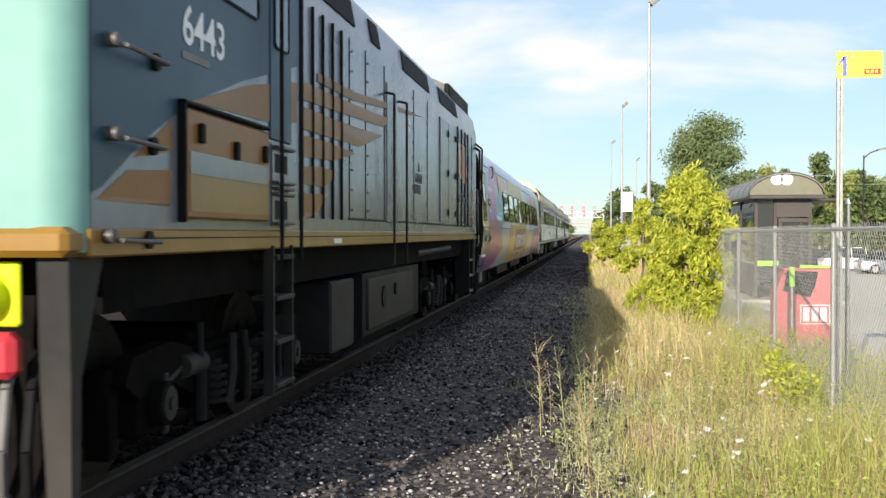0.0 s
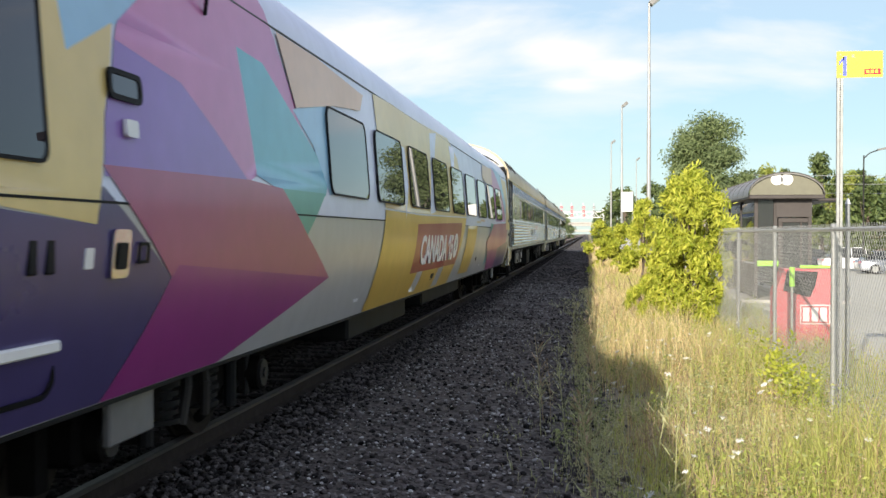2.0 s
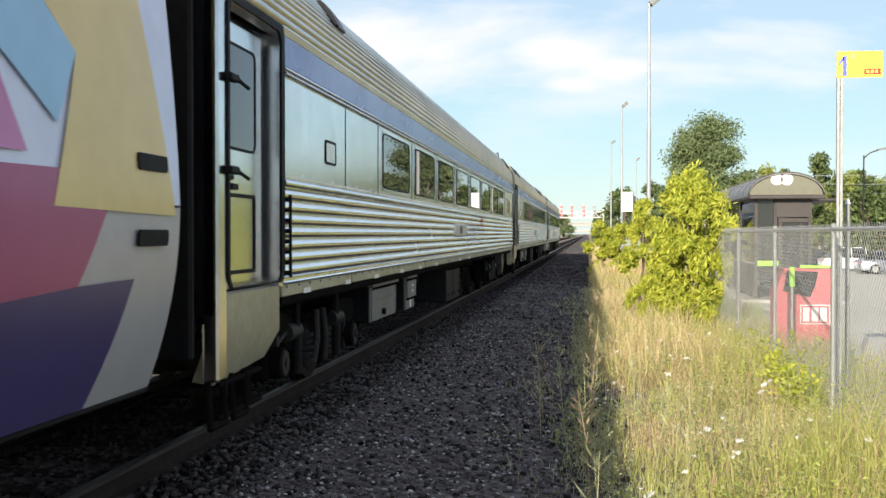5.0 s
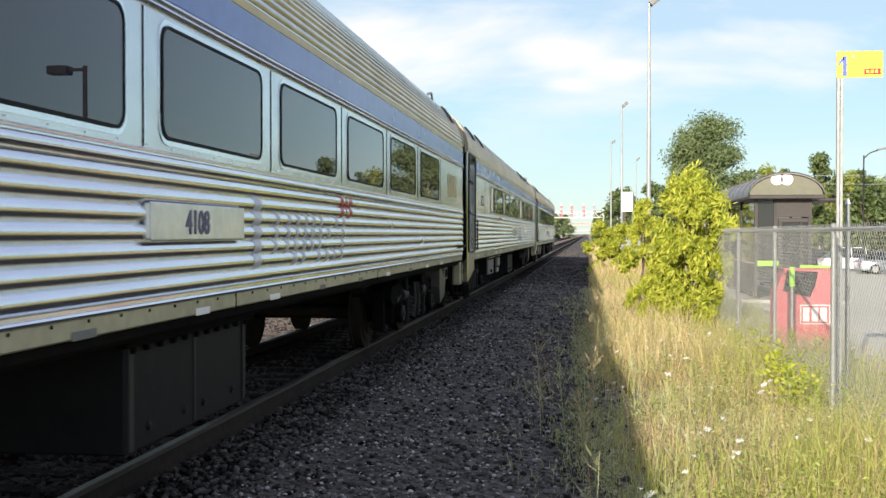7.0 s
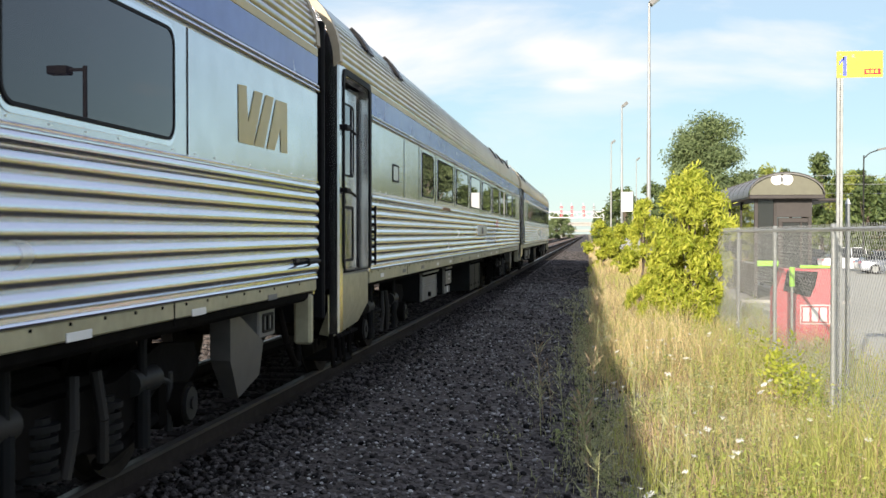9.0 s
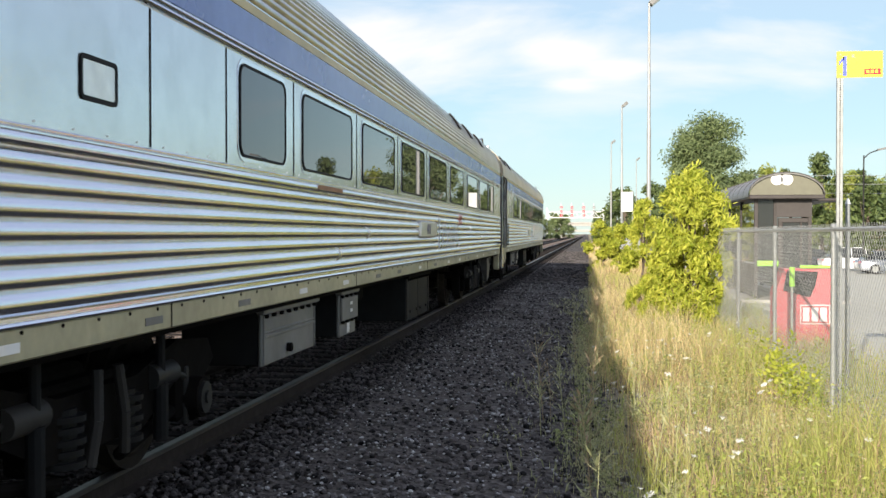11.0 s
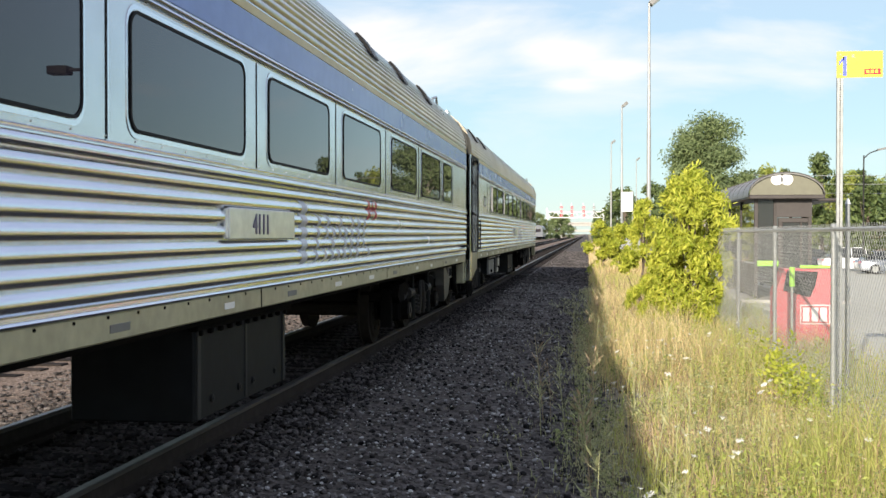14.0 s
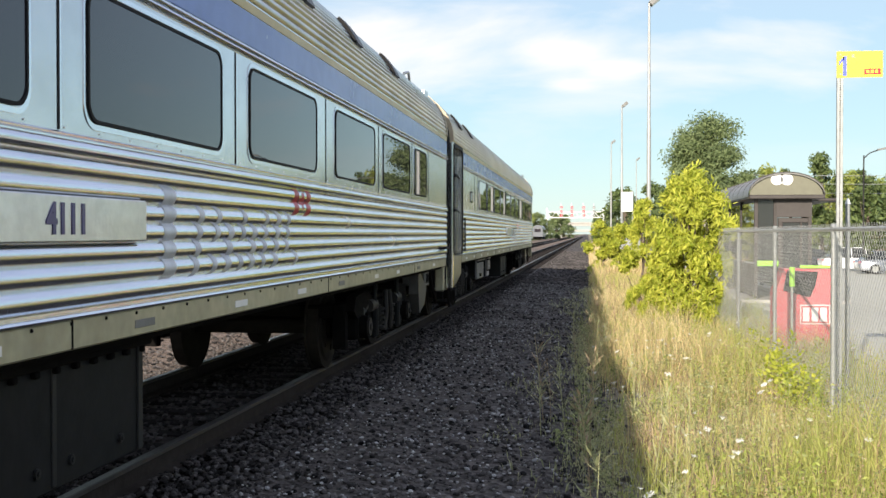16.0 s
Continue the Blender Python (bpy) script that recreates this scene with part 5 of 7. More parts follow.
    part("hatch_field", Shape().box(W + 0.046, W + 0.049, 1.2, 2.62, 1.60, 1.795), LOCO_YELLOW, hb)
    part("hatch_edge", Shape().box(W, W + 0.05, 1.135, 1.155, 1.54, 2.19, 0.006).box(W, W + 0.055, 1.135, 2.68, 2.165, 2.185, 0.006), RUBBER, hb)
    for y, z in ((1.32, 2.03), (1.92, 1.98), (2.5, 2.0)):
        part("latch", Shape().box(W + 0.045, W + 0.075, y, y + 0.06, z - 0.06, z + 0.05, 0.01), RUBBER, hb)
    # ladder and cab door
    ld = Shape()
    for x, y in ((W + 0.09, 2.80), (W + 0.09, 3.30)):
        ld.tube([(x - 0.08, y, 3.3), (x, y, 3.25), (x, y, 1.3)], 0.014)
    part("handrail", ld, BOX_DARK, loco, "dark vertical handrail")
    lad = part("ladder", Shape().box(1.50, W + 0.03, 2.80, 2.83, 0.38, 1.4), LOCO_BOX, loco, "steel ladder with grey treads")
    part("ladder_side", Shape().box(1.50, W + 0.03, 3.27, 3.30, 0.38, 1.4), LOCO_BOX, lad)
    for z in (0.42, 0.72, 1.02, 1.30):
        part("tread", Shape().box(1.40, W + 0.05, 2.83, 3.27, z, z + 0.035, 0.006), LOCO_BOX, lad)
    well = part("step_well", Shape().box(W, W + 0.012, 2.84, 3.26, 1.53, 2.10, 0.004), LOCO_GREY, loco, "grey step well")
    for z in (1.58, 1.90):
        part("foot_hole", Shape().box(W + 0.010, W + 0.016, 2.90, 3.20, z, z + 0.13, 0.002), RUBBER, well)
    for z in (1.54, 1.74, 1.78, 1.82, 2.06):
        part("tread", Shape().box(W, W + 0.06, 2.84, 3.26, z, z + 0.022, 0.006), BOX_MID, well)
    dr = part("cab_door", Shape().box(W - 0.03, W + 0.012, 2.80, 3.32, 2.12, 3.32, 0.01), LOCO_BLUE, loco, "slate-blue cab door")
    window_unit(dr, 2.88, 3.24, 2.75, 3.2, lambda y, z: W + 0.012, 0.05, "door_window")
    window_unit(loco, 1.55, 2.55, 2.86, 3.36, lambda y, z: W + 0.004, 0.06, "cab_window")
    # battens, seams, doors along the hood
    for y in (3.62, 3.95, 4.28, 4.62, 4.95, 13.5, 14.05, 14.55, 15.0):
        part("batten", Shape().box(W, W + 0.022, y - 0.012, y + 0.012, 1.60, 3.25, 0.006), BOX_DARK, loco, "dark vertical batten")
    for y in (5.30, 6.02, 7.0, 8.97, 10.12, 15.7):
        part("panel_seam", Shape().box(W, W + 0.006, y - 0.008, y + 0.008, 1.62, 3.25), BOX_DARK, loco)
    part("panel_seam", Shape().box(W, W + 0.006, 5.24, 15.7, 1.605, 1.625), BOX_DARK, loco)
    rv = Shape()
    for y in (5.40, 6.12, 8.87, 10.02):
        for k in range(9):
            rv.cyl((W, y, 1.7 + 0.18 * k), (W + 0.008, y, 1.7 + 0.18 * k), 0.011, 6)
    tagged(part("rivets", rv, BOX_DARK, loco), kind="stuff")
    for y0, y1 in ((11.32, 12.2), (12.24, 13.13)):
        dd = part("hood_door", Shape().box(W, W + 0.018, y0, y1, 1.66, 3.18, 0.008), LOCO_GREY, loco, "grey hood door")
        for z in (1.8, 2.4, 3.0):
            part("hinge", Shape().box(W + 0.015, W + 0.04, y1 - 0.09, y1 - 0.03, z - 0.05, z + 0.05, 0.008), BOX_DARK, dd)
    for y in (7.05, 7.85):
        part("handrail", Shape().tube([(W, y, 2.98), (W + 0.10, y, 2.96), (W + 0.10, y, 1.15), (W - 0.1, y, 1.1)], 0.014), LOCO_BOX, loco)
    part("recess_door", Shape().box(W - 0.01, W + 0.012, 7.12, 7.78, 1.6, 3.1, 0.01), LOCO_GREY, loco, "grey hood door between two handrails")
    part("rear_handrail", Shape().tube([(W, 16.2, 3.1), (W + 0.1, 16.2, 3.05), (W + 0.1, 16.2, 1.5), (W, 16.2, 1.45)], 0.02).tube([(W, 16.45, 3.2), (W + 0.12, 16.5, 3.1), (W + 0.1, 16.5, 1.2), (W, 16.5, 1.1)], 0.018), BOX_DARK, loco)
    # roof line: grilles, hump, fans
    for y0, y1 in ((4.3, 5.6), (6.4, 6.85), (8.3, 10.4), (11.5, 13.6)):
        gr = part("roof_grille", Shape().loft([[(1.535, y0, 3.40), (1.535, y1, 3.40), (1.49, y1, 3.64), (1.49, y0, 3.64)], [(1.48, y0, 3.40), (1.48, y1, 3.40), (1.44, y1, 3.64), (1.44, y0, 3.64)]]), RUBBER, loco, "black intake grille")
        sl = Shape()
        for k in range(int((y1 - y0) / 0.09)):
            y = y0 + 0.04 + 0.09 * k
            sl.add([(1.540, y, 3.41), (1.540, y + 0.02, 3.41), (1.496, y + 0.02, 3.63), (1.496, y, 3.63)], [(0, 1, 2, 3)])
        tagged(part("grille_bars", sl, BOX_DARK, gr), kind="stuff")
    part("roof_hump", Shape().loft([[(1.36, 13.0, 3.70), (-1.36, 13.0, 3.70), (-1.36, 16.4, 3.70), (1.36, 16.4, 3.70)], [(1.33, 13.5, 3.95), (-1.33, 13.5, 3.95), (-1.33, 16.35, 4.0), (1.33, 16.35, 4.0)], [(0.95, 13.9, 4.16), (-0.95, 13.9, 4.16), (-0.95, 16.0, 4.20), (0.95, 16.0, 4.20)]]), ROOF_TAN, loco, "dusty tan radiator hump")
    hg = part("hump_grille", Shape().box(1.33, 1.42, 13.4, 16.2, 3.66, 3.95, 0.02), RUBBER, loco, "black radiator grille")
    hb = Shape()
    for k in range(18):
        hb.box(1.42, 1.432, 13.5 + 0.15 * k, 13.53 + 0.15 * k, 3.68, 3.93)
    tagged(part("grille_bars", hb, BOX_MID, hg), kind="stuff")
    for y in (5.4, 6.8, 11.0):
        part("roof_fan", Shape().cyl((0, y, 3.75), (0, y, 4.0), 0.6, 24), ROOF_DARK, loco)
    # slogan, a red leaf, bars for a wordmark
    for text, y, z in (("A", 9.33, 2.27), ("GREEN", 9.10, 2.125), ("CHOICE", 8.89, 1.985)):
        writing(text, 0.17, BOX_MID, loco, Matrix.Translation((W + 0.004, y, z)) @ SIDE, "slogan")
    part("leaf_mark", slab(Shape(), [(14.75 + 1.6 * y, 2.56 + 1.2 * z) for y, z in ((0, 0.13), (0.03, 0.07), (0.07, 0.09), (0.06, 0.0), (0.12, 0.02), (0.10, -0.04), (0.03, -0.07), (0.0, -0.16), (-0.03, -0.07), (-0.10, -0.04), (-0.12, 0.02), (-0.06, 0.0), (-0.07, 0.09), (-0.03, 0.07))], 0.006, side), RED, loco, "red leaf mark")
    for k, (y0, y1, z0) in enumerate(((13.55, 13.86, 2.46), (13.93, 14.12, 2.42), (14.16, 14.34, 2.40), (14.38, 14.62, 2.36))):
        part("badge_bar", slab(Shape(), [(y0, z0), (y1 - 0.06, z0), (y1, 3.0), (y0 + 0.04, 3.0)], 0.005, side), W_PEACH, loco, "faded orange badge bar")
    for k, (y0, y1) in enumerate(((13.58, 13.66), (13.72, 13.86), (13.9, 13.94), (13.98, 14.02), (14.12, 14.24), (14.28, 14.38), (14.42, 14.52), (14.56, 14.66), (14.70, 14.80), (14.84, 14.93))):
        part("wordmark_bar", Shape().box(W + 0.004, W + 0.007, y0, y1, 2.02, 2.17 if k in (0, 3, 4) else 2.11, 0.002), BOX_MID, loco, "dark wordmark bar")
    for z, h in ((2.12, 0.13), (1.68, 0.1)):
        part("red_tag", slab(Shape(), round_rect(15.75, 15.9, z, z + h, 0.03), 0.006, side), RED, loco)
    part("white_tag", slab(Shape(), round_rect(4.62, 4.88, 1.40, 1.44, 0.008), 0.014, lambda y, z: W + 0.012), WHITE, loco)
    # underside
    tk = part("fuel_tank", Shape().loft([[(1.30, 6.3, 0.30), (1.45, 6.3, 0.45), (1.45, 6.3, 1.08), (-1.45, 6.3, 1.08), (-1.45, 6.3, 0.45), (-1.3, 6.3, 0.3)], [(1.30, 9.9, 0.30), (1.45, 9.9, 0.45), (1.45, 9.9, 1.08), (-1.45, 9.9, 1.08), (-1.45, 9.9, 0.45), (-1.3, 9.9, 0.3)]]), BOX_DARK, loco, "dark fuel tank")
    part("tank_shield", Shape().box(1.44, 1.475, 6.5, 9.3, 0.5, 1.02, 0.015), LOCO_BOX, tk, "dusty grey tank shield")
    part("filler", Shape().cyl((1.47, 8.0, 0.85), (1.50, 8.0, 0.85), 0.07, 16), RUBBER, tk)
    part("gauge", Shape().cyl((1.47, 7.3, 0.8), (1.49, 7.3, 0.8), 0.12, 16), RUBBER, tk)
    part("equipment_box", Shape().box(0.6, 1.42, 5.1, 6.05, 0.40, 1.05, 0.02), LOCO_BOX, loco, "dull grey equipment box")
    part("side_pipe", Shape().tube([(1.42, 9.9, 1.22), (1.42, 13.3, 1.25)], 0.045), LOCO_BOX, loco)
    part("air_tank", Shape().cyl((1.2, 5.2, 1.2), (1.2, 6.2, 1.2), 0.12, 14), BOX_DARK, loco)
    rs = part("step_frame", Shape().box(1.25, W + 0.02, 15.14, 15.2, 0.4, 1.4).box(1.25, W + 0.02, 15.75, 15.81, 0.4, 1.4).box(1.25, 1.30, 15.14, 15.81, 0.4, 1.4), BOX_DARK, loco, "dark boarding step frame")
    for z in (0.42, 0.70, 0.98):
        part("tread", Shape().box(1.2, W + 0.02, 15.2, 15.75, z, z + 0.04, 0.006), BOX_GREY, rs)
    part("step_lamp", Shape().cyl((1.3, 14.75, 1.18), (1.34, 14.75, 1.18), 0.035, 12), LENS_WARM, loco, "small glowing step lamp")
    part("step_lamp", Shape().cyl((1.3, 1.95, 1.33), (1.34, 1.95, 1.33), 0.035, 12), LENS_WARM, loco)
    part("lime_tag", Shape().box(1.40, 1.45, 16.3, 16.6, 1.22, 1.30, 0.01), LENS_LIME, loco)
    part("rear_diaphragm", Shape().box(-0.6, 0.6, 16.5, 16.95, 1.1, 3.2, 0.05), RUBBER, loco)
    part("end_screen", Shape().prism([(1.46, 0.66), (1.50, 1.62), (1.42, 2.9), (1.1, 3.3), (-1.1, 3.3), (-1.42, 2.9), (-1.5, 1.62), (-1.46, 0.66)], 16.62, 16.98, True, True), RUBBER, loco, "black end screen")
    part("coupler", Shape().box(-0.15, 0.15, 16.4, 17.1, 0.72, 1.0, 0.04), DARK, loco)
    bogie(loco, 3.0, 2.74, 0.508)
    bogie(loco, 13.3, 2.74, 0.508)
    return loco


loco = locomotive()
coach_smooth = smooth_coach()
WIN_A = [(c - 0.86, c + 0.86) for c in [6.44 + 2.168 * k for k in range(8)]]
WIN_B = [(5.20, 6.24)] + [(c - 0.875, c + 0.875) for c in (7.58, 9.80, 12.04, 14.30, 16.58, 18.98, 21.18)] + [(22.42, 23.42)]
WIN_C = [(c - 0.75, c + 0.75) for c in (5.4, 7.2, 9.0, 10.8, 12.6, 14.4, 16.2, 18.0, 19.8, 21.6, 23.4)]
coach_a = steel_coach("stainless fluted coach with blue and gold stripes", WIN_A, 11.9, "4108", mark=True, rng_seed=2, vents=(1.9, 3.7, 24.4), low=1.025)
coach_b = steel_coach("stainless fluted coach with numbered plate", WIN_B, 12.55, "4111", rng_seed=3, boxes=0.45, strip=7.12, vents=(1.9, 3.7, 17.3, 19.2, 21.3))
coach_c = steel_coach("stainless fluted coach at the tail of the train", WIN_C, 12.2, "", rng_seed=4, vents=(1.9, 3.7))


# ---- beside the track: fence, sign, lamps, shelter, cars ----
def fence():
    f = thing("chain_link_fence", "galvanised chain-link fence among tall weeds", "fence")
    X, top = 2.25, 1.52
    ys = [4.1, 7.3, 10.48, 13.67, 16.92, 20.1, 23.3, 26.5]
    for y in ys:
        p = part("post", Shape().cyl((X, y, -0.5), (X, y, top + 0.03), 0.024, 14), GALV, f, "grey galvanised post")
        part("post_cap", Shape().cyl((X, y, top + 0.03), (X, y, top + 0.055), 0.030, 14, 0.018), GALV, p)
        bands = Shape()
        for z in (0.1, 0.6, 1.1, 1.45):
            bands.cyl((X, y, z), (X, y, z + 0.025), 0.028, 12)
        part("tie_band", bands, GALV, p)
    part("top_rail", Shape().cyl((X, ys[0], top), (X, ys[-1], top), 0.020, 12), GALV, f, "grey galvanised top rail")
    # two families of slanted wires
    s = Shape()
    h0, h1, step = -0.35, top + 0.05, 0.078
    for side in (-1, 1):
        y = ys[0] - 1.9
        while y < 24:
            ya, yb = (y, y + (h1 - h0)) if side > 0 else (y + (h1 - h0), y)
            a, b = Vector((X - 0.024 + 0.004 * side, ya, h0)), Vector((X - 0.024 + 0.004 * side, yb, h1))
            if min(ya, yb) > 3.0:
                s.cyl(a, b, 0.0016, 4, caps=False)
            y += step
    mesh = part("wire_mesh", s, WIRE, f, "diamond wire mesh", tidy=False)
    tagged(mesh, kind="stuff")


def platform_sign():
    X, Y = 2.385, 10.87
    sg = thing("platform_sign", "yellow numbered sign on a perforated square post", "sign", pose(X, Y, 0.427))
    sg.scale = (0.659, 0.659, 0.659)
    post = Shape()
    w = 0.026
    holes = Shape()
    post.box(-0.044, 0.044, -w, w, -1.4, 4.24, 0.004)
    for k in range(205):
        z = -1.3 + k * 0.027
        holes.cyl((0, -w - 0.001, z), (0, -w + 0.0005, z), 0.009, 8)
    p = part("post", post, GALV, sg, "perforated square galvanised post")
    part("post_holes", holes, RUBBER, p)
    b = part("board", Shape().box(-0.05, 0.59, -0.034, -0.027, 3.86, 4.24, 0.002), SIGN_Y, sg, "yellow sign board")
    writing("1", 0.40, SIGN_B, b, Matrix.Translation((-0.04, -0.036, 3.89)) @ FRONT, "numeral", bold=0.008)
    part("numeral_flag", Shape().add([(x, y, z) for y in (-0.039, -0.035) for x, z in ((-0.02, 4.09), (-0.02, 4.04), (0.05, 4.12), (0.05, 4.17))], [(0, 1, 2, 3), (7, 6, 5, 4), (0, 1, 5, 4), (1, 2, 6, 5), (2, 3, 7, 6), (3, 0, 4, 7)]), SIGN_B, b)
    writing("x", 0.09, SIGN_B, b, Matrix.Translation((0.15, -0.036, 4.15)) @ FRONT, "small_letter")
    part("red_panel", Shape().box(0.33, 0.56, -0.037, -0.035, 3.90, 3.985), RED, b)
    for k in range(3):
        part("wordmark_bar", Shape().box(0.36 + 0.06 * k, 0.40 + 0.06 * k, -0.039, -0.0375, 3.92, 3.965), SIGN_Y, b)
    for z in (3.91, 4.19):
        part("bolt", Shape().cyl((0.0, -0.04, z), (0.0, -0.033, z), 0.01, 8), GALV, b)


def lamp_pole(x, y, height, lab="tall grey platform lamp pole with a floodlight head"):
    lp = thing("street_lamp", lab, "lamp pole", pose(x, y, lay(x, y)), "platform lamps")
    part("pole", Shape().cyl((0, 0, 0), (0, 0, height * 0.55), 0.09, 14, 0.075).cyl((0, 0, height * 0.55), (0, 0, height), 0.065, 14, 0.04), POLE, lp, "grey tapered pole")
    part("base", Shape().cyl((0, 0, 0), (0, 0, 0.3), 0.16, 14, 0.12), POLE, lp)
    part("arm", Shape().tube([(0, 0, height - 0.1), (0.12, 0, height + 0.05), (0.3, 0, height + 0.1)], 0.03), POLE, lp)
    h = part("lamp_head", Shape().loft([[(-0.02, -0.2, height), (0.1, -0.2, height - 0.14), (0.1, 0.2, height - 0.14), (-0.02, 0.2, height)], [(0.3, -0.2, height + 0.26), (0.42, -0.2, height + 0.12), (0.42, 0.2, height + 0.12), (0.3, 0.2, height + 0.26)]]), BOX_GREY, lp, "grey floodlight head")
    part("lamp_glass", Shape().loft([[(0.105, -0.16, height - 0.13), (0.115, -0.16, height - 0.14), (0.115, 0.16, height - 0.14), (0.105, 0.16, height - 0.13)], [(0.40, -0.16, height + 0.11), (0.41, -0.16, height + 0.10), (0.41, 0.16, height + 0.10), (0.40, 0.16, height + 0.11)]]), CAR_GLASS, h)
    return lp


def shelter():
    X0, X1, Y0, Y1 = 4.40, 5.89, 30.0, 38.0
    sh = thing("platform_shelter", "brown platform shelter with a barrel roof", "shelter", pose(0, 0, 0))
    part("slab", Shape().box(X0 - 0.4, X1 + 0.9, Y0 - 0.5, Y1 + 0.4, -0.45, -0.26, 0.02), CONCRETE, sh, "concrete slab")
    z1 = 2.42
    cx, R = (X0 + X1) / 2 + 0.045, 0.985
    n = 20
    arc = [(cx - R * math.cos(math.pi * k / n), z1 + 0.09 + 0.60 * math.sin(math.pi * k / n)) for k in range(n + 1)]
    rf = part("roof", Shape().prism(arc + [(x, z - 0.05) for x, z in reversed(arc)], Y0 - 0.25, Y1 + 0.25, True, True), SHELTER_ROOF, sh, "grey barrel roof")
    for k in range(9):
        y = Y0 - 0.25 + k * (Y1 - Y0 + 0.5) / 8
        part("roof_rib", Shape().prism([(x, z + 0.012) for x, z in arc] + [(x, z - 0.005) for x, z in reversed(arc)], y - 0.025, y + 0.025, True, True), SHELTER_BROWN, rf)
    part("gable", Shape().prism([(cx + (x - cx) * 0.96, z - 0.04) for x, z in arc], Y0 - 0.18, Y0 - 0.12, True, True), SHELTER_TAN, sh, "olive-tan gable panel")
    for sx in (-0.30, -0.04):
        part("round_mark", Shape().cyl((cx + 0.06 + sx, Y0 - 0.195, z1 + 0.50), (cx + 0.06 + sx, Y0 - 0.18, z1 + 0.50), 0.155, 28), WHITE, sh, "white round mark")
    part("eave", Shape().box(X0 - 0.18, X1 + 0.28, Y0 - 0.3, Y1 + 0.3, z1 - 0.02, z1 + 0.09, 0.02), SHELTER_BROWN, sh, "brown eave beam")
    part("side_canopy", Shape().box(X1 + 0.28, X1 + 1.1, Y0 + 1.5, Y1, z1 - 0.03, z1 + 0.05, 0.02), SHELTER_BROWN, sh, "flat brown side canopy")
    part("fascia", Shape().box(X0 + 0.55, X1, Y0 - 0.02, Y0 + 0.06, 1.92, z1 - 0.02, 0.01), SHELTER_BROWN, sh, "dark brown fascia")
    for x, y in ((X0, Y0), (X0 + 0.5, Y0), (X1 - 0.1, Y0), (X0, Y1), (X1 - 0.1, Y1), (X0, 32.7), (X0, 35.3), (X1 - 0.1, 32.7), (X1 - 0.1, 35.3)):
        part("post", Shape().box(x, x + 0.1, y, y + 0.1, -0.27, z1, 0.01), SHELTER_BROWN, sh, "brown steel post")
    for y0, y1 in ((30.1, 32.7), (32.8, 35.3), (35.4, 38.0)):
        for x in (X0 + 0.03, X1 - 0.07):
            part("side_glass", Shape().box(x, x + 0.012, y0, y1, 0.7, z1 - 0.1), CLEAR, sh, "side glazing")
            part("side_panel", Shape().box(x - 0.01, x + 0.03, y0, y1, -0.2, 0.66, 0.01), SHELTER_BROWN, sh)
    part("corner_glass", Shape().box(X0 + 0.1, X0 + 0.5, Y0 + 0.03, Y0 + 0.045, 0.2, z1 - 0.05), CLEAR, sh)
    fr = part("door_frame", Shape().box(X0 + 0.62, X1 - 0.1, Y0, Y0 + 0.08, 1.78, 1.90, 0.01).box(X0 + 0.62, X0 + 0.74, Y0, Y0 + 0.08, -0.26, 1.78, 0.01).box(X0 + 1.18, X0 + 1.24, Y0, Y0 + 0.08, -0.26, 1.78, 0.01), SHELTER_BROWN, sh, "brown door frame")
    part("door_glass", Shape().box(X0 + 0.74, X0 + 1.18, Y0 + 0.03, Y0 + 0.045, -0.2, 1.78), CLEAR, fr)
    part("door_glass", Shape().box(X0 + 1.24, X1 - 0.1, Y0 + 0.03, Y0 + 0.045, -0.2, 1.78), CLEAR, fr)
    part("bench", Shape().box(X0 + 0.3, X0 + 0.8, 33, 36.5, 0.15, 0.22, 0.02).box(X0 + 0.4, X0 + 0.5, 33.2, 33.3, -0.26, 0.15).box(X0 + 0.4, X0 + 0.5, 36.2, 36.3, -0.26, 0.15), SHELTER_BROWN, sh)
    part("lime_notice", Shape().box(X0 + 0.08, X0 + 0.62, Y0 - 0.05, Y0 - 0.03, 0.62, 0.76, 0.004), LIME, sh, "lime notice strip")


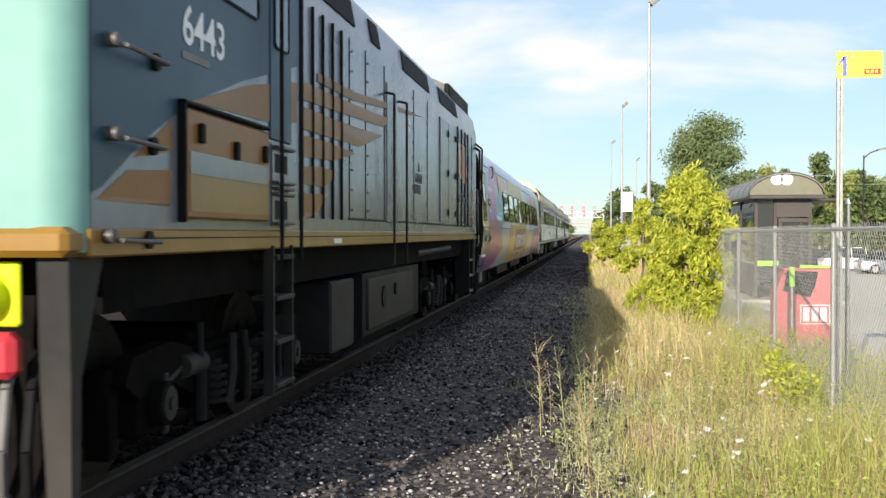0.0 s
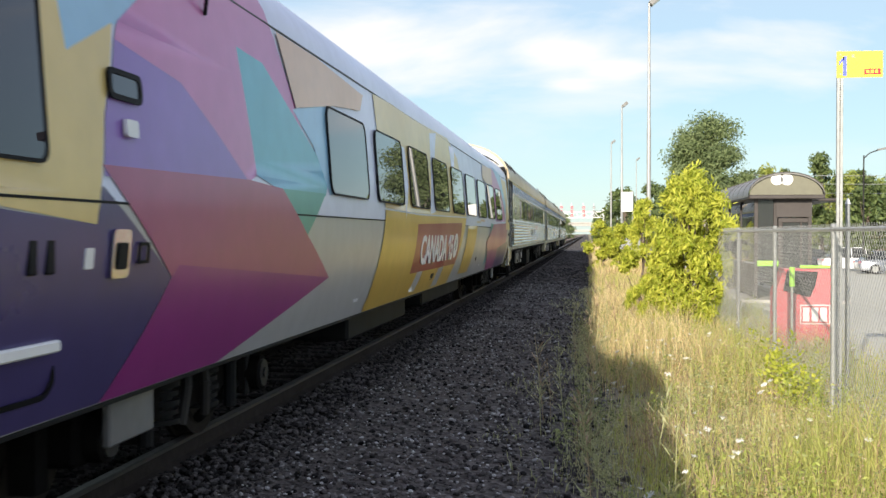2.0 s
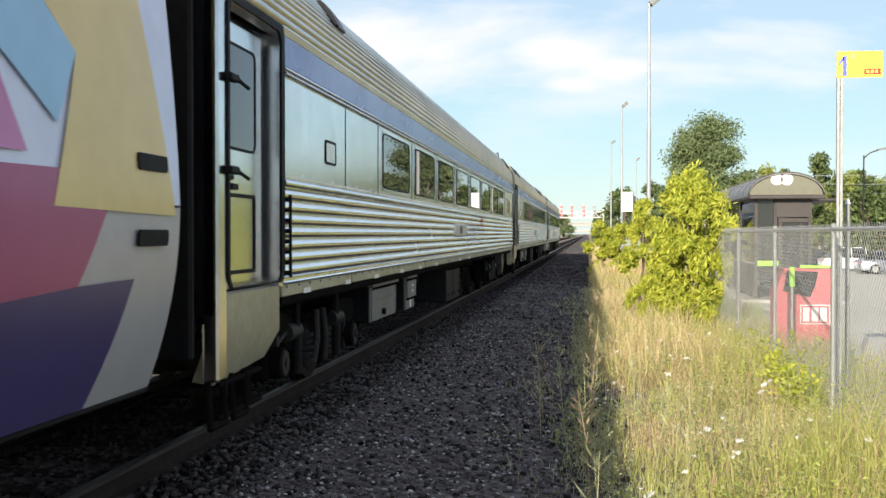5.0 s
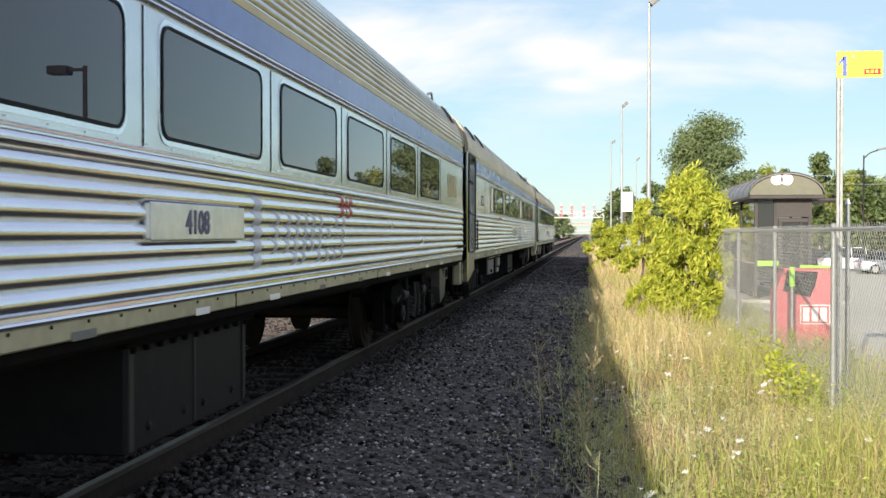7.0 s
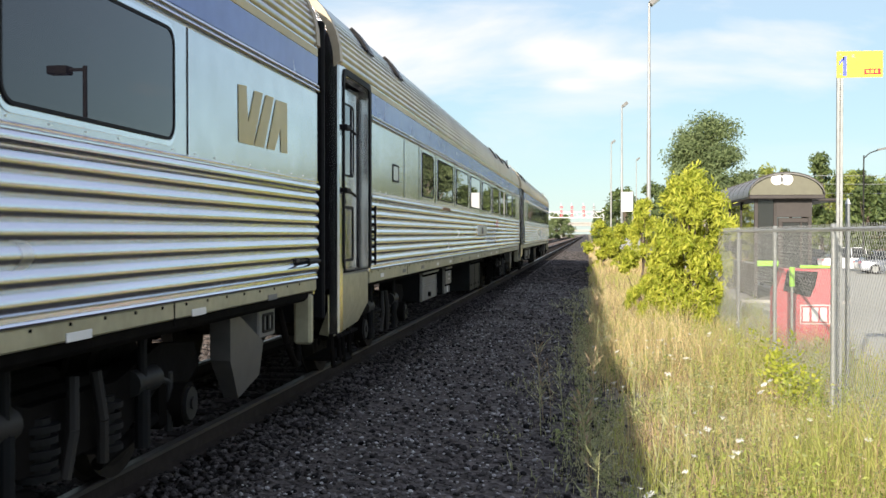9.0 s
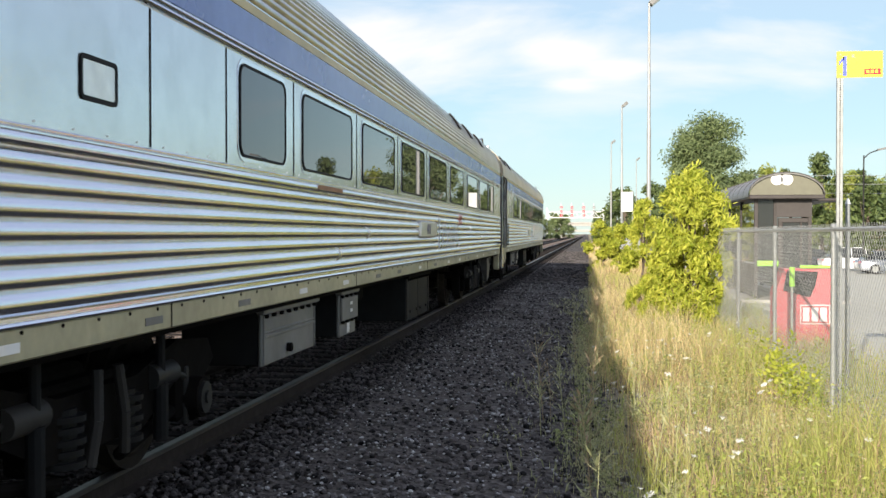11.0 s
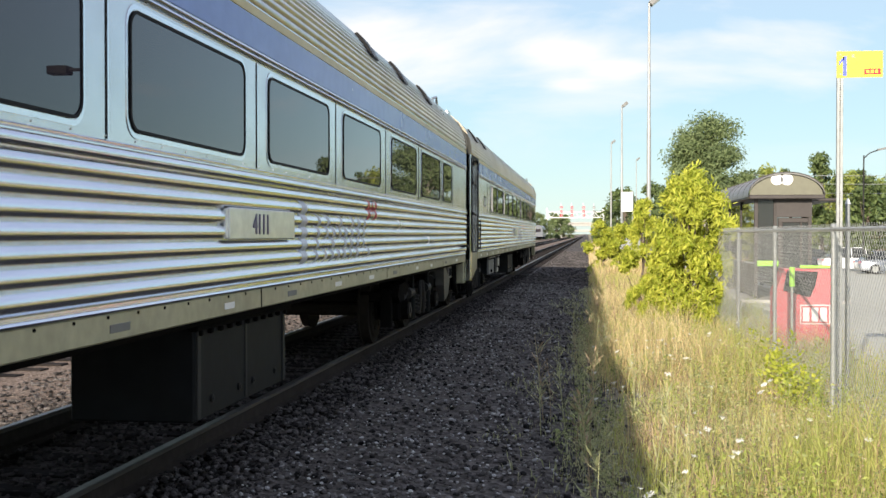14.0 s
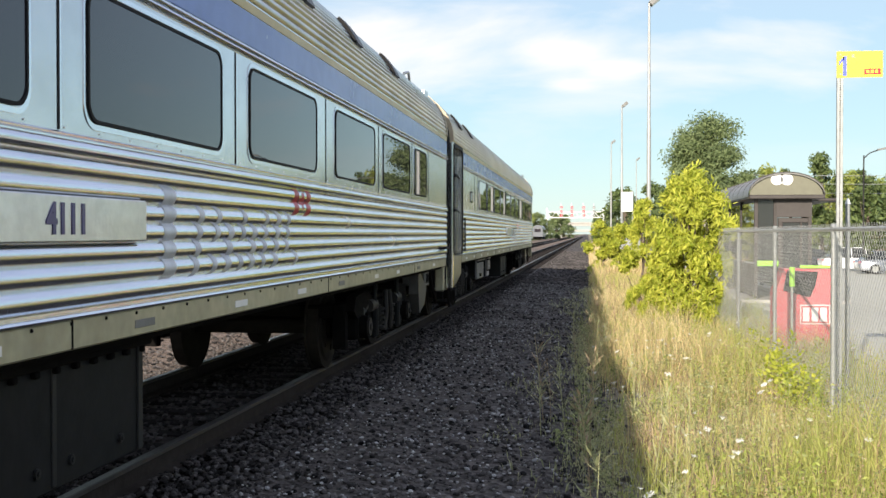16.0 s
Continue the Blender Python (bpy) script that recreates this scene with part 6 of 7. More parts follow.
def news_box():
    Y = 15.5
    x0, x1 = 2.56, 3.30
    nb = thing("newspaper_box", "red newspaper vending box with white lettered panel", "newspaper box", pose(0, 0, lay(3, Y)))
    body = Shape().loft([[(x0, Y, 0.12), (x1, Y, 0.12), (x1, Y + 0.45, 0.12), (x0, Y + 0.45, 0.12)], [(x0, Y, 1.0), (x1, Y, 1.0), (x1, Y + 0.45, 1.0), (x0, Y + 0.45, 1.0)], [(x0 + 0.12, Y + 0.02, 1.32), (x1, Y + 0.02, 1.32), (x1, Y + 0.42, 1.32), (x0 + 0.12, Y + 0.42, 1.32)]])
    part("body", body, PALE_RED, nb, "red steel box, lightened as if overexposed")
    part("foot", Shape().box(x0 + 0.12, x1 - 0.12, Y + 0.1, Y + 0.35, 0.0, 0.12), DARK, nb)
    win = [(x0 + 0.10, 1.02), (x0 + 0.46, 0.93), (x0 + 0.53, 1.10), (x0 + 0.56, 1.28), (x0 + 0.16, 1.30)]
    part("display_window", Shape().add([(x, Y - 0.02, z) for x, z in win] + [(x, Y + 0.03, z) for x, z in win], [(0, 1, 2, 3, 4), (9, 8, 7, 6, 5)] + [(k, (k + 1) % 5, 5 + (k + 1) % 5, 5 + k) for k in range(5)]), BOX_DARK, nb, "dark display window")
    wp = part("lettered_panel", Shape().box(x0 + 0.33, x1 - 0.01, Y - 0.012, Y - 0.002, 0.56, 0.83, 0.004), WHITE, nb, "white panel with bars")
    part("panel_field", Shape().box(x0 + 0.345, x1 - 0.025, Y - 0.016, Y - 0.0125, 0.575, 0.815), PALE_RED, wp)
    for k in range(3):
        xx = x0 + 0.365 + 0.115 * k
        part("letter_bar", Shape().box(xx, xx + 0.085, Y - 0.02, Y - 0.0165, 0.60, 0.79, 0.003), WHITE, wp)
    part("handle", Shape().box(x0 + 0.32, x1 - 0.02, Y - 0.03, Y - 0.005, 1.33, 1.37, 0.006), LIME, nb, "lime top strip")
    lb = thing("lime_bollard", "slim lime green bollard beside the box", "bollard", pose(2.71, 15.1, lay(2.6, 15)))
    part("shaft", Shape().cyl((0, 0, 0), (0, 0, 1.35), 0.018, 12), GALV, lb)
    part("sleeve", Shape().cyl((0, 0, 1.12), (0, 0, 1.38), 0.036, 12), LIME, lb, "lime green sleeve")
    wm = thing("marker_post", "slim pale marker post behind the fence", "post", pose(2.72, 12.0, lay(2.8, 12)))
    part("shaft", Shape().cyl((0, 0, 0), (0, 0, 2.10), 0.024, 14), GALV, wm)
    part("cap", Shape().cyl((0, 0, 2.10), (0, 0, 2.16), 0.030, 14, 0.012), WHITE, wm)


def car(x, y, turn, paint, lab, tall=1.45, length=4.6):
    c = thing("parked_car", lab, "car", pose(x, y, lay(x, y), 0, 0, turn), "parked cars")
    L, W, H = length, 1.8, tall
    def section(yy, z0, z1, w):
        return [(-w, yy, z0), (-w, yy, z1 * 0.8), (-w * 0.93, yy, z1), (w * 0.93, yy, z1), (w, yy, z1 * 0.8), (w, yy, z0)]
    low = [section(-L / 2, 0.35, 0.62, 0.72), section(-L / 2 + 0.15, 0.25, 0.72, 0.84), section(-L * 0.28, 0.22, 0.88, 0.9), section(L * 0.2, 0.22, 0.92, 0.9), section(L / 2 - 0.2, 0.25, 0.9, 0.86), section(L / 2, 0.4, 0.75, 0.74)]
    body = part("body", Shape().loft(low), paint, c)
    cab = [section(-L * 0.25, 0.84, 0.87, 0.80), section(-L * 0.08, 0.84, H - 0.05, 0.70), section(L * 0.12, 0.84, H, 0.70), section(L * 0.30, 0.84, H - 0.08, 0.70), section(L * 0.44, 0.84, 0.92, 0.78)]
    part("cabin_glass", Shape().loft(cab), CAR_GLASS, c, "dark car windows")
    part("roof_panel", Shape().loft([[(-0.64, -L * 0.06, H - 0.03), (0.64, -L * 0.06, H - 0.03), (0.64, L * 0.28, H - 0.05), (-0.64, L * 0.28, H - 0.05)], [(-0.6, -L * 0.05, H + 0.015), (0.6, -L * 0.05, H + 0.015), (0.6, L * 0.27, H), (-0.6, L * 0.27, H)]]), paint, c)
    for y0 in (-L * 0.10, L * 0.10, L * 0.29):
        for sx in (-1, 1):
            part("pillar", Shape().tube([(sx * 0.79, y0 - 0.04, 0.88), (sx * 0.68, y0, H - 0.02)], 0.035, 6), paint, c)
    for yy in (-L * 0.31, L * 0.30):
        for sx in (-1, 1):
            w = part("wheel", Shape().cyl((sx * 0.72, yy, 0.32), (sx * 0.915, yy, 0.32), 0.32, 24), TYRE, c)
            part("rim", Shape().cyl((sx * 0.90, yy, 0.32), (sx * 0.925, yy, 0.32), 0.2, 18), GALV, w)
    for sx in (-1, 1):
        part("headlight", Shape().box(sx * 0.6 - 0.14, sx * 0.6 + 0.14, -L / 2 - 0.005, -L / 2 + 0.1, 0.6, 0.72, 0.02), CLEAR, c)
        part("tail_light", Shape().box(sx * 0.66 - 0.1, sx * 0.66 + 0.1, L / 2 - 0.12, L / 2 + 0.005, 0.68, 0.82, 0.02), RED, c)
    return c


def shoebox_lamp(x, y, height):
    lp = thing("parking_lamp", "dark shoebox lamp pole in the parking lot", "lamp pole", pose(x, y, lay(x, y)), "parking lamps")
    part("pole", Shape().cyl((0, 0, 0), (0, 0, height), 0.075, 12, 0.06), LOCO_BOX, lp)
    part("arm", Shape().box(0, 0.45, -0.03, 0.03, height - 0.14, height - 0.06), LOCO_BOX, lp)
    part("lamp_head", Shape().box(0.42, 0.98, -0.2, 0.2, height - 0.22, height, 0.02), LOCO_BOX, lp, "flat dark lamp head")


def cobra_lamp(x, y, height):
    lp = thing("street_lamp", "grey street lamp with a curved arm", "street lamp", pose(x, y, lay(x, y)), "parking lamps")
    part("pole", Shape().cyl((0, 0, 0), (0, 0, height), 0.07, 10, 0.045), LOCO_BOX, lp)
    part("arm", Shape().tube([(0, 0, height - 0.2), (0.35, 0, height + 0.15), (0.9, 0, height + 0.35)], 0.035), LOCO_BOX, lp)
    part("lamp_head", Shape().loft([[(0.85, -0.12, height + 0.30), (0.85, 0.12, height + 0.30), (0.85, 0.12, height + 0.42), (0.85, -0.12, height + 0.42)], [(1.5, -0.16, height + 0.42), (1.5, 0.16, height + 0.42), (1.5, 0.10, height + 0.56), (1.5, -0.10, height + 0.56)]]), BOX_GREY, lp)


def notice_board():
    nb = thing("platform_notice", "white notice board on two thin posts", "notice board", pose(2.15, 62, lay(2.15, 62)))
    part("board", Shape().box(-0.3, 0.3, -0.03, 0.03, 3.05, 4.15, 0.01), WHITE, nb, "white board")
    for x in (-0.32, 0.32):
        part("post", Shape().cyl((x, 0, 0), (x, 0, 4.2), 0.035, 8), GALV, nb)


def picket_rail():
    pr = thing("picket_fence", "low pale picket fence at the platform end", "fence", pose(0.75, 60, 0))
    for k in range(12):
        x = 0.95 + 0.11 * k
        part("picket", Shape().box(x, x + 0.05, -0.02, 0.02, -0.4, 1.25, 0.008), GALV, pr)
    for z in (0.2, 1.05):
        part("rail", Shape().box(0.9, 2.3, 0.02, 0.05, z, z + 0.08, 0.006), GALV, pr)


def overhead_wires():
    for z, y in ((5.6, 95), (6.3, 95), (4.9, 97)):
        w = thing("overhead_wire", "thin overhead wire before the trees", "wire", pose(0, y, z), "overhead wires")
        part("wire", Shape().tube([(12 + 4 * k, 0, 0.012 * (k - 4) ** 2) for k in range(12)], 0.022, 5), GALV, w)


shoebox_lamp(8.8, 27.2, 6.95)
cobra_lamp(18.0, 75.0, 7.7)
notice_board()
picket_rail()
overhead_wires()
fence()
platform_sign()
for x, y, h in ((2.27, 42.0, 10.55), (2.24, 74.5, 10.45), (2.15, 105.0, 10.5), (5.5, 128.0, 10.4)):
    lamp_pole(x, y, h)
shelter()
news_box()
car(19.2, 72.0, 90, CAR_SILVER, "silver saloon parked in the lot", 1.45, 4.7)
car(16.2, 82.0, 90, CAR_DARK, "dark saloon parked in the lot", 1.45, 4.7)
car(23.5, 76.0, 90, CAR_DARK, "dark estate parked in the lot", 1.55, 4.7)
car(18.0, 77.0, 90, CAR_WHITE, "white estate car parked in the lot", 1.62, 4.7)


# ---- distance: gantry, bridge, railcar ----
def gantry():
    Y = 367.0
    g = thing("signal_gantry", "white lattice signal gantry over the tracks", "signal gantry", pose(0, Y, 0))
    x0, x1, z0, z1 = -13.9, 5.2, 6.9, 8.8
    for z in (z0, z1):
        for dy in (0, 1.2):
            part("chord", Shape().box(x0, x1, dy - 0.12, dy + 0.12, z - 0.12, z + 0.12), WHITE, g)
    d = 12
    for k in range(d):
        xa, xb = x0 + (x1 - x0) * k / d, x0 + (x1 - x0) * (k + 1) / d
        part("brace", Shape().cyl((xa, 0, z0 if k % 2 else z1), (xb, 0, z1 if k % 2 else z0), 0.10, 6), WHITE, g)
    for x in (x0 + 0.2, x1 - 0.2):
        part("leg", Shape().box(x - 0.25, x + 0.25, -0.1, 1.3, -0.6, z1 + 1.2), WHITE, g)
    for x, col in ((-9.0, RED), (-5.5, RED), (-1.6, RED), (1.8, BOX_GREY)):
        m = part("signal_mast", Shape().cyl((x, -0.3, z0), (x, -0.3, z1 + 3.0), 0.09, 8), WHITE, g)
        for k in range(3):
            part("signal_head", Shape().cyl((x + 0.1, -0.5, z0 + 0.7 + 1.35 * k), (x + 0.1, -0.35, z0 + 0.7 + 1.35 * k), 0.48, 14), col, m, "round red signal backboard" if col is RED else "")
            part("signal_lens", Shape().cyl((x + 0.1, -0.62, z0 + 0.7 + 1.35 * k), (x + 0.1, -0.5, z0 + 0.7 + 1.35 * k), 0.16, 10), WHITE, m)


def overbridge():
    b = thing("road_bridge", "pale concrete road bridge across the tracks", "bridge", pose(0, 520, 0))
    part("deck", Shape().box(-14, 3.5, 0, 9, 5.2, 6.4, 0.1), CONCRETE, b, "pale concrete deck")
    part("parapet", Shape().box(-14, 3.5, -0.3, 0.1, 6.4, 6.9, 0.05), CONCRETE, b)
    for x in (-13.5, 2.5):
        part("pier", Shape().box(x, x + 1.2, 1, 8, -0.8, 5.2, 0.1), CONCRETE, b)
    c = thing("road_bridge", "second pale road bridge farther along the tracks", "bridge", pose(0, 800, 0))
    part("deck", Shape().box(-14, 6, 0, 9, 3.0, 4.4, 0.1), CONCRETE, c)
    for x in (-13.5, 5.0):
        part("pier", Shape().box(x, x + 1.2, 1, 8, -0.8, 3.0, 0.1), CONCRETE, c)


def railcar():
    r = thing("railcar", "grey-green railcar standing on a siding", "railcar", pose(-14.6, 318, -0.3))
    half = [(1.5, 0.9), (1.55, 2.0), (1.5, 3.2), (1.2, 3.9), (0.6, 4.25), (0, 4.3)]
    part("body", Shape().prism(half + [(-x, z) for x, z in reversed(half[:-1])], 0, 24, True, True), LOCO_GREY, r, "grey-green body")
    part("skirt", Shape().box(-1.3, 1.3, 1, 23, 0.1, 0.9), DARK, r)
    part("end_window", Shape().box(-0.9, 0.9, -0.05, 0.0, 2.3, 3.2), GLASS, r)
    part("side_window", Shape().box(1.52, 1.57, 1.5, 22, 2.2, 3.0), GLASS, r)


gantry()
overbridge()
railcar()


# ---- plants ----
def leaf_cloud(rng, centres, count, size, squash=0.8, droop=0.0, slim=0.42):
    """Many small pointed leaves scattered in clumps: arrays of points and faces."""
    cs = np.array([c[:3] for c in centres])
    rs = np.array([c[3] for c in centres])
    k = rng.choice(len(cs), count, p=rs ** 2 / (rs ** 2).sum())
    d = rng.normal(size=(count, 3))
    d /= np.linalg.norm(d, axis=1)[:, None]
    rad = rs[k] * rng.uniform(0.1, 1.0, count) ** 0.5 * rng.uniform(0.6, 1.3, count)
    p = cs[k] + d * rad[:, None] * np.array((1, 1, squash))
    n = d + rng.normal(size=(count, 3)) * 0.8 + np.array((0, 0, 0.5))
    n /= np.linalg.norm(n, axis=1)[:, None]
    u = np.cross(n, rng.normal(size=(count, 3)))
    u /= np.linalg.norm(u, axis=1)[:, None]
    u = u - np.array((0, 0, droop))
    u /= np.linalg.norm(u, axis=1)[:, None]
    w = np.cross(n, u)
    w /= np.linalg.norm(w, axis=1)[:, None]
    s = size * rng.uniform(0.6, 1.35, count)[:, None]
    v = np.stack((p - u * s, p + w * s * slim - n * s * 0.1, p + u * s, p - w * s * slim - n * s * 0.1), 1).reshape(-1, 3)
    f = np.arange(count * 4).reshape(-1, 4)
    return v, f


def raw_mesh(name, v, f, mat):
    me = bpy.data.meshes.new(name)
    me.from_pydata([tuple(q) for q in v.tolist()], [], [tuple(q) for q in f.tolist()])
    me.materials.append(mat)
    return me


def tree(name, label, category, x, y, height, width, leaves, size, mat, bark, seed, trunk=0.25, group="", low=0.15, clumps=38, lean=0.0, z=None, droop=0.0, clump_size=1.0, slim=0.42, broad=False):
    rng = np.random.default_rng(seed)
    base = lay(x, y) if z is None else z
    t = thing(name, label, category, pose(x, y, base - 0.05), group)
    s = Shape()
    knots = [Vector((0, 0, 0))]
    for k in range(1, 6):
        knots.append(Vector((lean * k * 0.2 + rng.normal() * 0.03 * width, rng.normal() * 0.03 * width, height * 0.15 * k)))
    r0 = trunk
    for k in range(5):
        s.cyl(knots[k], knots[k + 1], r0 * (1 - 0.17 * k), 10, r0 * (1 - 0.17 * (k + 1)))
    centres = []
    for k in range(clumps):
        h = low + (1 - low) * rng.uniform(0, 1) ** 0.8
        spread = width * 0.5 * (math.sin(math.pi * min(1, (h - low) / (1 - low) * 0.72 + 0.22)) ** 0.8)
        if broad:
            spread = width * 0.5 * min(1.0, 2.6 * (1.08 - h)) ** 0.7
        a, rr = rng.uniform(0, 2 * math.pi), spread * rng.uniform(0.25, 0.86)
        c = np.array((lean * h + rr * math.cos(a), rr * math.sin(a), height * h * 0.93))
        centres.append((*c, width * rng.uniform(0.08, 0.17) * clump_size))
        i = min(4, int(h * 0.7 * 6))
        if k % 2 == 0:
            mid = (knots[i] + Vector(c)) / 2 + Vector((0, 0, -0.04 * height))
            s.cyl(knots[i], mid, r0 * 0.32, 6, r0 * 0.2)
            s.cyl(mid, Vector(c), r0 * 0.2, 6, r0 * 0.05)
    part("trunk", s, bark, t, "branching trunk")
    v, f = leaf_cloud(rng, centres, leaves, size, 0.8 if not droop else 1.25, droop, slim)
    part("crown", raw_mesh("crown", v, f, mat), None, t, "uneven leafy crown")
    return t


tree("shrub", "tall yellow-green leafy shrub beside the fence", "shrub", 1.70, 19.0, 3.05, 1.62, 19000, 0.062, LEAF_BUSH, BARK, 5, 0.05, low=0.03, clumps=110, droop=0.9, clump_size=0.8, slim=0.27, broad=True)
tree("shrub", "lower yellow-green part of the thicket by the fence", "shrub", 0.98, 20.4, 2.6, 0.85, 5200, 0.062, LEAF_BUSH, BARK, 6, 0.04, low=0.03, clumps=40, droop=0.9, clump_size=0.9, slim=0.27, broad=True)
tree("shrub", "yellow-green shrub beside the ballast", "shrub", 0.62, 45.0, 2.5, 1.7, 7000, 0.07, LEAF_BUSH, BARK, 7, 0.05, low=0.05, clumps=34)
tree("shrub", "yellow-green shrub farther along the ballast", "shrub", 1.5, 50.0, 2.4, 1.8, 5000, 0.07, LEAF_BUSH, BARK, 8, 0.05, low=0.05, clumps=26)
tree("tree", "large grey-green poplar with visible limbs", "tree", 9.55, 92.0, 12.4, 7.6, 34000, 0.135, LEAF_TREE, BIRCH, 29, 0.30, low=0.40, clumps=46, lean=0.1, clump_size=1.25, broad=True)
for i in range(9):
    tree("tree", "dark leafy tree behind the parking lot", "tree", 14.6 + 2.3 * i, 104 + 3 * (i % 3), 8.6 + 1.2 * ((i * 5) % 4) / 2, 5.4, 4200, 0.22, (LEAF_DARK, LEAF_LIGHT, LEAF_DARK)[i % 3], BARK, 140 + i, 0.16, "trees along the line", low=0.02, clumps=34)
FAR = [(19.5, 120, 9.0, 9, LEAF_LIGHT), (26, 125, 8.5, 10, LEAF_LIGHT), (24, 98, 7.2, 8, LEAF_DARK), (30, 105, 8.3, 9, LEAF_DARK), (37, 110, 8.0, 9, LEAF_DARK),
       (14.5, 118, 8.6, 7, LEAF_TREE), (33, 130, 9.5, 10, LEAF_LIGHT), (44, 118, 9.0, 11, LEAF_DARK), (20, 150, 10, 10, LEAF_TREE), (11, 160, 8, 9, LEAF_DARK),
       (6.5, 215, 11.0, 11, LEAF_DARK), (12.5, 205, 12.0, 12, LEAF_DARK), (19, 210, 12, 12, LEAF_DARK), (26, 200, 11, 12, LEAF_DARK),
       (-23, 240, 10.5, 9, LEAF_LIGHT), (-21.5, 345, 11.5, 11, LEAF_LIGHT), (-16.5, 365, 9, 9, LEAF_TREE), (-11.5, 390, 9.5, 10, LEAF_TREE), (-19, 260, 14, 12, LEAF_LIGHT), (-26, 290, 13, 12, LEAF_TREE),
       (5.5, 380, 10, 10, LEAF_DARK), (9, 330, 13, 12, LEAF_DARK), (-9.5, 450, 10, 10, LEAF_TREE), (5, 470, 10, 10, LEAF_DARK)]
for i, (x, y, h, w, m) in enumerate(FAR):
    tree("tree", "distant leafy tree beyond the railway", "tree", x, y, h, w, 3600, 0.30 if y < 160 else 0.42, m, BARK, 40 + i, 0.22, "trees along the line", low=0.05, clumps=34)
# behind the camera, seen in the coach windows
for i, (x, y, h, w, m) in enumerate([(48, 8, 8.0, 10, LEAF_DARK), (52, 22, 9.0, 12, LEAF_DARK), (46, 36, 7.5, 10, LEAF_TREE), (50, 52, 8.5, 12, LEAF_DARK), (45, 68, 8, 11, LEAF_TREE), (50, -8, 8, 11, LEAF_DARK), (48, 84, 9, 11, LEAF_DARK)]):
    tree("tree", "leafy tree on the far side of the parking lot", "tree", x, y, h, w, 3000, 0.34, m, BARK, 90 + i, 0.22, "trees along the line", low=0.05, clumps=30)


# ---- grass and stones ----
def blades(rng, pts, length, width, bend, segments=2):
    """Bent tapered blades standing on points."""
    n = len(pts)
    a = rng.uniform(0, 2 * np.pi, n)
    side = np.stack((np.cos(a), np.sin(a), np.zeros(n)), 1)
    b = rng.uniform(0, 2 * np.pi, n)
    way = np.stack((np.cos(b), np.sin(b), np.zeros(n)), 1)
    h = length[:, None]
    w = width[:, None]
    k = (bend * rng.uniform(0.1, 1.0, n))[:, None]
    up = np.array((0, 0, 1.0))
    p0, p1, p2 = pts, pts + up * h * 0.55 + way * h * k * 0.25, pts + up * h * (1 - 0.25 * k) + way * h * k
    v = np.stack((p0 - side * w, p0 + side * w, p1 + side * w * 0.8, p1 - side * w * 0.8, p2), 1).reshape(-1, 3)
    q = np.arange(n)[:, None] * 5
    f4, f3 = q + np.array((0, 1, 2, 3)), q + np.array((3, 2, 4))
    return v, [tuple(r) for r in f4.tolist()] + [tuple(r) for r in f3.tolist()]


def patch(rng, n, x0, x1, y0, y1, power=1.6, edge=0.0):
    y = y0 + (y1 - y0) * rng.uniform(0, 1, n) ** power
    x = rng.uniform(x0, x1, n)
    if edge:
        wob = np.array([0.35 * noise.noise((float(q) * 0.35, 1.3, 0)) + 0.18 * noise.noise((float(q) * 1.3, 4.1, 0)) for q in y])
        keep = x > x0 + edge + wob - rng.exponential(0.12, n)
        x, y = x[keep], y[keep]
    return np.stack((x, y, np.array([lay(float(p), float(q)) for p, q in zip(x, y)])), 1)


def meadow(name, label, mat, n, seed, hmin, hmax, w, bend, x0=0.0, x1=3.4, y0=3.2, y1=48.0, power=1.7, zone=None, edge=0.35):
    rng = np.random.default_rng(seed)
    p = patch(rng, n, x0, x1, y0, y1, power, edge)
    if zone:
        keep = np.array([rng.uniform() < zone(float(a), float(b)) for a, b, _ in p])
        p = p[keep]
    big = np.array([0.8 + 0.7 * noise.noise((float(a) * 0.8, float(b) * 0.6, 9.1)) for a, b, _ in p])
    rise = np.clip(0.42 + 0.26 * p[:, 0] + 0.012 * p[:, 1], 0.35, 1.1)
    h = rng.uniform(hmin, hmax, len(p)) * np.clip(big, 0.3, 1.4) * rise
    v, f = blades(rng, p, h, w * rng.uniform(0.6, 1.3, len(p)) * (1 + p[:, 1] * 0.05), bend)
    me = bpy.data.meshes.new(name)
    me.from_pydata([tuple(q) for q in v.tolist()], [], f)
    me.materials.append(mat)
    o = part(name, me, None)
    tagged(o, label, "grass", kind="stuff")


def clump(k, fx, fy, lo, hi):
    return lambda x, y: max(0.0, min(1.0, (noise.noise((x * fx, y * fy, k)) * 1.6 + 0.5 - lo) / (hi - lo)))


dry = clump(3.1, 1.1, 0.5, 0.25, 0.8)
wet = clump(7.7, 1.0, 0.5, 0.3, 0.8)
meadow("green_grass", "green grass blades along the fence", GRASS_GREEN, 80000, 21, 0.25, 0.72, 0.0022, 0.9, zone=lambda x, y: max(0.25, wet(x, y)) * min(1, 0.25 + 0.3 * x))
meadow("straw_grass", "dry straw-coloured grass along the ballast", GRASS_STRAW, 40000, 22, 0.22, 0.66, 0.0017, 0.8, zone=lambda x, y: dry(x, y) * (0.8 if y > 9 else 0.35))
meadow("weed_stalks", "brown weed stalks among the grass", GRASS_BROWN, 22000, 23, 0.25, 0.7, 0.0020, 0.5, zone=clump(1.3, 1.4, 0.8, 0.2, 0.9))
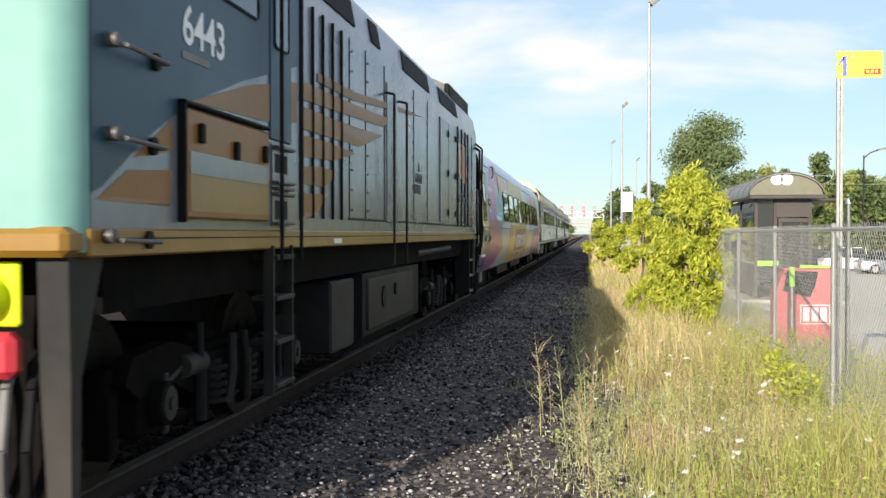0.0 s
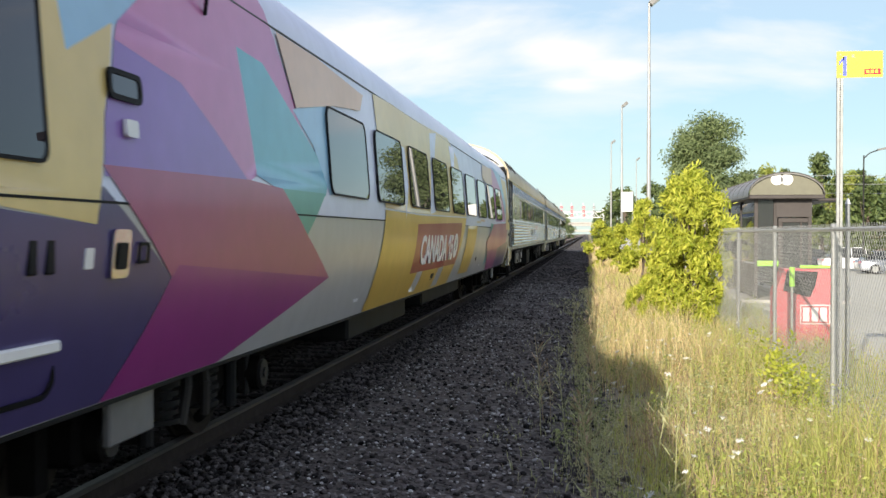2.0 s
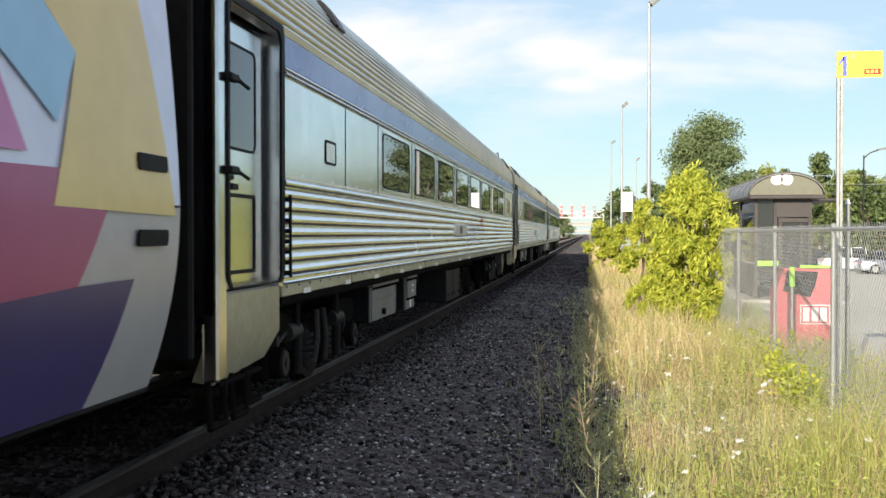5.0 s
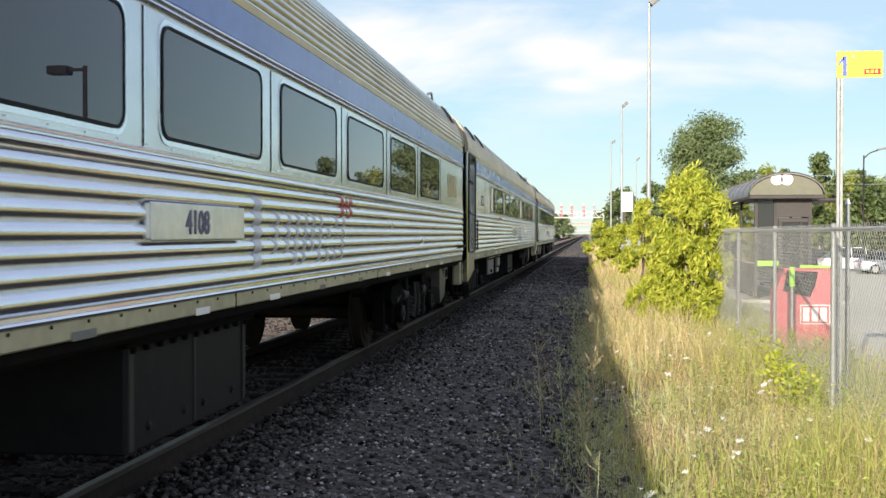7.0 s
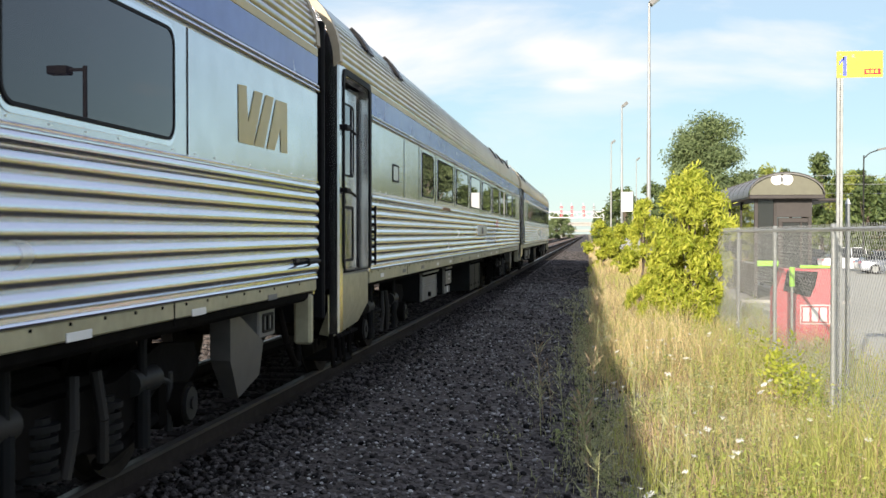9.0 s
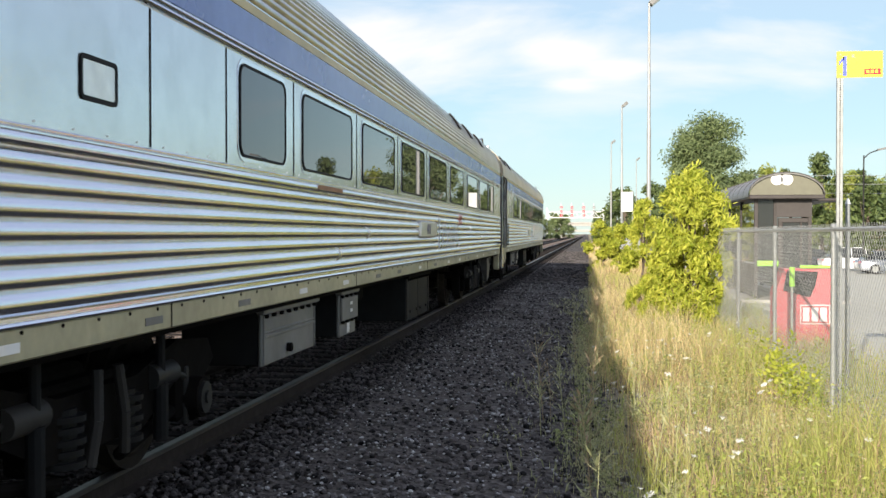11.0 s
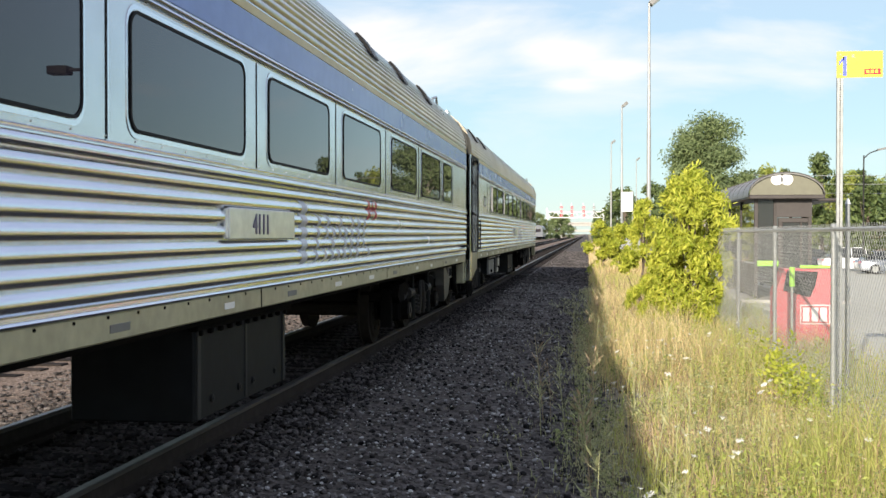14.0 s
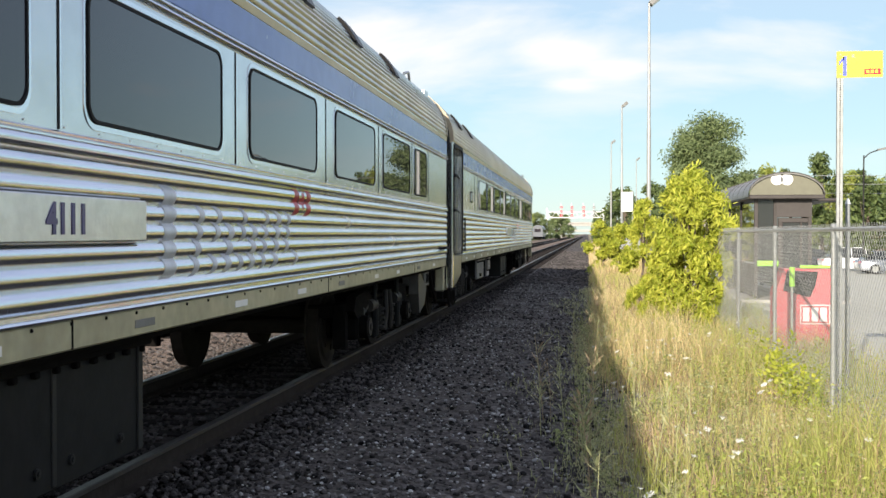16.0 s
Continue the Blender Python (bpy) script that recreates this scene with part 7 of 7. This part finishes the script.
meadow("grey_weeds", "grey-green feathery weeds among the grass", GRASS_GREY, 40000, 24, 0.08, 0.38, 0.0024, 1.1, x0=-0.3, y1=34, zone=clump(5.5, 0.9, 0.7, 0.1, 0.7), edge=0.3)
meadow("low_weeds", "low green weeds at the ballast edge", GRASS_GREY, 6000, 26, 0.06, 0.30, 0.003, 1.0, x0=-1.0, x1=1.2, y1=30, zone=clump(2.5, 1.6, 1.2, 0.4, 0.9), edge=0.2)
meadow("far_grass", "yellowing grass along the far ballast", GRASS_STRAW, 14000, 25, 0.3, 0.7, 0.010, 0.6, x0=0.1, x1=3.4, y0=40, y1=150, power=1.4, edge=0.2)
meadow("tall_straw", "tall dry grass before the thicket", GRASS_STRAW, 2600, 28, 0.6, 1.2, 0.0020, 0.7, x0=0.05, x1=1.5, y0=13, y1=26, power=1.0, edge=0.15)


def leafy_weeds(name, label, mat, n, seed, lo, hi, leaf, x0, x1, y0, y1, zone, leaves=16, edge=0.3, slim=0.34):
    """Branching weeds: thin stalks with many small leaves, joined into one mesh."""
    rng = np.random.default_rng(seed)
    p = patch(rng, n, x0, x1, y0, y1, 1.5, edge)
    p = p[[bool(rng.uniform() < zone(float(a), float(b))) for a, b, _ in p]]
    m = len(p)
    h = rng.uniform(lo, hi, m) * np.clip(0.55 + 0.22 * p[:, 0] + 0.012 * p[:, 1], 0.5, 1.15)
    tilt = rng.normal(size=(m, 2)) * 0.16
    k = np.repeat(np.arange(m), leaves)
    u = rng.uniform(0.12, 1.0, len(k))
    a = rng.uniform(0, 2 * np.pi, len(k))
    out = np.stack((np.cos(a), np.sin(a), rng.uniform(-0.1, 1.1, len(k))), 1)
    out /= np.linalg.norm(out, axis=1)[:, None]
    base = p[k] + np.stack((tilt[k, 0] * h[k] * u, tilt[k, 1] * h[k] * u, h[k] * u), 1)
    twig = (h[k] * rng.uniform(0.02, 0.30, len(k)) * (1.1 - u))[:, None]
    q = base + out * twig
    l = (leaf * rng.uniform(0.5, 1.4, len(k)))[:, None]
    w = np.cross(out, rng.normal(size=(len(k), 3)))
    w /= np.linalg.norm(w, axis=1)[:, None]
    v = np.stack((q, q + out * l * 0.5 + w * l * slim, q + out * l, q + out * l * 0.5 - w * l * slim), 1).reshape(-1, 3)
    fc = np.arange(len(k) * 4).reshape(-1, 4)
    up = np.stack((tilt[:, 0] * h, tilt[:, 1] * h, h), 1)
    b = rng.uniform(0, 2 * np.pi, m)
    t = np.stack((np.cos(b), np.sin(b), np.zeros(m)), 1) * 0.0022
    sv = np.stack((p - t, p + t, p + up + t * 0.4, p + up - t * 0.4), 1).reshape(-1, 3)
    sf = np.arange(m * 4).reshape(-1, 4) + len(v)
    o = part(name, raw_mesh(name, np.concatenate((v, sv)), np.concatenate((fc, sf)), mat), None)
    tagged(o, label, "weeds", kind="stuff")


leafy_weeds("leafy_weeds", "bright green leafy weeds in the verge", GRASS_LIME, 3000, 51, 0.25, 0.66, 0.030, 0.2, 3.2, 4.4, 26, clump(8.8, 1.3, 0.7, 0.45, 0.9), slim=0.2)
leafy_weeds("sage_weeds", "grey-green feathery weeds in the verge", GRASS_GREY, 3600, 52, 0.16, 0.46, 0.020, -0.2, 2.6, 3.8, 20, clump(5.5, 1.0, 0.8, 0.2, 0.8), 26)
leafy_weeds("dark_weeds", "dull green weeds at the ballast edge", WEED_DARK, 1700, 53, 0.18, 0.55, 0.026, -0.3, 2.6, 4.0, 24, clump(4.2, 1.2, 0.8, 0.3, 0.85), 22, 0.15)
leafy_weeds("seed_weeds", "brown seeding weeds in the verge", GRASS_BROWN, 2200, 54, 0.25, 0.62, 0.014, 0.1, 3.0, 4.2, 26, clump(6.4, 1.3, 0.9, 0.3, 0.9), 26)
leafy_weeds("fence_weeds", "broad-leaved yellow-green weeds against the fence", LEAF_BUSH, 34, 55, 0.42, 0.72, 0.05, 1.86, 2.24, 10.9, 12.6, lambda x, y: 1.0, 26, 0.0)


def wild_carrot(rng, me_head, me_stem, x, y, h):
    fl = thing("wildflower", "white flat-topped wildflower on a thin stalk", "wildflower", pose(x, y, lay(x, y) - 0.02, rng.uniform(-9, 9), rng.uniform(-9, 9), rng.uniform(0, 360)), "white wildflowers")
    st = part("stalk", me_stem, None, fl)
    st.scale = (1, 1, h)
    hd = part("flower_head", me_head, None, fl, at=pose(0, 0, h, rng.uniform(-25, 25), rng.uniform(-25, 25), 0))
    k = rng.uniform(0.45, 1.05)
    hd.scale = (k, k, k)


def wildflowers():
    rng = random.Random(12)
    heads = []
    for q in range(3):
        s = Shape()
        for k in range(26):
            a, r = rng.uniform(0, 6.28), 0.036 * rng.uniform(0, 1) ** 0.5
            c = Vector((r * math.cos(a), r * math.sin(a), 0.006 - r * 0.1))
            w = rng.uniform(0.005, 0.009)
            s.add([c + Vector((w * math.cos(b), w * math.sin(b), rng.uniform(-0.002, 0.002))) for b in (0, 1.26, 2.5, 3.77, 5.0)], [(0, 1, 2, 3, 4)])
        s.cyl((0, 0, -0.02), (0, 0, 0.0), 0.004, 5, 0.02, False)
        heads.append(mesh_of("flower_head", s, PETAL, False, 0))
    stem = mesh_of("stalk", Shape().cyl((0, 0, 0), (0, 0, 1), 0.0026, 5, 0.0016), GRASS_GREY)
    for k in range(190):
        y = 5.0 + 21 * rng.random() ** 1.4
        x = 0.1 + 2.3 * rng.random() ** 1.2
        if noise.noise((x * 0.9, y * 0.5, 2.2)) < -0.1 and rng.random() < 0.7:
            continue
        wild_carrot(rng, heads[k % 3], stem, x, y, rng.uniform(0.28, 0.55) * (0.75 + 0.1 * x))
    # tall bare stalks at the ballast edge
    sk = []
    for q in range(3):
        s = Shape().cyl((0, 0, 0), (0.02, 0.01, 0.5), 0.004, 5, 0.003).cyl((0.02, 0.01, 0.5), (0.0, 0.03, 0.85), 0.003, 5, 0.001)
        for k in range(22):
            z = rng.uniform(0.2, 0.8)
            a = rng.uniform(0, 6.28)
            l = rng.uniform(0.05, 0.14)
            b = Vector((0.015, 0.01, z))
            e = b + Vector((l * math.cos(a), l * math.sin(a), l * 0.8))
            s.cyl(b, e, 0.0016, 4, 0.001, False)
            n = Vector((-math.sin(a), math.cos(a), 0)) * 0.007
            s.add([b.lerp(e, 0.4), b.lerp(e, 0.75) + n, e + (e - b) * 0.25, b.lerp(e, 0.75) - n], [(0, 1, 2, 3)])
        sk.append(mesh_of("stalk", s, (GRASS_GREY, GRASS_BROWN, GRASS_GREY)[q], False, 0))
    for k in range(46):
        y = 4.6 + 16 * rng.random() ** 1.3
        x = rng.uniform(-0.55, 0.75) if k > 12 else rng.uniform(-0.35, 0.25)
        wd = thing("tall_weed", "thin tall weed stalk at the ballast edge", "weed", pose(x, y, lay(x, y) - 0.02, rng.uniform(-6, 6), rng.uniform(-6, 6), rng.uniform(0, 360)), "tall weeds")
        o = part("stalk", sk[k % 3], None, wd)
        o.scale = (1, 1, 1) if k % 2 else (0.75, 0.75, 0.72)


wildflowers()


def stone_shape(rng):
    t = (1 + 5 ** 0.5) / 2
    v = np.array([(-1, t, 0), (1, t, 0), (-1, -t, 0), (1, -t, 0), (0, -1, t), (0, 1, t), (0, -1, -t), (0, 1, -t), (t, 0, -1), (t, 0, 1), (-t, 0, -1), (-t, 0, 1)], float) / 1.9
    return v * rng.uniform(0.6, 1.15, (12, 1)) * np.array((rng.uniform(0.8, 1.3), rng.uniform(0.7, 1.0), rng.uniform(0.5, 0.8)))


ICO = np.array([(0, 11, 5), (0, 5, 1), (0, 1, 7), (0, 7, 10), (0, 10, 11), (1, 5, 9), (5, 11, 4), (11, 10, 2), (10, 7, 6), (7, 1, 8), (3, 9, 4), (3, 4, 2), (3, 2, 6), (3, 6, 8), (3, 8, 9), (4, 9, 5), (2, 4, 11), (6, 2, 10), (8, 6, 7), (9, 8, 1)])


def ballast():
    rng = np.random.default_rng(33)
    kinds = [stone_shape(rng) for _ in range(14)]
    bed = thing("ballast", "angular grey ballast stones beside the rails", "ballast", kind="structure")
    V, F = [], []
    n = 34000
    y = 3.4 + 40 * rng.uniform(0, 1, n) ** 2.0
    x = rng.uniform(-6.4, 0.75, n)
    keep = (x < 0.2) | (rng.uniform(0, 1, n) < 0.35)
    x, y = x[keep], y[keep]
    n = len(x)
    size = rng.uniform(0.012, 0.036, n) * (1 + 0.4 * (rng.uniform(0, 1, n) < 0.06))
    ang = rng.uniform(0, 2 * np.pi, n)
    x, y = np.concatenate((x, rng.uniform(-3.15, -2.15, 7000))), np.concatenate((y, 3.4 + 26 * rng.uniform(0, 1, 7000) ** 1.8))
    size, ang = np.concatenate((size, rng.uniform(0.016, 0.036, 7000))), np.concatenate((ang, rng.uniform(0, 6.28, 7000)))
    far = 9000
    x = np.concatenate((rng.uniform(-2.3, 0.6, far), x))
    y = np.concatenate((38 + 70 * rng.uniform(0, 1, far) ** 1.3, y))
    size, ang = np.concatenate((rng.uniform(0.025, 0.06, far), size)), np.concatenate((rng.uniform(0, 6.28, far), ang))
    n = len(x)
    loose = 0
    shared = []
    for k in kinds:
        s = Shape()
        s.add([tuple(q) for q in k], [tuple(int(i) for i in f) for f in ICO])
        shared.append(mesh_of("stone", s, STONE_ONE, False, 0))
    for i in range(n):
        z = lay(float(x[i]), float(y[i])) + size[i] * 0.3
        if -5.1 < x[i] < -2.3:
            z = (-0.165 if x[i] > -3.1 and i > n - 7001 else -0.20) + size[i] * 0.1
        if loose < 300 and -2.2 < x[i] < -0.2 and 4.5 < y[i] < 8.5 and size[i] > 0.026:
            o = part("stone", shared[i % 14], None, bed)
            o.matrix_basis = Matrix.LocRotScale((x[i], y[i], z), Euler((0.3 * math.sin(i), 0.3 * math.cos(i), ang[i])), (size[i],) * 3)
            loose += 1
            continue
        c, s = math.cos(ang[i]), math.sin(ang[i])
        v = kinds[i % 14] * size[i]
        V.append(np.stack((v[:, 0] * c - v[:, 1] * s + x[i], v[:, 0] * s + v[:, 1] * c + y[i], v[:, 2] + z), 1))
        F.append(ICO + 12 * len(F))
    me = raw_mesh("gravel", np.concatenate(V), np.concatenate(F), STONE)
    o = part("gravel", me, None, bed)
    tagged(o, "mixed grey gravel", kind="stuff")
    V, F = [], []
    m = 8200
    y = 3.4 + 34 * rng.uniform(0, 1, m) ** 2.0
    x = rng.uniform(-2.5, 0.7, m)
    size = rng.uniform(0.006, 0.026, m) * rng.uniform(0.5, 1.0, m)
    for i in range(m):
        v = kinds[i % 14] * size[i]
        V.append(v + np.array((x[i], y[i], lay(float(x[i]), float(y[i])) + 0.014 + size[i] * 0.3)))
        F.append(ICO + 12 * len(F))
    o = part("pale_gravel", raw_mesh("pale_gravel", np.concatenate(V), np.concatenate(F), LIGHT_STONE), None, bed)
    tagged(o, "scattered pale stone chips", kind="stuff")


ballast()


# ---- what moves ----
# seconds and the place of the coupling between the two middle coaches along the track
RUN = [(0.0, 73.76), (0.5, 68.9), (1.0, 64.28), (1.5, 59.75), (2.0, 55.3), (2.5, 50.95), (3.0, 46.75), (3.5, 42.7), (4.0, 38.8), (4.5, 35.13), (5.0, 31.68), (5.5, 28.38),
       (6.0, 25.19), (6.5, 22.09), (7.0, 19.14), (7.5, 16.33), (8.0, 13.67), (8.5, 11.20), (9.0, 8.92), (9.5, 6.80), (10.0, 4.84), (10.5, 3.04), (11.0, 1.38),
       (11.5, -0.15), (12.0, -1.57), (12.5, -2.89), (13.0, -4.11), (13.5, -5.23), (14.0, -6.23), (14.5, -7.12), (15.0, -7.87), (15.5, -8.48), (16.0, -8.93)]
AHEAD = {"loco": -69.4, "smooth": -52.4, "a": -25.9, "b": 0.0, "c": 25.9}


def along(t):
    """The coupling's place at t, by a smooth curve through RUN."""
    i = min(int(t / 0.5), len(RUN) - 2)
    p = [RUN[max(0, min(len(RUN) - 1, k))][1] for k in (i - 1, i, i + 1, i + 2)]
    u = t / 0.5 - i
    m0, m1 = (p[2] - p[0]) / (2 if i > 0 else 1), (p[3] - p[1]) / (2 if i < len(RUN) - 2 else 1)
    return (2 * u ** 3 - 3 * u ** 2 + 1) * p[1] + (u ** 3 - 2 * u ** 2 + u) * m0 + (-2 * u ** 3 + 3 * u ** 2) * p[2] + (u ** 3 - u ** 2) * m1


def motions():
    for ob, key in ((loco, "loco"), (coach_smooth, "smooth"), (coach_a, "a"), (coach_b, "b"), (coach_c, "c")):
        walk(ob, [(t, pose(TRACK_X, y + AHEAD[key], 0)) for t, y in RUN])
    times, f = [], 0
    while f < 480:
        times.append(f / FPS)
        f += 2 if f < 270 else 4
    times.append(16.0)
    for ws in WHEELS:
        base = ws.matrix_basis.translation.copy()
        r = ws["radius"]
        rows = []
        for t in times:
            rows.append((t, pose(*base, math.degrees((RUN[0][1] - along(t)) / r), 0, 0)))
        walk(ws, rows)


motions()
